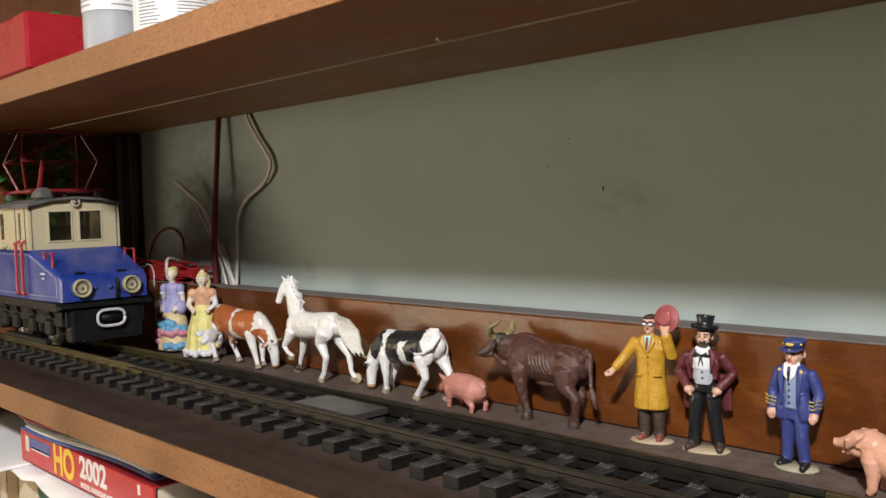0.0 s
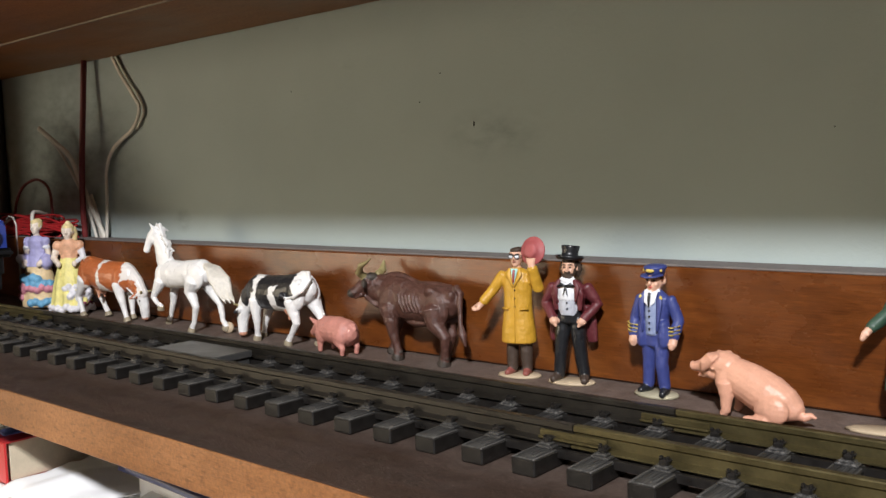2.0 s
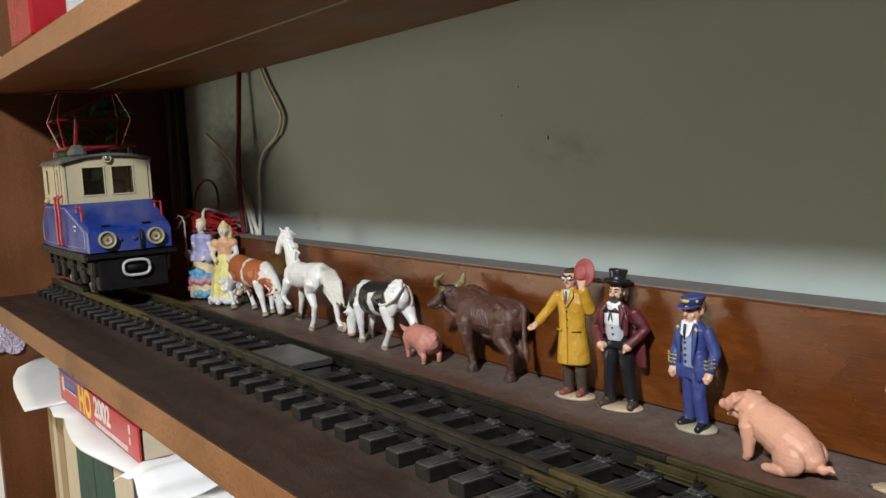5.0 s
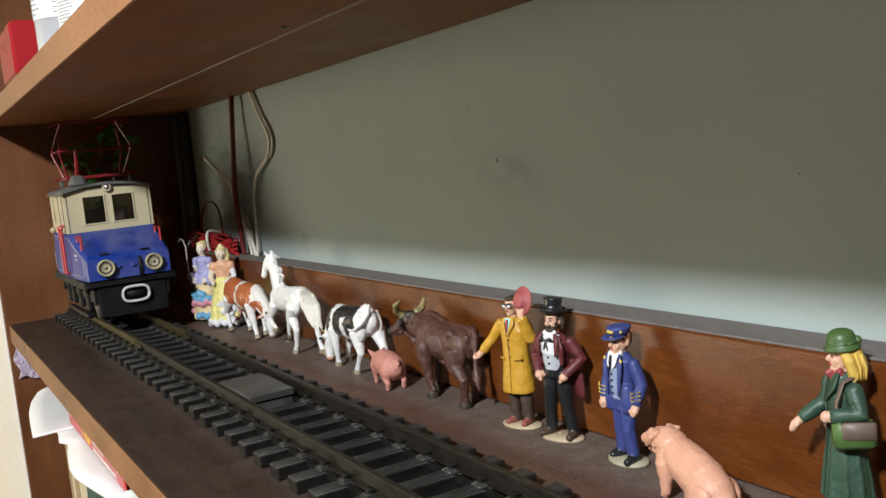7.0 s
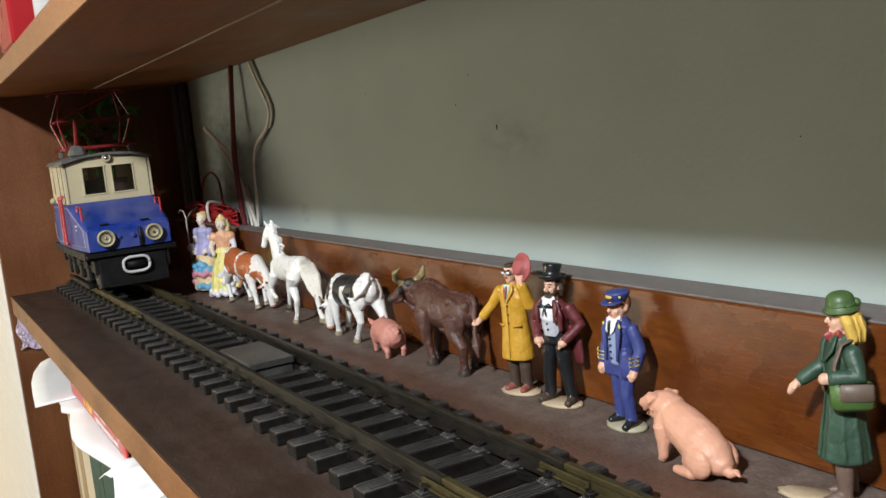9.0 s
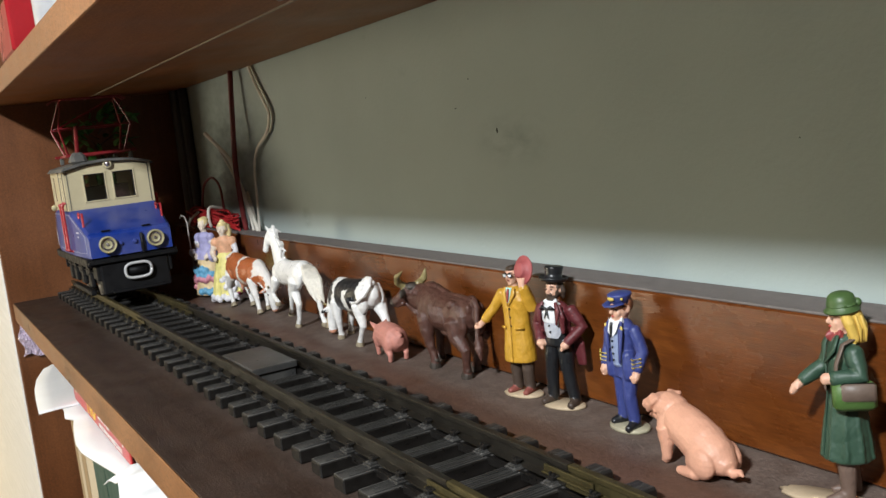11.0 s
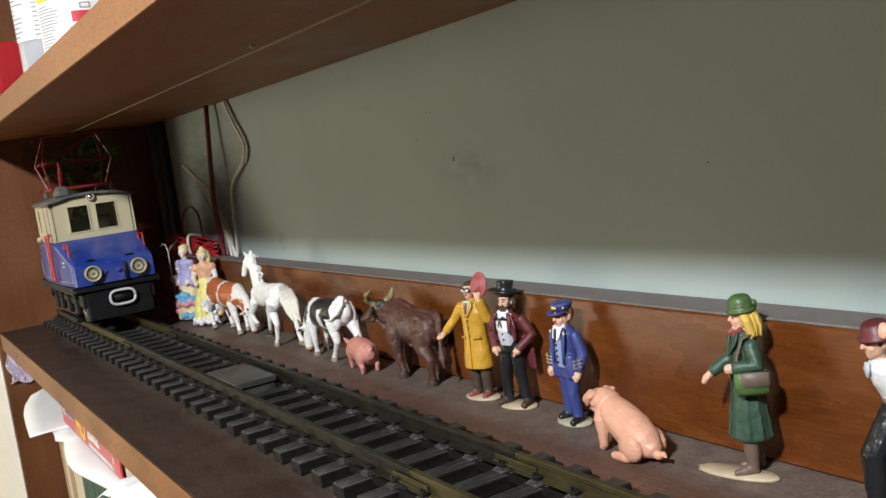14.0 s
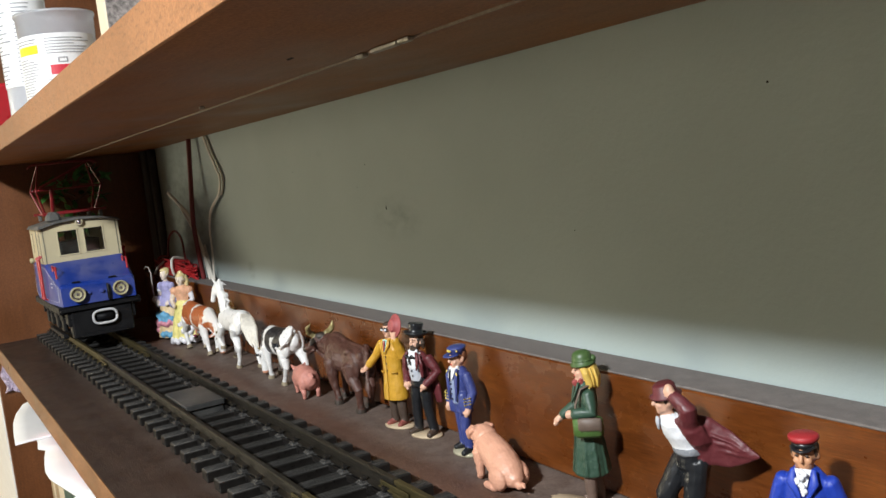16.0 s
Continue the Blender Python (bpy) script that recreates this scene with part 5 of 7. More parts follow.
    for s in (-1, 1):
        c.tube([(0.0150, s * 0.0030, 0.0260), (0.0145, s * 0.0034, 0.0205)], [0.0017, 0.0012], 2)
    if curled:
        c.tube([(0.028, 0, 0.0600), (0.038, -0.001, 0.0605), (0.0440, -0.005, 0.0550), (0.0420, -0.0115, 0.0470), (0.0330, -0.0140, 0.0415), (0.0240, -0.0148, 0.0405)], [0.0016, 0.0017, 0.0017, 0.0016, 0.0015, 0.0015], 5)
        c.tube([(0.0240, -0.0148, 0.0405), (0.0190, -0.0150, 0.0425), (0.0150, -0.0150, 0.0400)], [0.0016, 0.0028, 0.0010], 6)
    else:
        c.tube([(0.037, 0, 0.0580), (0.0440, 0, 0.0550), (0.0450, 0.001, 0.0400), (0.0440, 0.002, 0.0220)], [0.0020, 0.0019, 0.0016, 0.0024], 0)
    return stand(sculpt("cow_figurine", c, m, rounds=4, extra=e), x, y, rz, label, "toy cow", "animal figurines on the shelf", size=size)


cow("toy cow with white and red-brown patches, grazing", "ayrshire_hide", -0.846, 0.5050, 184, (1.04, 1.0, 1.06), False)
cow("toy cow with black and white patches, tail curled, grazing", "holstein_hide", -0.584, 0.5130, 0, (0.98, 1.0, 1.0), True)


def horse():
    m = ["white_hide", "cream_tail", "hoof"]
    c, e = Clay(), Clay()
    c.tube([(-0.038, 0, 0.0500), (-0.032, 0, 0.0510), (-0.017, 0, 0.0518), (-0.002, 0, 0.0520), (0.015, 0, 0.0540), (0.029, 0, 0.0555), (0.038, 0, 0.0545)],
           [(0.0066, 0.0090), (0.0092, 0.0128), (0.0108, 0.0136), (0.0110, 0.0128), (0.0116, 0.0128), (0.0106, 0.0122), (0.0064, 0.0085)], 0, n=22, ref=(0, 1, 0))
    # arched neck and a tucked head
    c.tube([(-0.027, 0, 0.0570), (-0.0335, 0, 0.0690), (-0.0360, -0.001, 0.0800), (-0.0390, -0.002, 0.0885)], [(0.0074, 0.0122), (0.0056, 0.0092), (0.0048, 0.0072), (0.0044, 0.0056)], 0, ref=(0, 1, 0), n=16)
    c.tube([(-0.0390, -0.002, 0.0930), (-0.0440, -0.0045, 0.0870), (-0.0475, -0.0065, 0.0795), (-0.0490, -0.0078, 0.0735)], [(0.0046, 0.0060), (0.0044, 0.0052), (0.0033, 0.0038), (0.0034, 0.0034)], 0, ref=(0, 1, 0), n=16)
    c.ball((-0.0420, -0.004, 0.0850), (0.0050, 0.0044, 0.0056), 0)
    for s in (-1, 1):
        c.tube([(-0.0405, -0.002 + s * 0.0026, 0.0955), (-0.0435, -0.003 + s * 0.0038, 0.1005)], [0.0018, 0.0006], 0)
        c.ball((0.0250, s * 0.0075, 0.0520), (0.0130, 0.0048, 0.0122), 0)
        c.ball((-0.0300, s * 0.0062, 0.0500), (0.0080, 0.0044, 0.0108), 0)
        e.ball((-0.0446, -0.0045 + s * 0.0040, 0.0880), (0.0008, 0.0005, 0.0006), 2, n=8, rings=5)
    jointed(c, [(-0.0300, -0.0070, 0.0450), (-0.0340, -0.0085, 0.0370), (-0.0385, -0.0100, 0.0290), (-0.0330, -0.0100, 0.0240), (-0.0265, -0.0100, 0.0170)], [0.0062, 0.0044, 0.0032, 0.0022, 0.0025], 0, 2)
    jointed(c, [(-0.0260, 0.0070, 0.0450), (-0.0300, 0.0080, 0.0340), (-0.0340, 0.0088, 0.0220), (-0.0400, 0.0095, 0.0090), (-0.0440, 0.0100, 0)], [0.0060, 0.0042, 0.0031, 0.0022, 0.0026], 0, 2)
    jointed(c, [(0.0240, -0.0075, 0.0480), (0.0190, -0.0086, 0.0370), (0.0270, -0.0088, 0.0240), (0.0220, -0.0084, 0.0090), (0.0185, -0.0082, 0)], [0.0090, 0.0056, 0.0033, 0.0023, 0.0027], 0, 2)
    jointed(c, [(0.0260, 0.0070, 0.0480), (0.0310, 0.0072, 0.0370), (0.0420, 0.0072, 0.0260), (0.0445, 0.0072, 0.0110), (0.0490, 0.0072, 0.0020)], [0.0090, 0.0054, 0.0033, 0.0023, 0.0027], 0, 2)
    rng = random.Random(8)
    for k in range(18):
        t = k / 17
        z0 = 0.0975 - 0.036 * t
        x0 = -0.0370 + 0.0105 * t + 0.003 * math.sin(3 * t)
        c.tube([(x0 - 0.003, 0, z0), (x0 + 0.0034, rng.uniform(-0.003, 0.003), z0 + 0.0016), (x0 + rng.uniform(0.005, 0.0085), rng.uniform(-0.005, 0.005), z0 - rng.uniform(0.002, 0.007))], [0.0022, 0.0022, 0.0007], 0, n=8)
    for k in range(9):
        o = (k - 4) * 0.0013
        c.tube([(0.034, o * 0.4, 0.0625), (0.0450, -0.001 + o, 0.0595), (0.0550 + o, -0.003 + o, 0.0510), (0.0630 + o * 0.8, -0.004 + o * 0.7, 0.0390 - 0.0006 * (k % 3)), (0.0700 + o * 1.0, -0.005 + o * 0.5, 0.0330 - 0.0014 * (k % 3))], [0.0022, 0.0028, 0.0028, 0.0020, 0.0005], 1, n=8, ref=(0, 1, 0))
    return stand(sculpt("horse_figurine", c, m, extra=e, rounds=4), -0.7160, 0.5085, 0, "glossy white toy horse with one foreleg raised", "toy horse", "animal figurines on the shelf", size=(1.03, 0.96, 0.985))


horse()


def buffalo():
    m = ["buffalo_hide", "horn", "hoof_dark"]
    c, e = Clay(), Clay()
    c.tube([(-0.034, 0, 0.0460), (-0.028, 0, 0.0468), (-0.016, 0, 0.0462), (-0.002, 0, 0.0435), (0.012, 0, 0.0430), (0.026, 0, 0.0445), (0.036, 0, 0.0455), (0.0405, 0, 0.0450)],
           [(0.0076, 0.0120), (0.0104, 0.0160), (0.0116, 0.0170), (0.0124, 0.0158), (0.0122, 0.0148), (0.0110, 0.0132), (0.0082, 0.0108), (0.0045, 0.0066)], 0, n=22, ref=(0, 1, 0))
    # withers, spine, hip and pin bones
    c.ball((-0.019, 0, 0.0590), (0.013, 0.0046, 0.0058), 0)
    c.tube([(-0.026, 0, 0.0605), (-0.012, 0, 0.0618), (0.004, 0, 0.0570), (0.020, 0, 0.0572), (0.034, 0, 0.0560)], [0.0022, 0.0026, 0.0018, 0.0022, 0.0018], 0, n=8)
    for s in (-1, 1):
        c.ball((0.0215, s * 0.0092, 0.0530), (0.0050, 0.0034, 0.0036), 0)
        c.ball((0.0375, s * 0.0050, 0.0500), (0.0034, 0.0028, 0.0040), 0)
        c.ball((-0.0200, s * 0.0078, 0.0430), (0.0095, 0.0052, 0.0145), 0, turn=(0, 18, 0))
        c.ball((0.0255, s * 0.0078, 0.0410), (0.0115, 0.0050, 0.0140), 0, turn=(0, -14, 0))
        for k in range(6):
            c.tube([(-0.0075 + k * 0.0034, s * 0.0118, 0.0500), (-0.0055 + k * 0.0034, s * 0.0127, 0.0440), (-0.0020 + k * 0.0034, s * 0.0122, 0.0365)], [0.0004, 0.0008, 0.0004], 0, n=8)
    # neck and head, turned towards the room
    c.tube([(-0.026, 0, 0.0500), (-0.034, -0.0035, 0.0515), (-0.0400, -0.0075, 0.0530)], [(0.0086, 0.0142), (0.0076, 0.0112), (0.0062, 0.0080)], 0, ref=(0, 1, 0), n=16)
    c.tube([(-0.030, -0.002, 0.0400), (-0.036, -0.006, 0.0420), (-0.0420, -0.0105, 0.0470)], [(0.0030, 0.0060), (0.0022, 0.0044), (0.0018, 0.0026)], 0)
    c.tube([(-0.0395, -0.0080, 0.0570), (-0.0430, -0.0120, 0.0540), (-0.0458, -0.0155, 0.0508), (-0.0478, -0.0180, 0.0492)], [(0.0062, 0.0066), (0.0052, 0.0056), (0.0044, 0.0042), (0.0043, 0.0036)], 0, n=16)
    c.ball((-0.0486, -0.0188, 0.0484), (0.0036, 0.0035, 0.0032), 2)
    c.tube([(-0.0430, -0.0135, 0.0482), (-0.0468, -0.0174, 0.0460)], [(0.0034, 0.0024), (0.0026, 0.0016)], 0)
    c.ball((-0.0380, -0.0078, 0.0605), (0.0050, 0.0054, 0.0036), 2)
    for s, base, mid, far, tip in ((-1, (-0.0415, -0.0120, 0.0610), (-0.0418, -0.0168, 0.0645), (-0.0362, -0.0205, 0.0702), (-0.0240, -0.0215, 0.0758)),
                                   (1, (-0.0360, -0.0030, 0.0620), (-0.0360, 0.0020, 0.0645), (-0.0372, 0.0048, 0.0680), (-0.0370, 0.0055, 0.0725))):
        c.tube([base, mid, far, tip], [0.0030, 0.0029, 0.0023, 0.0005], 1, n=12)
        for k in range(4):
            q = Vector(base).lerp(Vector(mid), 0.3 + k * 0.25)
            c.ball(q, (0.0033, 0.0033, 0.0012), 1, n=10, rings=5)
    c.tube([(-0.0400, -0.0125, 0.0575), (-0.0360, -0.0180, 0.0562), (-0.0335, -0.0205, 0.0545)], [(0.0018, 0.0028), (0.0018, 0.0032), (0.0006, 0.0012)], 2)
    c.tube([(-0.0350, -0.0030, 0.0575), (-0.0300, 0.0030, 0.0572)], [(0.0018, 0.0030), (0.0008, 0.0012)], 2)
    e.ball((-0.0424, -0.0158, 0.0552), 0.0009, 2, n=8, rings=6)
    # legs: thick thigh, knobbly knee and hock, thin shank, cloven hoof
    for pts, r in (([(-0.0190, -0.0080, 0.0390), (-0.0170, -0.0096, 0.0290), (-0.0150, -0.0096, 0.0185), (-0.0125, -0.0086, 0.0085), (-0.0118, -0.0084, 0)], (0.0078, 0.0056, 0.0038, 0.0029, 0.0034)),
                   ([(-0.0220, 0.0070, 0.0380), (-0.0260, 0.0076, 0.0280), (-0.0290, 0.0076, 0.0185), (-0.0310, 0.0076, 0.0085), (-0.0318, 0.0076, 0)], (0.0076, 0.0054, 0.0037, 0.0029, 0.0034)),
                   ([(0.0240, -0.0080, 0.0390), (0.0270, -0.0098, 0.0290), (0.0355, -0.0094, 0.0205), (0.0335, -0.0086, 0.0095), (0.0330, -0.0082, 0)], (0.0098, 0.0064, 0.0038, 0.0029, 0.0034)),
                   ([(0.0220, 0.0070, 0.0380), (0.0225, 0.0076, 0.0280), (0.0280, 0.0072, 0.0195), (0.0235, 0.0070, 0.0090), (0.0215, 0.0068, 0)], (0.0094, 0.0062, 0.0038, 0.0029, 0.0034))):
        jointed(c, pts, r, 0, 2)
        x, y, z = pts[-1]
        for s in (-1, 1):
            c.ball((x - 0.0022, y + s * 0.0016, 0.0016), (0.0036, 0.0019, 0.0018), 2, n=10, rings=6)
        c.ball((x + 0.0022, y, 0.0062), (0.0016, 0.0022, 0.0014), 2, n=8, rings=6)
        c.tube([(pts[2][0] + 0.0014, y - 0.0020, 0.0190), (pts[3][0] + 0.0016, y - 0.0018, 0.0090)], [0.0011, 0.0009], 0, n=8)
    c.tube([(0.0385, 0, 0.0560), (0.0430, -0.0010, 0.0520), (0.0440, -0.0030, 0.0400), (0.0460, -0.0050, 0.0290)], [0.0026, 0.0022, 0.0018, 0.0017], 0, ref=(0, 1, 0))
    c.tube([(0.0458, -0.0050, 0.0300), (0.0485, -0.0062, 0.0235), (0.0515, -0.0072, 0.0165)], [0.0017, 0.0032, 0.0010], 0, ref=(0, 1, 0))
    c.ball((0.004, 0, 0.0285), (0.014, 0.0070, 0.0036), 0)
    return stand(sculpt("buffalo_figurine", c, m, extra=e, rounds=2, lumps=1.2), -0.437, 0.5200, 0, "dark brown toy water buffalo with curved pale horns", "toy buffalo", "animal figurines on the shelf")


buffalo()


def little_pig():
    c, e = Clay(), Clay()
    c.tube([(-0.020, 0, 0.0175), (-0.012, 0, 0.0178), (0.004, 0, 0.0178), (0.016, 0, 0.0172), (0.021, 0, 0.0168)], [(0.0070, 0.0072), (0.0098, 0.0102), (0.0108, 0.0112), (0.0100, 0.0104), (0.006, 0.0066)], 0, n=18, ref=(0, 1, 0))
    c.tube([(-0.019, 0, 0.0185), (-0.026, 0, 0.0160), (-0.0305, 0, 0.0135)], [0.0070, 0.0050, 0.0034], 0, ref=(0, 1, 0))
    c.tube([(-0.0305, 0, 0.0135), (-0.0322, 0, 0.0128)], [0.0033, 0.0033], 0, ref=(0, 1, 0), cap=0.1)
    for s in (-1, 1):
        c.tube([(-0.0225, s * 0.0045, 0.0230), (-0.0265, s * 0.0070, 0.0260)], [(0.0028, 0.0014), (0.0008, 0.0006)], 0, ref=(0, 1, 0))
        c.tube([(-0.0135, s * 0.0058, 0.0130), (-0.0132, s * 0.0064, 0.0062), (-0.0138, s * 0.0064, 0.0010)], [0.0040, 0.0023, 0.0019], 0, cap=0.3)
        c.tube([(0.0135, s * 0.0060, 0.0140), (0.0150, s * 0.0068, 0.0090), (0.0182, s * 0.0068, 0.0060), (0.0170, s * 0.0066, 0.0010)], [0.0050, 0.0032, 0.0022, 0.0019], 0, cap=0.3)
        e.ball((-0.0262, s * 0.0046, 0.0190), (0.0006, 0.0004, 0.0006), 1, n=8, rings=5)
        c.ball((0.0130, s * 0.0058, 0.0150), (0.0080, 0.0050, 0.0082), 0)
        c.ball((-0.0120, s * 0.0058, 0.0150), (0.0066, 0.0046, 0.0078), 0)
    c.tube([(0.0195, 0, 0.0235), (0.0228, 0.001, 0.0245), (0.0240, 0.002, 0.0215), (0.0232, 0.000, 0.0190)], [0.0018, 0.0016, 0.0014, 0.0008], 0)
    return stand(sculpt("pig_figurine", c, ["pig_pink", "hoof_dark"], extra=e), -0.509, 0.505, -9, "small matt pink toy pig standing on the shelf", "toy pig", "animal figurines on the shelf")


little_pig()


def sitting_pig():
    c, e = Clay(), Clay()
    c.tube([(-0.003, 0, 0.0285), (0.001, 0, 0.0265), (0.010, 0, 0.0218), (0.021, 0, 0.0162), (0.031, 0, 0.0112), (0.037, 0, 0.0090)], [(0.0078, 0.0086), (0.0090, 0.0100), (0.0104, 0.0122), (0.0110, 0.0128), (0.0098, 0.0106), (0.0058, 0.0060)], 0, n=22, ref=(0, 1, 0))
    c.tube([(-0.001, 0, 0.0290), (-0.007, 0, 0.0315), (-0.0115, 0, 0.0305)], [0.0088, 0.0080, 0.0070], 0, ref=(0, 1, 0), n=16)
    c.tube([(-0.0115, 0, 0.0300), (-0.0165, 0, 0.0285), (-0.0210, 0, 0.0272), (-0.0245, 0, 0.0268)], [0.0066, 0.0050, 0.0036, 0.0028], 0, ref=(0, 1, 0), cap=0.2, n=16)
    c.tube([(-0.0244, 0, 0.0270), (-0.0252, 0, 0.0268)], [0.0032, 0.0031], 0, ref=(0, 1, 0), cap=0.1)
    c.ball((-0.0100, 0, 0.0250), (0.0072, 0.0060, 0.0048), 0)
    c.tube([(-0.0150, 0, 0.0228), (-0.0205, 0, 0.0218)], [(0.0034, 0.0018), (0.0022, 0.0012)], 0, ref=(0, 1, 0))
    for s in (-1, 1):
        c.tube([(-0.0060, s * 0.0052, 0.0365), (-0.0095, s * 0.0072, 0.0355), (-0.0125, s * 0.0078, 0.0315), (-0.0145, s * 0.0072, 0.0270)], [(0.0034, 0.0020), (0.0046, 0.0019), (0.0040, 0.0016), (0.0012, 0.0008)], 0, ref=(1, 0, 0.3))
        c.ball((-0.0010, s * 0.0056, 0.0225), (0.0062, 0.0044, 0.0090), 0)
        c.tube([(-0.0004, s * 0.0068, 0.0215), (0.0006, s * 0.0074, 0.0120), (0.0000, s * 0.0074, 0.0042), (-0.0018, s * 0.0074, 0.0018)], [0.0052, 0.0036, 0.0027, 0.0023], 0, cap=0.3)
        c.ball((0.0270, s * 0.0082, 0.0100), (0.0098, 0.0050, 0.0092), 0)
        c.tube([(0.0255, s * 0.0098, 0.0040), (0.0180, s * 0.0104, 0.0026), (0.0135, s * 0.0104, 0.0022)], [0.0040, 0.0029, 0.0023], 0, ref=(0, 1, 0))
        e.ball((-0.0152, s * 0.0052, 0.0320), (0.0006, 0.0004, 0.0006), 1, n=8, rings=5)
        e.ball((-0.0258, s * 0.0010, 0.0268), (0.0004, 0.0006, 0.0009), 1, n=8, rings=5)
    for k in range(3):
        c.tube([(-0.0020 - k * 0.0028, -0.0078, 0.0260 + k * 0.0016), (-0.0030 - k * 0.0028, 0, 0.0186 + k * 0.0022), (-0.0020 - k * 0.0028, 0.0078, 0.0260 + k * 0.0016)], [0.0010, 0.0014, 0.0010], 0, n=8)
    c.tube([(0.0365, 0, 0.0078), (0.0415, 0, 0.0066), (0.0445, 0.0012, 0.0080), (0.0475, 0, 0.0074)], [0.0034, 0.0027, 0.0019, 0.0008], 0, ref=(0, 1, 0))
    return stand(sculpt("pig_figurine", c, ["hog_pink", "hoof_dark"], extra=e, lumps=0.8), -0.1885, 0.5015, -8, "large pink toy pig sitting on its haunches", "toy pig", "animal figurines on the shelf", size=(0.99, 0.97, 0.89))


sitting_pig()

# ---- the electric locomotive ----
paint("loco_blue", (0.006, 0.036, 0.27), 0.34, spread=0.16, scale=45, relief=0.15, dust=0.26)
# red of the fittings, darkened to paint in the shade under the board
paint("pantograph_red", (0.20, 0.010, 0.014), 0.4, spread=0.15, scale=200)
paint("loco_cream", (0.54, 0.47, 0.30), 0.42, spread=0.07, scale=60, relief=0.12)
paint("loco_roof", (0.085, 0.085, 0.080), 0.7, spread=0.2, scale=60, dust=0.4)
paint("loco_black", (0.006, 0.006, 0.007), 0.55, spread=0.3, scale=120)
MATS["loco_black"].node_tree.nodes["Principled BSDF"].inputs["Specular IOR Level"].default_value = 0.25
paint("loco_red", (0.40, 0.022, 0.028), 0.4, spread=0.15, scale=200)
paint("cab_brown", (0.045, 0.022, 0.018), 0.5, spread=0.3)
paint("lamp_ring", (0.42, 0.38, 0.22), 0.4, spread=0.15)
paint("lamp_silver", (0.50, 0.46, 0.52), 0.16, 0.9, spread=0.08)
paint("hoop_grey", (0.55, 0.55, 0.56), 0.4, spread=0.15)
paint("steel_tyre", (0.30, 0.29, 0.28), 0.35, 0.9, spread=0.2)
paint("white_line", (0.70, 0.72, 0.78), 0.5, spread=0.05)


def glass_material(name, col=(0.9, 0.9, 0.9), rough=0.05, clear=1.0):
    m, nt, b = shader(name, rough)
    b.inputs["Base Color"].default_value = (*col, 1)
    b.inputs["Transmission Weight"].default_value = clear
    b.inputs["IOR"].default_value = 1.45
    return m


glass_material("window_glass", (0.62, 0.56, 0.54))
glass_material("frosted_plastic", (0.90, 0.92, 0.96), 0.30, 0.72)

loco = thing("locomotive", (-1.095, 0.4068, 0), label="blue and cream model electric locomotive with red pantograph", category="model train")


def lofted(sections, mat, name, label=""):
    """A hull through rectangles: (x, half width, bottom, top, rounding of the top edges)."""
    c = Clay()
    verts, faces = [], []
    for x, w, z0, z1, r in sections:
        verts += [(x, -w, z0), (x, -w, z1 - r), (x, -w + r, z1), (x, w - r, z1), (x, w, z1 - r), (x, w, z0)]
    for i in range(len(sections) - 1):
        faces += [(i * 6 + k, i * 6 + 6 + k, i * 6 + 6 + (k + 1) % 6, i * 6 + (k + 1) % 6) for k in range(6)]
    faces += [tuple(range(6)), tuple(range(len(sections) * 6 - 1, len(sections) * 6 - 7, -1))]
    c.add(verts, faces)
    return part(name, c, mat, loco, label)


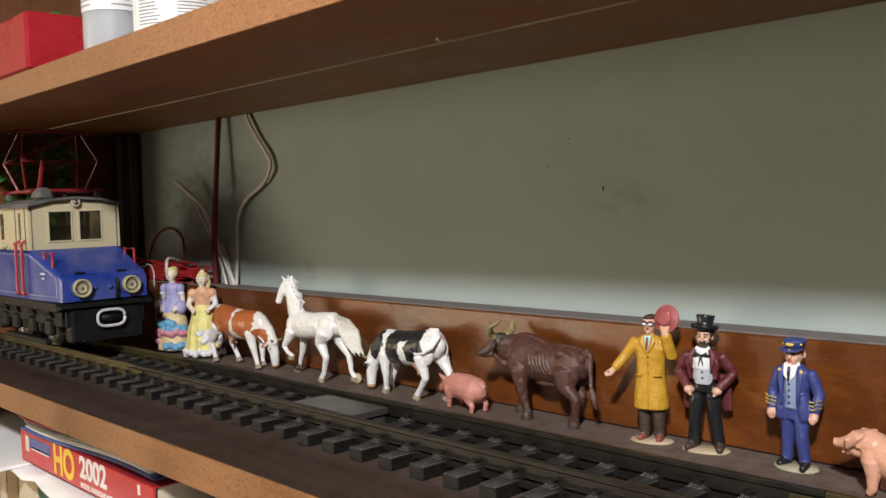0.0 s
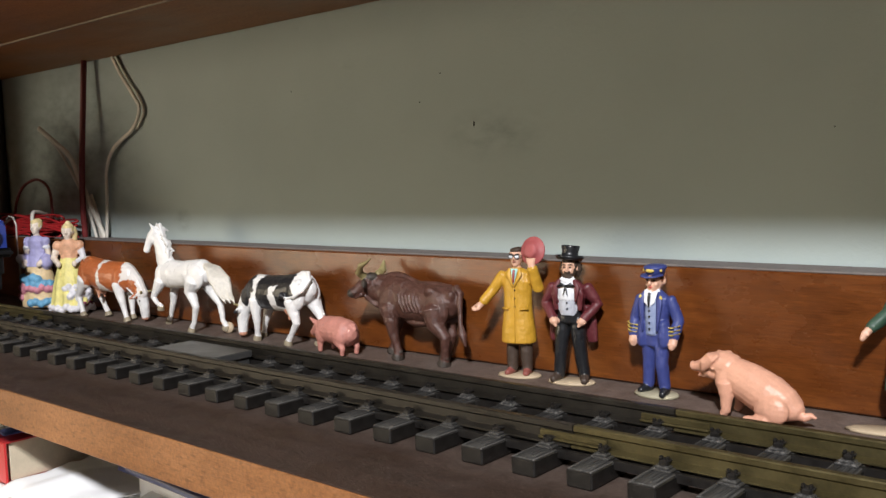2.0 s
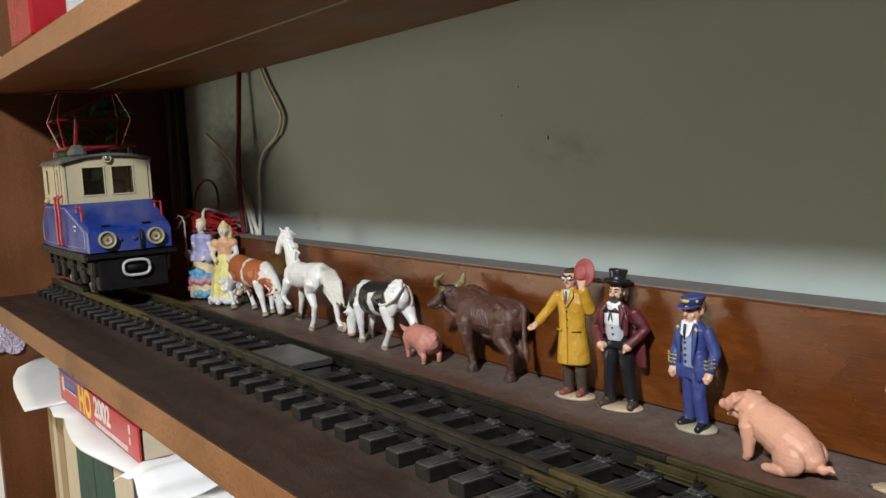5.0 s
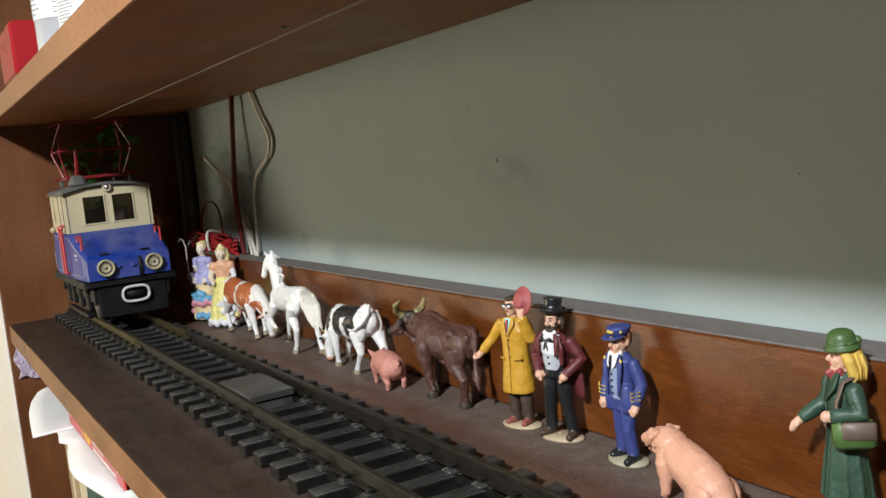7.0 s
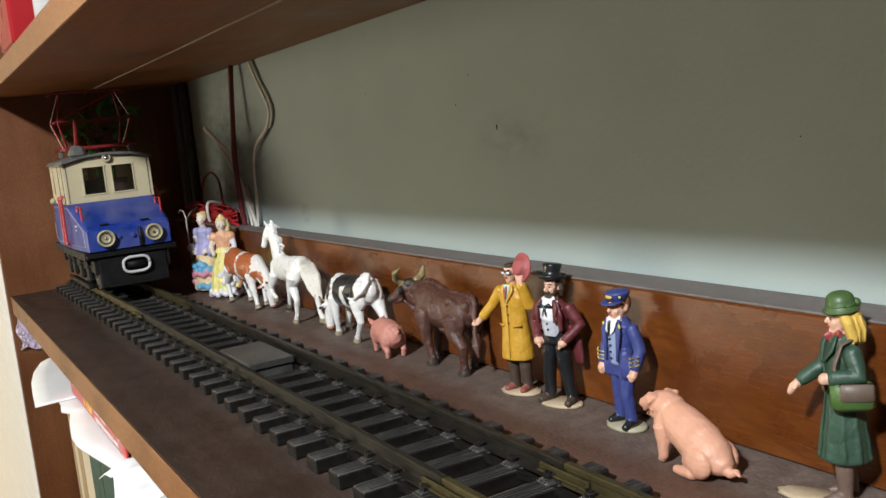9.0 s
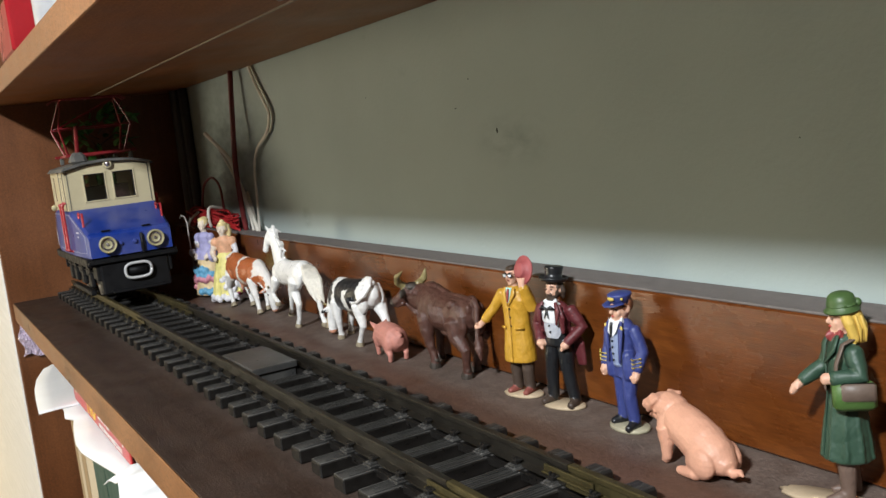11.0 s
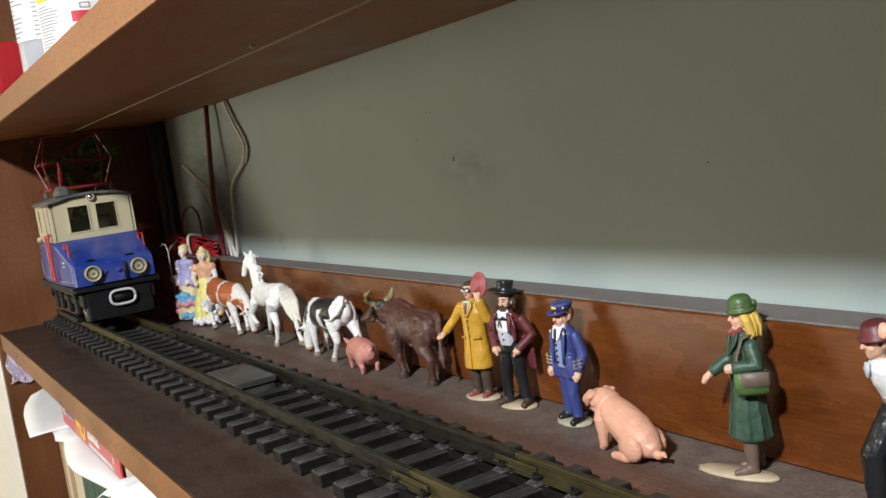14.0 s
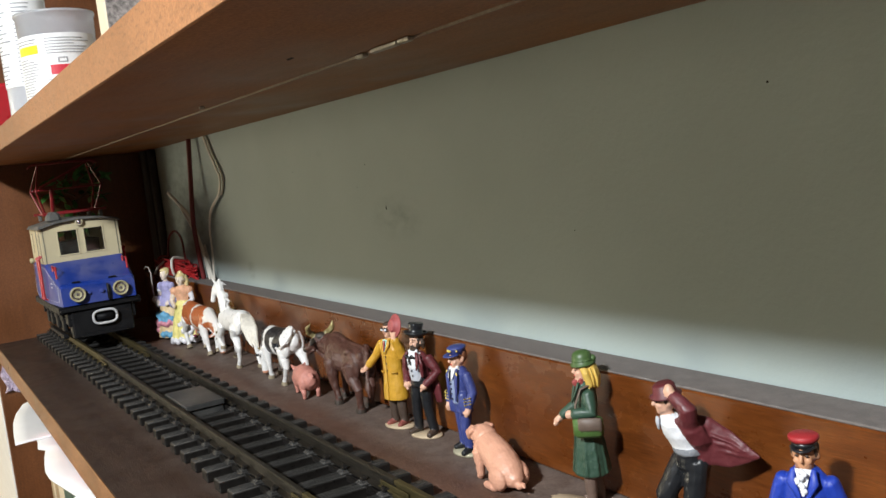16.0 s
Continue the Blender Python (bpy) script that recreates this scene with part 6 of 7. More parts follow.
hull = lofted([(-0.138, 0.0465, 0.0745, 0.0985, 0.002), (-0.133, 0.0475, 0.0745, 0.1035, 0.003), (-0.064, 0.0520, 0.0745, 0.1285, 0.003), (0.064, 0.0520, 0.0745, 0.1285, 0.003),
               (0.133, 0.0475, 0.0745, 0.1035, 0.003), (0.138, 0.0465, 0.0745, 0.0985, 0.002)], "loco_blue", "hood")
for s in (-1, 1):
    # seams, hinges and small fittings of each hood
    c = Clay()
    c.box((s * 0.1345, 0, 0.1020), (0.0015, 0.092, 0.0010), 0)
    part("hood_seam", c, "loco_blue", hull)
    for y in (-0.026, 0.020):
        c = Clay()
        c.box((s * 0.1340, y, 0.1042), (0.0050, 0.0100, 0.0020), 0, bevel=0.0006)
        part("hinge", c, "loco_black", hull)
    for y, r in ((-0.012, 0.0022), (0.004, 0.0028), (0.012, 0.0020)):
        c = Clay()
        c.lathe((s * 0.1385, y, 0.0880), [(r, -0.001), (r, 0.0016), (r * 0.6, 0.0026)], 0, n=12, turn=(0, s * 90, 0))
        part("bolt", c, "loco_blue", hull)
    for y in (-0.0272, 0.0272):
        c = Clay()
        c.lathe((s * 0.1375, y, 0.0885), [(0.0088, 0.0), (0.0098, 0.0015), (0.0098, 0.0075), (0.0090, 0.0082), (0.0080, 0.0074), (0.0074, 0.0048)], 0, n=28, turn=(0, s * 90, 0))
        ring = part("headlight", c, "lamp_ring", loco, "round headlight with brassy rim", smooth=True)
        c = Clay()
        c.lathe((s * 0.1375, y, 0.0885), [(0.0074, 0.0040), (0.0073, 0.0060), (0.0050, 0.0048), (0.0020, 0.0042), (0.0018, 0.0058), (0.0004, 0.0062)], 0, n=24, turn=(0, s * 90, 0))
        part("reflector", c, "lamp_silver", ring, "silvery lamp reflector", smooth=True)
    c = Clay()
    c.tube([(s * 0.1395, 0.012, 0.0760), (s * 0.1415, 0.0115, 0.0860), (s * 0.1400, 0.0115, 0.0960)], [0.0022, 0.0020, 0.0018], 0, n=8)
    part("hose", c, "loco_black", loco)
    # beam, footplate and buffer hoop
    c = Clay()
    c.box((s * 0.1330, 0, 0.0690), (0.0200, 0.102, 0.0036), 0, bevel=0.0008)
    part("footplate", c, "loco_black", loco)
    c = Clay()
    c.box((s * 0.1300, 0, 0.0485), (0.0180, 0.078, 0.0370), 0, bevel=0.0020)
    c.box((s * 0.1380, 0, 0.0330), (0.0200, 0.060, 0.0030), 0, bevel=0.0010)
    part("buffer_beam", c, "loco_black", loco)
    c = Clay()
    hoop = []
    for k in range(25):
        a = 2 * math.pi * k / 24
        ca, sa = math.cos(a), math.sin(a)
        hoop.append((s * 0.1440, 0.002 + math.copysign(abs(ca) ** 0.55, ca) * 0.0150, 0.0545 + math.copysign(abs(sa) ** 0.75, sa) * 0.0088))
    c.tube(hoop, [0.0017] * 25, 0, n=8, cap=0, ref=(1, 0, 0))
    c.box((s * 0.1400, 0.002, 0.0545), (0.0060, 0.0200, 0.0070), 1)
    part("buffer_hoop", c, ["hoop_grey", "loco_black"], loco, "pale oval buffer hoop", smooth=True)
    for y in (-0.0445, 0.0445):
        c = Clay()
        yy = y + math.copysign(0.001, y)
        c.tube([(s * 0.112, yy, 0.1100), (s * 0.112, yy, 0.1260), (s * 0.088, yy, 0.1262), (s * 0.088, yy, 0.1190)], [0.0014] * 4, 0, n=8)
        part("grab_rail", c, "loco_red", loco, "red grab rail")
        c = Clay()
        c.box((s * 0.134, y * 0.90, 0.0570), (0.0050, 0.0060, 0.0200), 0, bevel=0.0010)
        part("step_plate", c, "loco_black", loco)
for s in (-1, 1):
    c = Clay()
    c.tube([(0.060, s * 0.0530, 0.0800), (0.128, s * 0.0487, 0.0800), (0.128, s * 0.0487, 0.0990), (0.064, s * 0.0530, 0.1240), (-0.064, s * 0.0530, 0.1240), (-0.128, s * 0.0487, 0.0990), (-0.128, s * 0.0487, 0.0800), (-0.060, s * 0.0530, 0.0800), (0.060, s * 0.0530, 0.0800)], [0.00022] * 9, 0, n=6, cap=0)
    part("lining", c, "white_line", loco, "thin white lining")
    for z, n in ((0.104, 0.010), (0.099, 0.005)):
        c = Clay()
        c.box((0.098, s * 0.0512, z), (n, 0.0005, 0.0016), 0, turn=(0, 0, -s * 4.5))
        part("lettering", c, "white_line", loco)
    for x in (0.052, 0.034):
        c = Clay()
        c.tube([(x, s * 0.0520, 0.0790), (x, s * 0.0565, 0.0810), (x, s * 0.0565, 0.1360), (x, s * 0.0520, 0.1390)], [0.0015] * 4, 0, n=8)
        c.ball((x, s * 0.0565, 0.0812), 0.0022, 0, n=8, rings=6)
        c.ball((x, s * 0.0565, 0.1360), 0.0024, 0, n=8, rings=6)
        part("hand_rail", c, "loco_red", loco, "red upright hand rail")
    # side frame, springs and wheels
    c = Clay()
    c.box((0, s * 0.0380, 0.0560), (0.236, 0.0050, 0.0200), 0, bevel=0.0012)
    part("side_frame", c, "loco_black", loco)
    c = Clay()
    c.box((0, s * 0.0400, 0.0268), (0.150, 0.0070, 0.0060), 0, bevel=0.0010)
    part("sand_rail", c, "loco_black", loco)
    for x in (-0.082, -0.030, 0.030, 0.082):
        c = Clay()
        c.box((x, s * 0.0405, 0.0440), (0.0200, 0.0060, 0.0180), 0, bevel=0.0020)
        for k in range(4):
            c.box((x, s * 0.0415, 0.0560 + k * 0.0026), (0.0260 - k * 0.004, 0.0050, 0.0018), 0)
        part("axle_box", c, "loco_black", loco)
    for x in (-0.056, 0.056):
        c = Clay()
        c.lathe((x, s * 0.0226, 0.0385), [(0.0190, 0.0), (0.0205, 0.0010), (0.0210, 0.0016), (0.0188, 0.0020), (0.0186, 0.0058), (0.0150, 0.0060), (0.0146, 0.0046), (0.0050, 0.0046), (0.0048, 0.0070), (0.0010, 0.0072)], 0, n=28, turn=(-s * 90, 0, 0))
        part("wheel", c, "steel_tyre", loco, smooth=True)
c = Clay()
c.box((0, 0, 0.0480), (0.226, 0.060, 0.0300), 0, bevel=0.002)
c.box((0, 0, 0.0690), (0.270, 0.1040, 0.0100), 0, bevel=0.001)
part("chassis", c, "loco_black", loco)

# cab with real window openings
CX, CW, Z0, Z1 = 0.062, 0.0515, 0.1286, 0.1795


def cab_wall(name, x, side):
    c = Clay()
    t = 0.0024

    def piece(y0, y1, z0, z1):
        c.box((x, (y0 + y1) / 2, (z0 + z1) / 2), (t, y1 - y0, z1 - z0), 0)
    wins = ((-0.0300, -0.0042), (0.0042, 0.0300))
    piece(-CW, CW, Z0, 0.1372)
    piece(-CW, CW, 0.1712, Z1 - 0.001)
    piece(-CW, wins[0][0], 0.1372, 0.1712)
    piece(wins[0][1], wins[1][0], 0.1372, 0.1712)
    piece(wins[1][1], CW, 0.1372, 0.1712)
    arch = [(-CW, Z1 - 0.001), (-CW * 0.5, Z1 + 0.0042), (0, Z1 + 0.0060), (CW * 0.5, Z1 + 0.0042), (CW, Z1 - 0.001)]
    n = len(arch)
    c.add([(x - t / 2, y, z) for y, z in arch] + [(x + t / 2, y, z) for y, z in arch], [tuple(range(n)), tuple(range(2 * n - 1, n - 1, -1))] + [(k, n + k, n + (k + 1) % n, (k + 1) % n) for k in range(n)])
    wall = part(name, c, "loco_cream", loco, "cream cab wall")
    for y0, y1 in wins:
        c = Clay()
        for a, b in (((y0 + y1) / 2, 0.1372), ((y0 + y1) / 2, 0.1712)):
            c.box((x + side * 0.0016, a, b), (0.0016, y1 - y0 + 0.0036, 0.0018), 0, bevel=0.0004)
        for a in (y0, y1):
            c.box((x + side * 0.0016, a, 0.1542), (0.0016, 0.0018, 0.0350), 0, bevel=0.0004)
        part("window_frame", c, "loco_cream", wall)
        c = Clay()
        ym, hy, hz, r = (y0 + y1) / 2, (y1 - y0) / 2 - 0.0006, 0.0164, 0.0040
        ring = [(x + side * 0.0010, ym + sy * (hy - r) + r * math.cos(q), 0.1542 + sz * (hz - r) + r * math.sin(q)) for sy, sz, q0 in ((1, 1, 0), (-1, 1, 1), (-1, -1, 2), (1, -1, 3)) for q in [(q0 + i / 3) * math.pi / 2 for i in range(4)]]
        c.tube(ring + ring[:1], [0.0011] * 17, 0, n=6, cap=0)
        for sy in (-1, 1):
            for sz in (-1, 1):
                c.box((x, ym + sy * (hy - 0.0008), 0.1542 + sz * (hz - 0.0008)), (0.0014, 0.0024, 0.0024), 0)
        part("gasket", c, "loco_black", wall, "dark rubber window gasket")
        c = Clay()
        c.box((x, (y0 + y1) / 2, 0.1542), (0.0008, y1 - y0, 0.0340), 0)
        part("window_pane", c, "window_glass", wall, "dark glass pane").visible_shadow = False
    for y in (-0.0480, 0.0480):
        c = Clay()
        c.box((x + side * 0.0014, y, 0.1535), (0.0008, 0.0009, 0.0480), 0)
        part("trim_strip", c, "loco_roof", wall, "dark seam")
    c = Clay()
    c.tube([(x + side * 0.0014, CW * k / 4 * 0.95, Z1 + 0.0030 - 0.0062 * (k / 4) ** 2) for k in range(-4, 5)], [0.0005] * 9, 0, n=6)
    part("arch_seam", c, "loco_roof", wall, "dark seam under the roof")
    return wall


cab_wall("cab_front", CX, 1)
cab_wall("cab_rear", -CX, -1)
for s in (-1, 1):
    c = Clay()
    for x0, x1, z0, z1 in ((-CX, CX, Z0, 0.1400), (-CX, CX, 0.1700, Z1), (-CX, -0.0440, 0.1400, 0.1700), (-0.0220, 0.0300, 0.1400, 0.1700), (0.0400, CX, 0.1400, 0.1700)):
        c.box(((x0 + x1) / 2, s * (CW - 0.001), (z0 + z1) / 2), (x1 - x0 - 0.0002, 0.0022, z1 - z0), 0)
    side = part("cab_side", c, "loco_cream", loco, "cream cab side with narrow windows")
    for x0, x1 in ((-0.0440, -0.0220), (0.0300, 0.0400)):
        c = Clay()
        c.box(((x0 + x1) / 2, s * (CW - 0.001), 0.1550), (x1 - x0, 0.0008, 0.0300), 0)
        part("window_pane", c, "window_glass", side).visible_shadow = False
    for x in (0.0240, 0.0540):
        c = Clay()
        c.box((x, s * (CW + 0.0004), 0.1535), (0.0010, 0.0010, 0.0480), 0)
        part("door_seam", c, "loco_roof", side)
c = Clay()
c.box((0, 0, 0.1300), (2 * CX - 0.004, 2 * CW - 0.006, 0.0020), 0)
c.box((0, 0, 0.1420), (0.0500, 0.0600, 0.0240), 0)
part("cab_floor", c, "cab_brown", loco, "dark brown cab interior")
c = Clay()
roof = [(-0.0545, Z1 - 0.0036), (-0.0510, Z1 + 0.0008), (-0.0280, Z1 + 0.0060), (0, Z1 + 0.0078), (0.0280, Z1 + 0.0060), (0.0510, Z1 + 0.0008), (0.0545, Z1 - 0.0036), (0.0510, Z1 - 0.0022), (0.0280, Z1 + 0.0030), (0, Z1 + 0.0048), (-0.0280, Z1 + 0.0030), (-0.0510, Z1 - 0.0022)]
n = len(roof)
c.add([(-0.0700, y, z) for y, z in roof] + [(0.0700, y, z) for y, z in roof], [(k, n + k, n + (k + 1) % n, (k + 1) % n) for k in range(n)] + [(k, k + 1, n - 2 - k, (n - 1 - k) % n) for k in range(6)] + [(n + k, n + (n - 1 - k) % n, n + n - 2 - k, n + k + 1) for k in range(6)])
part("roof", c, "loco_roof", loco, "dusty dark grey curved roof")
c = Clay()
c.box((0.0500, -0.0300, Z1 + 0.0110), (0.0240, 0.0200, 0.0150), 0, bevel=0.0040, taper=0.8)
part("roof_vent", c, "loco_roof", loco)
c = Clay()
c.lathe((0.0620, 0.0, Z1 + 0.0010), [(0.0050, 0.0), (0.0052, 0.0060), (0.0042, 0.0068), (0.0032, 0.0050)], 0, n=20, turn=(0, 90, 0))
top_lamp = part("headlight", c, "loco_cream", loco, smooth=True)
c = Clay()
c.ball((0.0680, 0.0, Z1 + 0.0010), (0.0020, 0.0032, 0.0032), 0)
part("reflector", c, "lamp_silver", top_lamp, smooth=True)
c = Clay()
c.ball((0.010, -0.0600, 0.1330), (0.0040, 0.0034, 0.0040), 0)
part("side_lamp", c, "lamp_ring", loco, smooth=True)

# the tail end is shorter than the nose
for ob in loco.children_recursive:
    xs = [v.co.x for v in ob.data.vertices]
    mid = (min(xs) + max(xs)) / 2
    for v in ob.data.vertices:
        if max(xs) < 0.0:
            v.co.x -= mid * 0.30
        elif v.co.x < 0.0:
            v.co.x *= 0.70

# pantograph: base, folding arms, collector bow
RB, KNEE, RT = 0.1950, 0.2290, 0.2640
c = Clay()
for y in (-0.034, 0.034):
    c.box((0, y, RB), (0.100, 0.0030, 0.0036), 0, bevel=0.0006)
for x in (-0.046, 0.046):
    c.box((x, 0, RB), (0.0034, 0.084, 0.0036), 0, bevel=0.0006)
pant = part("pantograph", c, "pantograph_red", loco, "thin red wire pantograph")
for x in (-1, 1):
    for y in (-1, 1):
        c = Clay()
        c.tube([(x * 0.012, y * 0.034, RB), (x * 0.030, y * 0.0435, KNEE)], [0.0016, 0.0011], 0, n=8)
        c.tube([(x * 0.030, y * 0.0435, KNEE), (x * 0.006, y * 0.033, RT)], [0.0010, 0.0009], 0, n=8)
        part("arm", c, "pantograph_red", pant)
        c = Clay()
        c.box((x * 0.046, y * 0.034, RB - 0.0055), (0.0050, 0.0050, 0.0090), 0, bevel=0.0008)
        part("insulator", c, "loco_roof", pant)
    c = Clay()
    c.tube([(x * 0.030, -0.0435, KNEE), (x * 0.030, 0.0435, KNEE)], [0.0010, 0.0010], 0, n=8)
    c.tube([(x * 0.030, -0.0435, KNEE), (x * 0.006, 0.033, RT)], [0.0008, 0.0008], 0, n=8)
    part("cross_tie", c, "pantograph_red", pant)
    c = Clay()
    c.tube([(x * 0.007, -0.046, RT - 0.002), (x * 0.007, -0.040, RT + 0.002), (x * 0.007, 0.040, RT + 0.002), (x * 0.007, 0.046, RT - 0.002)], [0.0012] * 4, 0, n=8)
    part("collector_bow", c, "pantograph_red", pant)
c = Clay()
c.tube([(0.030, -0.026, RB), (0.046, -0.026, RB + 0.034)], [0.0028, 0.0024], 0, n=10)
part("spring", c, "pantograph_red", pant)

# ---- foliage behind the locomotive ----
paint("leaf_green", (0.050, 0.17, 0.030), 0.45, spread=0.5, scale=90)
paint("twig_brown", (0.06, 0.04, 0.025), 0.7)
plant = thing("artificial_foliage", (-1.235, 0.44, 0.13), label="small sprig of green artificial leaves beside the panel", category="plant")
rng = random.Random(4)
c = Clay()
c.tube([(0, 0.02, -0.129), (0.004, 0.01, -0.04), (0.002, 0, 0.02), (0.008, 0.0, 0.08)], [0.002, 0.0018, 0.0015, 0.001], 0, n=8)
for k in range(9):
    a = k * 2.4
    c.tube([(0.003, 0, 0.03 + 0.008 * k), (0.003 + 0.016 * math.cos(a), 0.025 * math.sin(a), 0.045 + 0.008 * k)], [0.0011, 0.0006], 0, n=6)
part("stem", c, "twig_brown", plant, smooth=True)
for k in range(100):
    a, r, z = rng.uniform(0, 6.28), rng.uniform(0.2, 1.0), rng.uniform(0.02, 0.128)
    w, n = rng.uniform(0.007, 0.013), rng.uniform(0.014, 0.026)
    e = Euler([rng.uniform(-1, 1), rng.uniform(-1, 1), a])
    p = Vector((0.004 + 0.020 * r * math.cos(a), 0.042 * r * math.sin(a), z))
    c = Clay()
    pts = [(0, 0, 0), (n * 0.35, w * 0.5, 0.0008), (n * 0.7, w * 0.4, 0.0004), (n, 0, -0.001), (n * 0.7, -w * 0.4, 0.0004), (n * 0.35, -w * 0.5, 0.0008), (n * 0.45, 0, -0.0012)]
    c.add([e.to_matrix() @ Vector(q) + p for q in pts], [(0, 1, 6), (1, 2, 6), (2, 3, 6), (3, 4, 6), (4, 5, 6), (5, 0, 6)])
    part("leaf", c, "leaf_green", plant)

# ---- wires along the back wall ----
paint("wire_red", (0.38, 0.018, 0.020), 0.45, spread=0.2, scale=100)
paint("conduit_red", (0.16, 0.022, 0.022), 0.5, spread=0.2, scale=100)
paint("cable_white", (0.68, 0.64, 0.56), 0.5, spread=0.2, scale=60)
paint("cable_black", (0.02, 0.018, 0.018), 0.5)
paint("trunking_grey", (0.085, 0.085, 0.08), 0.6, spread=0.15, scale=40)


def wire(name, pts, r, mat, label, category="cable", n=8, parent=None):
    """A bent wire, its points joined by a smooth curve."""
    pts = [Vector(p) for p in pts]
    path = []
    for i in range(len(pts) - 1):
        a, b = pts[i], pts[i + 1]
        ta = (pts[i + 1] - pts[max(i - 1, 0)]) / 2
        tb = (pts[min(i + 2, len(pts) - 1)] - pts[i]) / 2
        for k in range(6):
            t = k / 6
            path.append((2 * t**3 - 3 * t**2 + 1) * a + (t**3 - 2 * t**2 + t) * ta + (-2 * t**3 + 3 * t**2) * b + (t**3 - t**2) * tb)
    path.append(pts[-1])
    c = Clay()
    c.tube(path, [r] * len(path), 0, n=n, cap=0.4)
    ob = part(name, c, mat, parent, smooth=True)
    return ob if parent else tagged(ob, label, category)


wire("conduit", [(-0.962, 0.5550, 0.2765), (-0.962, 0.5500, 0.220), (-0.964, 0.5460, 0.163), (-0.978, 0.5510, 0.115), (-0.984, 0.5550, 0.0775)], 0.0034, "conduit_red", "dark red cable sleeve running down the wall")
wire("cable", [(-0.912, 0.5610, 0.2765), (-0.896, 0.5605, 0.256), (-0.871, 0.5600, 0.230), (-0.862, 0.5600, 0.216), (-0.878, 0.5605, 0.196), (-0.918, 0.5600, 0.177), (-0.936, 0.5600, 0.154), (-0.938, 0.5590, 0.118), (-0.940, 0.5570, 0.0775)], (0.0026, 0.0015), "cable_white", "pale flat cable bent against the wall")
wire("cable", [(-0.907, 0.5628, 0.2765), (-0.886, 0.5628, 0.250), (-0.864, 0.5625, 0.228), (-0.858, 0.5625, 0.212), (-0.872, 0.5625, 0.196)], 0.0014, "cable_white", "pale thin cable against the wall")
wire("cable", [(-1.042, 0.5370, 0.2050), (-1.020, 0.5430, 0.1890), (-0.998, 0.5500, 0.1700), (-0.988, 0.5540, 0.1450), (-0.972, 0.5560, 0.1180), (-0.944, 0.5570, 0.0775)], (0.0034, 0.0026), "cable_white", "pale flat cable slanting down the wall")
wire("cable", [(-1.039, 0.5400, 0.2020), (-1.016, 0.5470, 0.1780), (-1.000, 0.5550, 0.1450), (-0.984, 0.5590, 0.1150), (-0.964, 0.5580, 0.0775)], 0.0018, "cable_white", "pale thin cable slanting down the wall")
wire("cable", [(-0.976, 0.5600, 0.125), (-0.962, 0.5595, 0.100), (-0.952, 0.5580, 0.0775)], (0.0050, 0.0012), "cable_white", "frayed pale cable end above the ledge")
wire("cable", [(-1.160, 0.552, 0.0775), (-1.150, 0.551, 0.110), (-1.125, 0.550, 0.136), (-1.086, 0.550, 0.146), (-1.056, 0.550, 0.135), (-1.050, 0.550, 0.108), (-1.056, 0.552, 0.0775)], 0.0017, "conduit_red", "thin dark wire loop standing on the ledge")
for x, r, mat in ((-1.236, 0.0075, "trunking_grey"), (-1.220, 0.0055, "cable_black"), (-1.206, 0.0050, "trunking_grey"), (-1.194, 0.0055, "cable_black")):
    wire("wall_pipe", [(x, WALL - r - 0.0005, 0.2763), (x - 0.002, WALL - r - 0.0005, 0.16), (x - 0.004, WALL - r - 0.0005, 0.0775)], r, mat, "grey cable pipe fixed upright to the wall", "pipe", n=10)
coil = thing("wire_coil", (-1.100, 0.5475, 0.0775), label="tangled coil of red wire on the ledge", category="cable")
rng = random.Random(9)
for k in range(20):
    rx, rz, z = rng.uniform(0.070, 0.120), rng.uniform(0.003, 0.009), rng.uniform(0.005, 0.021)
    ph, sh = rng.uniform(0, 6), rng.uniform(-0.012, 0.012)
    wire("loop", [(sh + rx * math.cos(a * 0.55 + ph), 0.009 * math.sin(a * 0.55 + ph), z + rz * math.sin(a * 1.1 + ph)) for a in range(12)], 0.0013, "wire_red", "", parent=coil, n=6)
wire("tie", [(0.030, -0.012, 0.004), (0.034, -0.015, 0.018), (0.030, -0.010, 0.030), (0.024, 0.008, 0.026)], 0.0022, "cable_white", "", parent=coil, n=6)
wire("loose_end", [(-0.030, -0.010, 0.022), (-0.045, -0.018, 0.012), (-0.055, -0.020, 0.003)], 0.0018, "cable_white", "", parent=coil, n=6)

# ---- small marks ----
for x, z, w, h in ((-0.4134, 0.1732, 0.0006, 0.0021), (0.003, 0.231, 0.0007, 0.0007), (-0.445, 0.2135, 0.0006, 0.0006), (-0.467, 0.193, 0.0006, 0.0006), (-0.155, 0.156, 0.0004, 0.0004), (-0.62, 0.214, 0.0005, 0.0005)):
    c = Clay()
    c.ball((0, 0, 0), (w, 0.0006, h), 0, n=8, rings=6)
    ob = part("wall_nick", c, "hole_dark")
    ob.location = (x, WALL, z)
    tagged(ob, "small dark nick in the plaster wall", "wall mark", "nicks in the wall", "structure")
# separate disc for the tan sole of the horse's lifted hind hoof
c = Clay()
c.lathe((0, 0, 0), [(0.0046, -0.0012), (0.0050, 0), (0.0046, 0.0012)], 0, n=18, turn=(78, 0, 20))
hoof_sole = part("cork_disc", c, "tan_base", smooth=True)
hoof_sole.location = (-0.664, 0.517, 0.0050)
tagged(hoof_sole, "small round tan disc, the sole of the horse's lifted hind hoof", "disc")

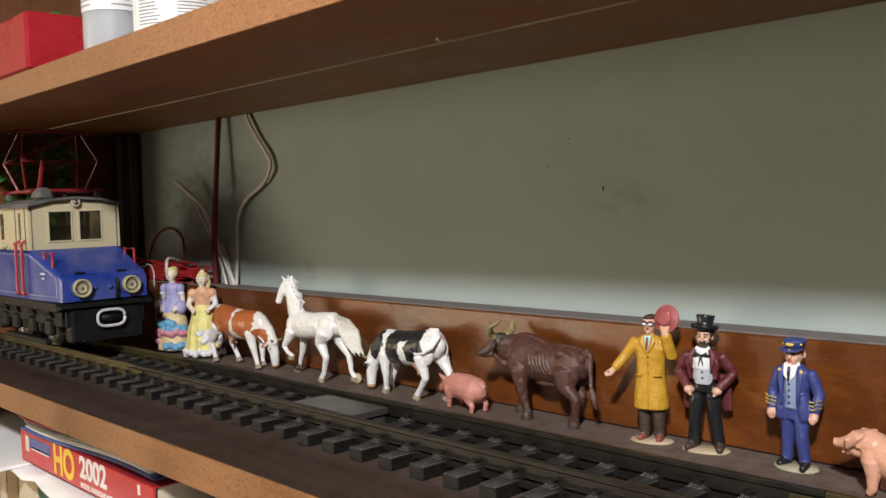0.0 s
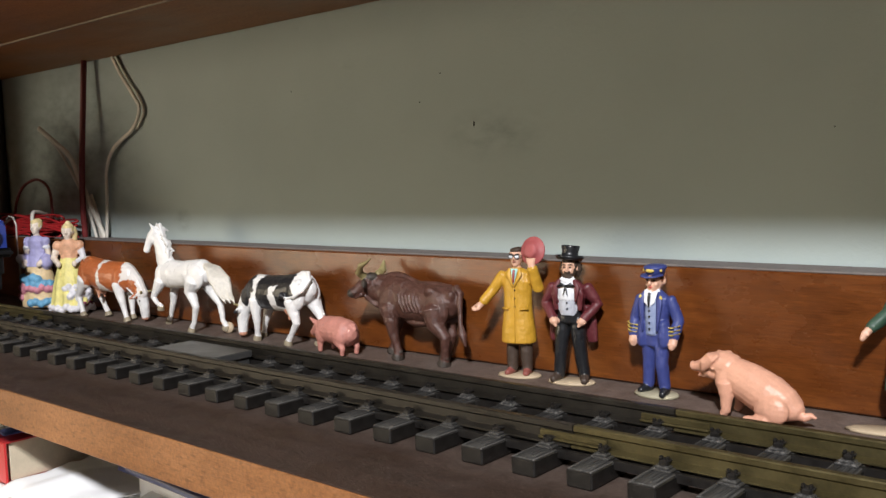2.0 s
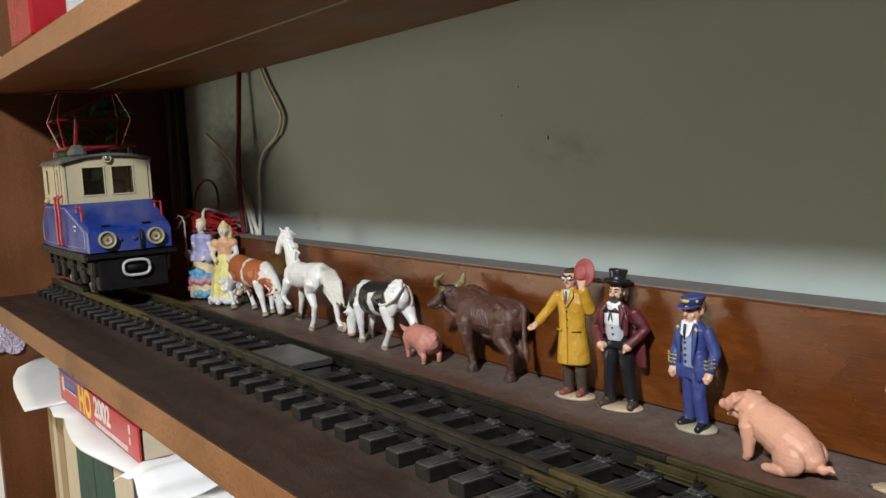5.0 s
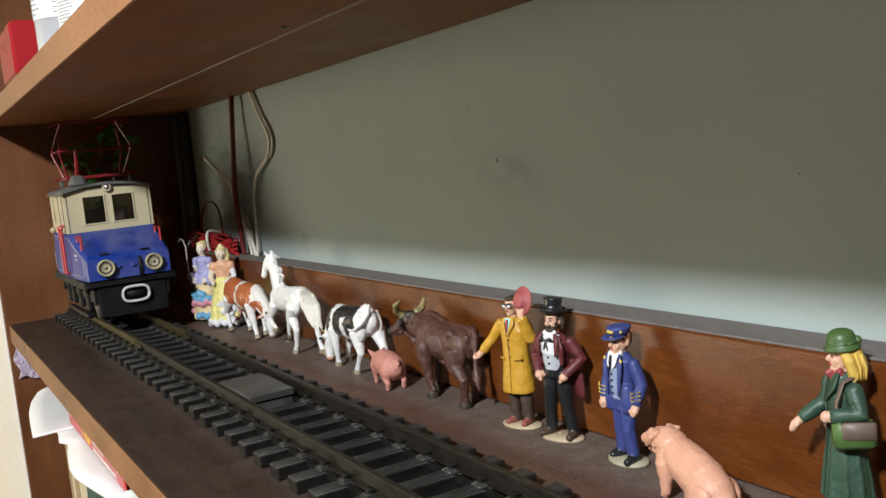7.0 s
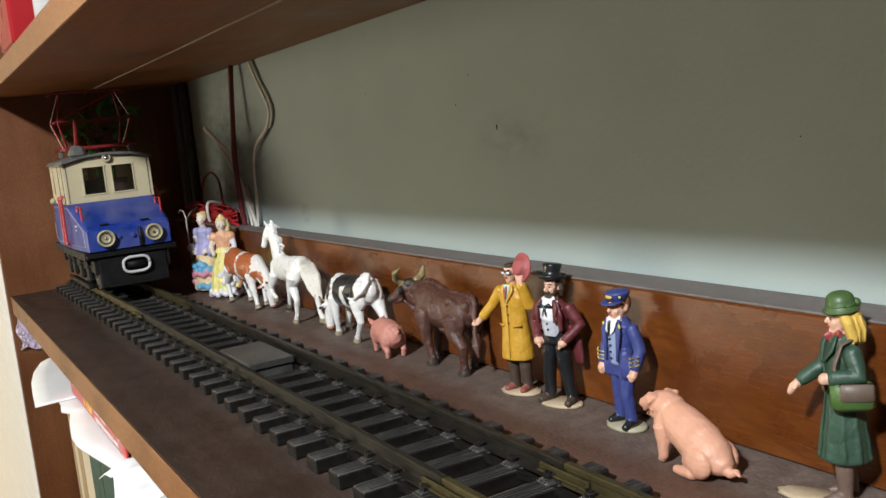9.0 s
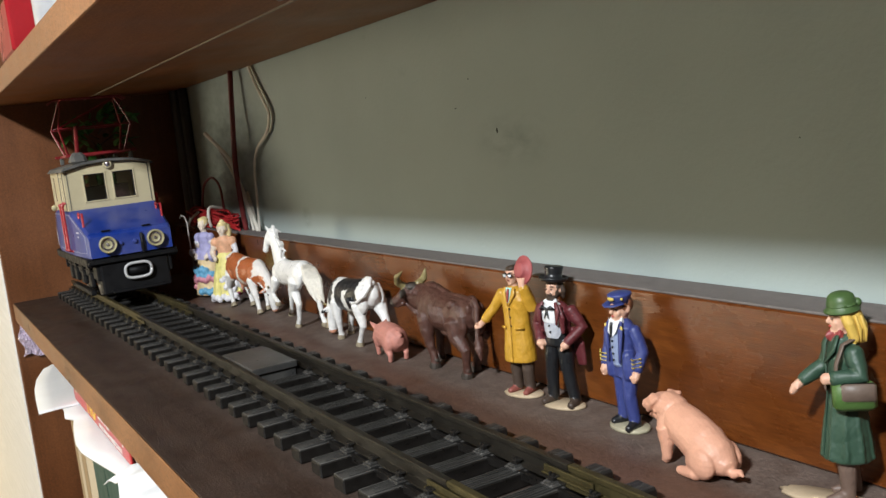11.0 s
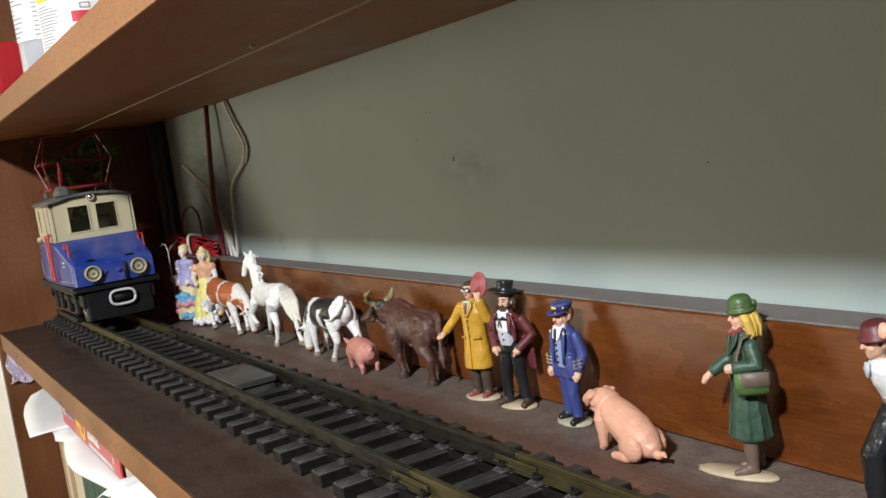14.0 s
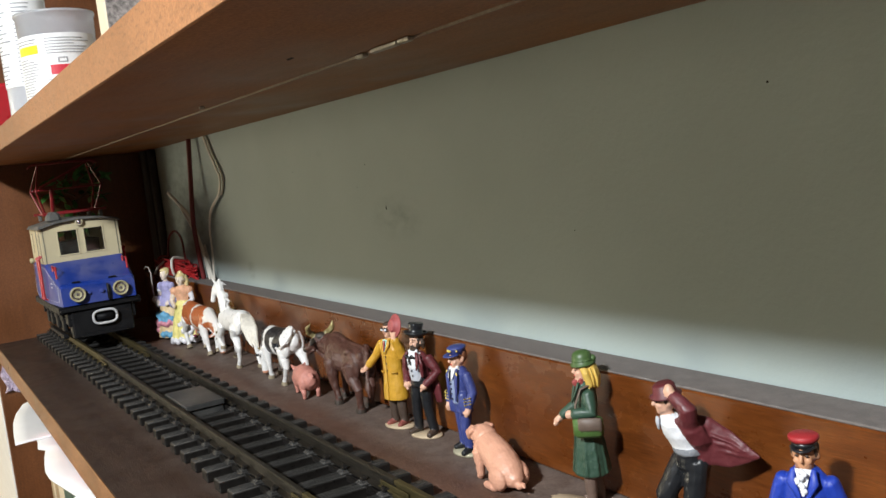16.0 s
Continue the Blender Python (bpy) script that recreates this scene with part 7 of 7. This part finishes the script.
# ---- upper shelf ----
TOP = BOARD + THICK
paint("box_red", (0.36, 0.012, 0.020), 0.28, spread=0.1, scale=20, relief=0.05)
paint("box_green", (0.03, 0.16, 0.05), 0.4)
paint("label_white", (0.76, 0.77, 0.78), 0.45, spread=0.04)
paint("print_grey", (0.28, 0.29, 0.31), 0.6)
paint("label_yellow", (0.75, 0.62, 0.02), 0.5, spread=0.05)
paint("label_red", (0.55, 0.03, 0.05), 0.5, spread=0.05)
paint("page_cream", (0.66, 0.57, 0.42), 0.7, spread=0.1, scale=100)
paint("print_photo", (0.24, 0.22, 0.21), 0.5, spread=0.9, scale=260)
paint("box_grey", (0.42, 0.42, 0.40), 0.6, spread=0.1)
paint("cable_pale", (0.62, 0.64, 0.66), 0.35, spread=0.1)
red = thing("storage_box", (-0.975, 0.3035, TOP), 0, label="glossy red plastic storage box with green lid handle", category="box")
c = Clay()
c.box((0.055, 0.046, 0.0275), (0.110, 0.090, 0.055), 0, bevel=0.003, taper=1.0)
part("body", c, "box_red", red)
c = Clay()
c.box((0.055, 0.046, 0.0570), (0.070, 0.040, 0.005), 0, bevel=0.002)
c.box((0.055, 0.046, 0.0620), (0.030, 0.012, 0.007), 0, bevel=0.002)
part("lid", c, "box_green", red, "green lid handle")
grey = thing("small_carton", (-1.06, 0.345, TOP), 6, label="plain grey carton beside the red box", category="box")
c = Clay()
c.box((0, 0.03, 0.0275), (0.05, 0.06, 0.055), 0, bevel=0.001)
part("carton", c, "box_grey", grey)
wire("cable_ring", [(-1.15 + 0.030 * math.cos(a * 0.6), 0.322 + 0.022 * math.sin(a * 0.6), TOP + 0.0035 + 0.003 * math.sin(a * 1.3 + 1) ** 2) for a in range(12)], 0.0032, "cable_pale", "loop of pale grey cable on the shelf", "cable")


def printed_label(parent, radius, z0, z1, a0, a1, rows, mat="label_white", sheet="label"):
    """A paper label wrapped round a bottle, with rows of small print: (height, start, length, thickness, material)."""
    def arc(r, za, zb, b0, b1, name, m, up, label=""):
        c = Clay()
        n = max(3, int(abs(b1 - b0) / 5))
        verts = []
        for z in (za, zb):
            for q in (r, r + 0.0003):
                verts += [(q * math.cos(radians(b0 + (b1 - b0) * k / n)), q * math.sin(radians(b0 + (b1 - b0) * k / n)), z) for k in range(n + 1)]
        m1 = n + 1
        faces = []
        for k in range(n):
            faces += [(m1 + k, m1 + k + 1, 3 * m1 + k + 1, 3 * m1 + k), (k, 2 * m1 + k, 2 * m1 + k + 1, k + 1), (k, k + 1, m1 + k + 1, m1 + k), (2 * m1 + k, 3 * m1 + k, 3 * m1 + k + 1, 2 * m1 + k + 1)]
        c.add(verts, faces)
        return part(name, c, m, up, label)
    paper = arc(radius + 0.0002, z0, z1, a0, a1, sheet, mat, parent, "white printed paper label")
    for z, s, w, h, m in rows:
        arc(radius + 0.0006, z, z + h, a0 + s, a0 + s + w, "print_bar", m, paper)


def small_print(z0, z1, step, s, w, rng, m="print_grey"):
    rows, z = [], z0
    while z < z1:
        rows.append((z, s, w * rng.uniform(0.45, 1.0), step * 0.26, m))
        z += step
    return rows


rng = random.Random(3)
bottle = thing("lotion_bottle", (-0.752, 0.338, TOP), label="frosted plastic bottle with white printed label", category="bottle")
c = Clay()
c.lathe((0, 0, 0), [(0.0220, 0), (0.0245, 0.002), (0.0250, 0.006), (0.0250, 0.130), (0.0220, 0.142), (0.0110, 0.150), (0.0110, 0.156)], 0, n=32)
part("bottle_body", c, "frosted_plastic", bottle, smooth=True)
c = Clay()
c.lathe((0, 0, 0.0), [(0.0215, 0.003), (0.0232, 0.006), (0.0232, 0.120), (0.0150, 0.126)], 0, n=28)
part("lotion", c, "cable_pale", bottle, "pale liquid inside", smooth=True)
c = Clay()
c.lathe((0, 0, 0.1545), [(0.0150, 0), (0.0155, 0.020), (0.0140, 0.022)], 0, n=24)
part("cap", c, "label_white", bottle, "white cap", smooth=True)
printed_label(bottle, 0.0250, 0.034, 0.122, -120, 60, small_print(0.038, 0.118, 0.0042, 10, 70, rng) + small_print(0.038, 0.118, 0.0042, 92, 70, rng))
cup = thing("plastic_cup", (-0.672, 0.357, TOP), label="clear plastic tub with a yellow and red printed label", category="tub")
c = Clay()
c.lathe((0, 0, 0), [(0.0320, 0), (0.0335, 0.002), (0.0365, 0.092), (0.0378, 0.0925), (0.0378, 0.095), (0.0356, 0.095), (0.0325, 0.004), (0.0010, 0.003)], 0, n=36)
part("tub_body", c, "frosted_plastic", cup, smooth=True)
printed_label(cup, 0.0358, 0.006, 0.072, -105, 55,
              [(0.0540, 22, 42, 0.0080, "label_yellow"), (0.0330, 80, 46, 0.0090, "label_red"), (0.0440, 92, 14, 0.0010, "print_grey"), (0.0480, 92, 14, 0.0010, "print_grey"), (0.0440, 92, 2, 0.0050, "print_grey"), (0.0440, 104, 2, 0.0050, "print_grey")]
              + small_print(0.010, 0.051, 0.0026, 22, 40, rng) + small_print(0.0640, 0.070, 0.0030, 20, 44, rng) + small_print(0.053, 0.068, 0.0028, 76, 74, rng) + small_print(0.010, 0.030, 0.0026, 74, 70, rng))
picture = thing("picture_book", (-0.482, 0.362, TOP), 4, label="cream-edged paperback with a grey picture cover, standing", category="book")
c = Clay()
c.box((0, 0.09, 0.08), (0.022, 0.180, 0.160), 0, bevel=0.001)
part("page_block", c, "page_cream", picture)
c = Clay()
c.box((0.0117, 0.09, 0.08), (0.0010, 0.178, 0.160), 0)
part("cover", c, "print_photo", picture, "grey picture cover")

# ---- lower shelf: books, catalogue and papers ----
paint("catalogue_red", (0.50, 0.028, 0.030), 0.35, spread=0.12, scale=30, relief=0.1)
paint("catalogue_blue", (0.06, 0.09, 0.30), 0.4)
paint("ink_yellow", (0.80, 0.50, 0.03), 0.45, spread=0.08)
paint("ink_white", (0.74, 0.70, 0.68), 0.5, spread=0.05)
paint("paper_white", (0.93, 0.93, 0.93), 0.65, spread=0.04, scale=30, relief=0.1)
paint("spine_green", (0.012, 0.080, 0.065), 0.45, spread=0.2, scale=30)
paint("spine_dark", (0.03, 0.03, 0.09), 0.3, spread=0.2, scale=30)
paint("spine_tan", (0.40, 0.28, 0.15), 0.6, spread=0.2, scale=30)
paint("mag_cover", (0.16, 0.18, 0.17), 0.35, spread=0.7, scale=60)
paint("plastic_wrap", (0.62, 0.52, 0.64), 0.10, spread=0.25, scale=60, relief=0.9)
LOW = -0.36 + 0.0255
x = -1.100
BOOKS = [(0.022, 0.238, 0.20, "spine_tan"), (0.024, 0.241, 0.21, "page_cream"), (0.036, 0.236, 0.20, "spine_tan"), (0.060, 0.240, 0.20, "page_cream"), (0.078, 0.241, 0.19, "spine_green"), (0.078, 0.239, 0.20, "spine_green"),
         (0.068, 0.241, 0.20, "page_cream"), (0.040, 0.236, 0.20, "spine_dark"), (0.050, 0.241, 0.20, "spine_tan"), (0.044, 0.239, 0.20, "page_cream"), (0.040, 0.240, 0.20, "spine_tan"), (0.046, 0.238, 0.20, "spine_tan"), (0.050, 0.241, 0.20, "page_cream"),
         (0.044, 0.240, 0.20, "spine_green"), (0.040, 0.241, 0.20, "spine_tan"), (0.046, 0.239, 0.20, "page_cream"), (0.042, 0.241, 0.20, "spine_dark")]
for w, h, d, cover in BOOKS:
    book = thing("book", (x + w / 2, 0.325, LOW), label="upright " + {"spine_tan": "tan", "page_cream": "cream", "spine_green": "dark green", "spine_dark": "dark blue", "catalogue_red": "red"}[cover] + " hardback book on the lower shelf", category="book", group="books on the lower shelf")
    c = Clay()
    c.box((0, d / 2, h / 2), (w - 0.005, d - 0.006, h - 0.006), 0)
    part("page_block", c, "page_cream", book)
    c = Clay()
    c.box((0, 0.0015, h / 2), (w - 0.0006, 0.003, h), 0, bevel=0.001)
    for s in (-1, 1):
        c.box((s * (w / 2 - 0.0014), d / 2, h / 2), (0.0022, d, h), 0, bevel=0.0005)
    part("binding", c, cover, book)
    x += w + 0.0008
PILE = LOW + 0.2415


def sheet(name, x0, x1, y0, y1, z, droop, label, seed, mat="paper_white", curl=0.0, thick=0.0012, front=(), folds=0.0):
    """Paper that lies flat, with its front edge drooping over and its outline a little uneven."""
    rng = random.Random(seed)
    nx, ny = 28, 12
    c = Clay()
    verts = []
    creases = [(rng.uniform(0, 6.28), rng.uniform(14, 34), rng.uniform(0, 1)) for _ in range(5)]
    for up in (0, thick):
        for j in range(ny + 1):
            for i in range(nx + 1):
                u, v = i / nx, j / ny
                f = max(0.0, 1 - v * 2.2)
                zz = z - droop * f * f * (0.7 + 0.3 * math.sin(3 * u + seed)) + curl * math.sin(4 * u + seed) * 0.5 + curl * 0.5
                for a, q, p in creases:
                    zz += folds * abs((q * ((x1 - x0) * u * math.cos(a) + (y1 - y0) * v * math.sin(a)) + p) % 1.0 - 0.5) - folds * 0.25
                px, ya = x0 + (x1 - x0) * u, y0 + 0.004 * math.sin(5 * u + seed)
                for (ax, ay), (bx, by) in zip(front, front[1:]):
                    if ax <= px <= bx:
                        ya = ay + (by - ay) * (px - ax) / (bx - ax)
                verts.append((px, ya + (y1 - ya) * v, zz + up))
    m1, m2 = nx + 1, (nx + 1) * (ny + 1)
    faces = []
    for j in range(ny):
        for i in range(nx):
            a = j * m1 + i
            faces += [(m2 + a, m2 + a + 1, m2 + a + m1 + 1, m2 + a + m1), (a, a + m1, a + m1 + 1, a + 1)]
    for i in range(nx):
        faces += [(i, i + 1, m2 + i + 1, m2 + i), (ny * m1 + i + 1, ny * m1 + i, m2 + ny * m1 + i, m2 + ny * m1 + i + 1)]
    for j in range(ny):
        a, b = j * m1, j * m1 + nx
        faces += [(a + m1, a, m2 + a, m2 + a + m1), (b, b + m1, m2 + b + m1, m2 + b)]
    c.add(verts, faces)
    return tagged(part(name, c, mat, smooth=True), label, "paper")


sheet("paper_sheet", -1.262, -0.967, 0.28, 0.500, PILE + 0.0024, 0.003, "bright white paper sheet with a curved edge over the books", 1, thick=0.0016, front=((-1.263, 0.345), (-1.22, 0.3150), (-1.16, 0.2990), (-1.10, 0.2895), (-1.04, 0.2840), (-0.966, 0.2785)))
sheet("paper_sheet", -1.010, -0.560, 0.30, 0.520, PILE, 0.002, "bright white paper sheet lying over the book tops", 2, thick=0.0022, front=((-1.011, 0.3050), (-0.965, 0.3050), (-0.930, 0.3005), (-0.915, 0.3080), (-0.880, 0.3020), (-0.820, 0.2945), (-0.780, 0.2945), (-0.684, 0.3100), (-0.559, 0.3120)))
sheet("paper_sheet", -0.672, -0.574, 0.296, 0.520, PILE + 0.004, 0.010, "crumpled white paper on the book tops", 6, curl=0.018, thick=0.0012, folds=0.008)
sheet("paper_sheet", -0.560, -0.330, 0.306, 0.520, PILE + 0.003, 0.006, "loosely curled white paper under the magazine", 3, curl=0.016, thick=0.0012, folds=0.006)
sheet("paper_stack", -0.575, -0.235, 0.366, 0.530, PILE + 0.0002, 0.0, "stack of white papers under the blue magazine", 7, thick=0.0264)
sheet("magazine", -0.580, -0.230, 0.352, 0.530, PILE + 0.0268, 0.0, "dark blue magazine lying flat on white papers", 8, mat="spine_dark", thick=0.005)

cat_z = PILE + 0.0042
cat = thing("catalogue", (-0.9900, 0.322, cat_z), 0, label="thick red catalogue with a printed spine, lying flat", category="book")
c = Clay()
c.box((0.145, 0.108, 0.0155), (0.284, 0.206, 0.0285), 0, bevel=0.0008)
part("page_block", c, "page_cream", cat, "cream page block")
c = Clay()
c.box((0.145, 0.0010, 0.0155), (0.290, 0.0024, 0.0310), 0, bevel=0.0010)
for z in (0.0004, 0.0306):
    c.box((0.145, 0.108, z), (0.290, 0.214, 0.0010), 0)
cover = part("cover", c, "catalogue_red", cat, "red cover with printed spine")


def words(text, size, at, mat, parent, squeeze=1.0):
    curve = bpy.data.curves.new("words", "FONT")
    curve.body, curve.size, curve.extrude, curve.align_y, curve.offset = text, size, 0.00015, "CENTER", size * 0.034
    tmp = new("tmp", curve)
    me = bpy.data.meshes.new_from_object(tmp.evaluated_get(bpy.context.evaluated_depsgraph_get()))
    bpy.data.objects.remove(tmp)
    me.materials.clear()
    me.materials.append(MATS[mat])
    me.transform(Matrix.Translation(at) @ pose(0, 0, 0, 90, 0, 0) @ Matrix.Diagonal((squeeze, 1, 1, 1)))
    ob = new("lettering", me)
    ob.parent = parent
    return ob


words("HO", 0.037, (0.086, -0.0005, 0.0160), "ink_yellow", cover, 0.86)
words("2002", 0.0262, (0.147, -0.0005, 0.0198), "ink_white", cover, 1.08)
words("MODEL RAILROAD REFERENCE BOOK", 0.0062, (0.148, -0.0005, 0.0046), "ink_white", cover, 1.02)
for x0, w, z, h, m in ((0.024, 0.054, 0.0215, 0.0100, "catalogue_blue"), (0.014, 0.009, 0.0190, 0.0150, "page_cream"), (0.030, 0.044, 0.0165, 0.0030, "ink_white"), (0.262, 0.004, 0.0240, 0.0080, "ink_white"), (0.262, 0.003, 0.0140, 0.0060, "ink_white")):
    c = Clay()
    c.box((x0 + w / 2, -0.0004, z), (w, 0.0004, h), 0)
    part("logo_bar", c, m, cover)
cat.scale = (1.055, 0.9, 1.06)
for x0, x1, y0, dz, mat, thick, label in ((-0.985, -0.690, 0.3235, 0.0334, "catalogue_blue", 0.0020, "thin blue magazine on the catalogue"), (-0.975, -0.700, 0.3250, 0.0366, "paper_white", 0.0016, "thin white leaflet in the magazine pile"),
                                          (-0.980, -0.690, 0.3260, 0.0400, "mag_cover", 0.0030, "magazine with a dark picture cover in the pile"), (-0.990, -0.760, 0.3245, 0.0446, "catalogue_red", 0.0014, "thin red magazine in the pile"),
                                          (-0.975, -0.720, 0.3300, 0.0478, "box_grey", 0.0020, "thin grey magazine on top of the pile")):
    sheet("magazine", x0, x1, y0, 0.510, cat_z + dz, 0.0, label, 4, mat=mat, curl=0.003, thick=thick)

# crinkled plastic wrap by the side panel
c = Clay()
nx, ny = 22, 26
verts, faces = [], []
rng = random.Random(2)
for j in range(ny + 1):
    for i in range(nx + 1):
        u, v = i / nx, j / ny
        ruffle = rng.uniform(0.0, 0.0030) + 0.0045 * abs(math.sin(9 * u + 7 * v)) + 0.0010
        verts.append((ruffle, -0.017 + 0.034 * u + 0.003 * math.sin(8 * v), -0.025 + 0.050 * v + 0.003 * math.sin(7 * u)))
for j in range(ny):
    for i in range(nx):
        k = j * (nx + 1) + i
        faces.append((k, k + 1, k + nx + 2, k + nx + 1))
c.add(verts, faces)
wrap = part("plastic_wrap", c, "plastic_wrap")
bm = bmesh.new()
bm.from_mesh(wrap.data)
bmesh.ops.solidify(bm, geom=bm.faces[:], thickness=0.0006)
bm.to_mesh(wrap.data)
bm.free()
wrap.location = (-1.2695, 0.3145, -0.0530)
tagged(wrap, "crinkled shiny lilac plastic wrap taped to the panel", "plastic wrap")

# ---- assumed window frame round the added fill lamp, unseen behind the viewer ----
window = thing("window_1", (-3.25, -2.6, -0.65), label="assumed unseen window, a white frame round the fill lamp", category="window", kind="structure")
for lo, hi in (((-0.92, 0, 0), (-0.86, 0.02, 1.44)), ((0.86, 0, 0), (0.92, 0.02, 1.44)), ((-0.86, 0, 0), (0.86, 0.02, 0.04)), ((-0.86, 0, 1.36), (0.86, 0.02, 1.44))):
    slab("window_frame", lo, hi, "label_white", window)
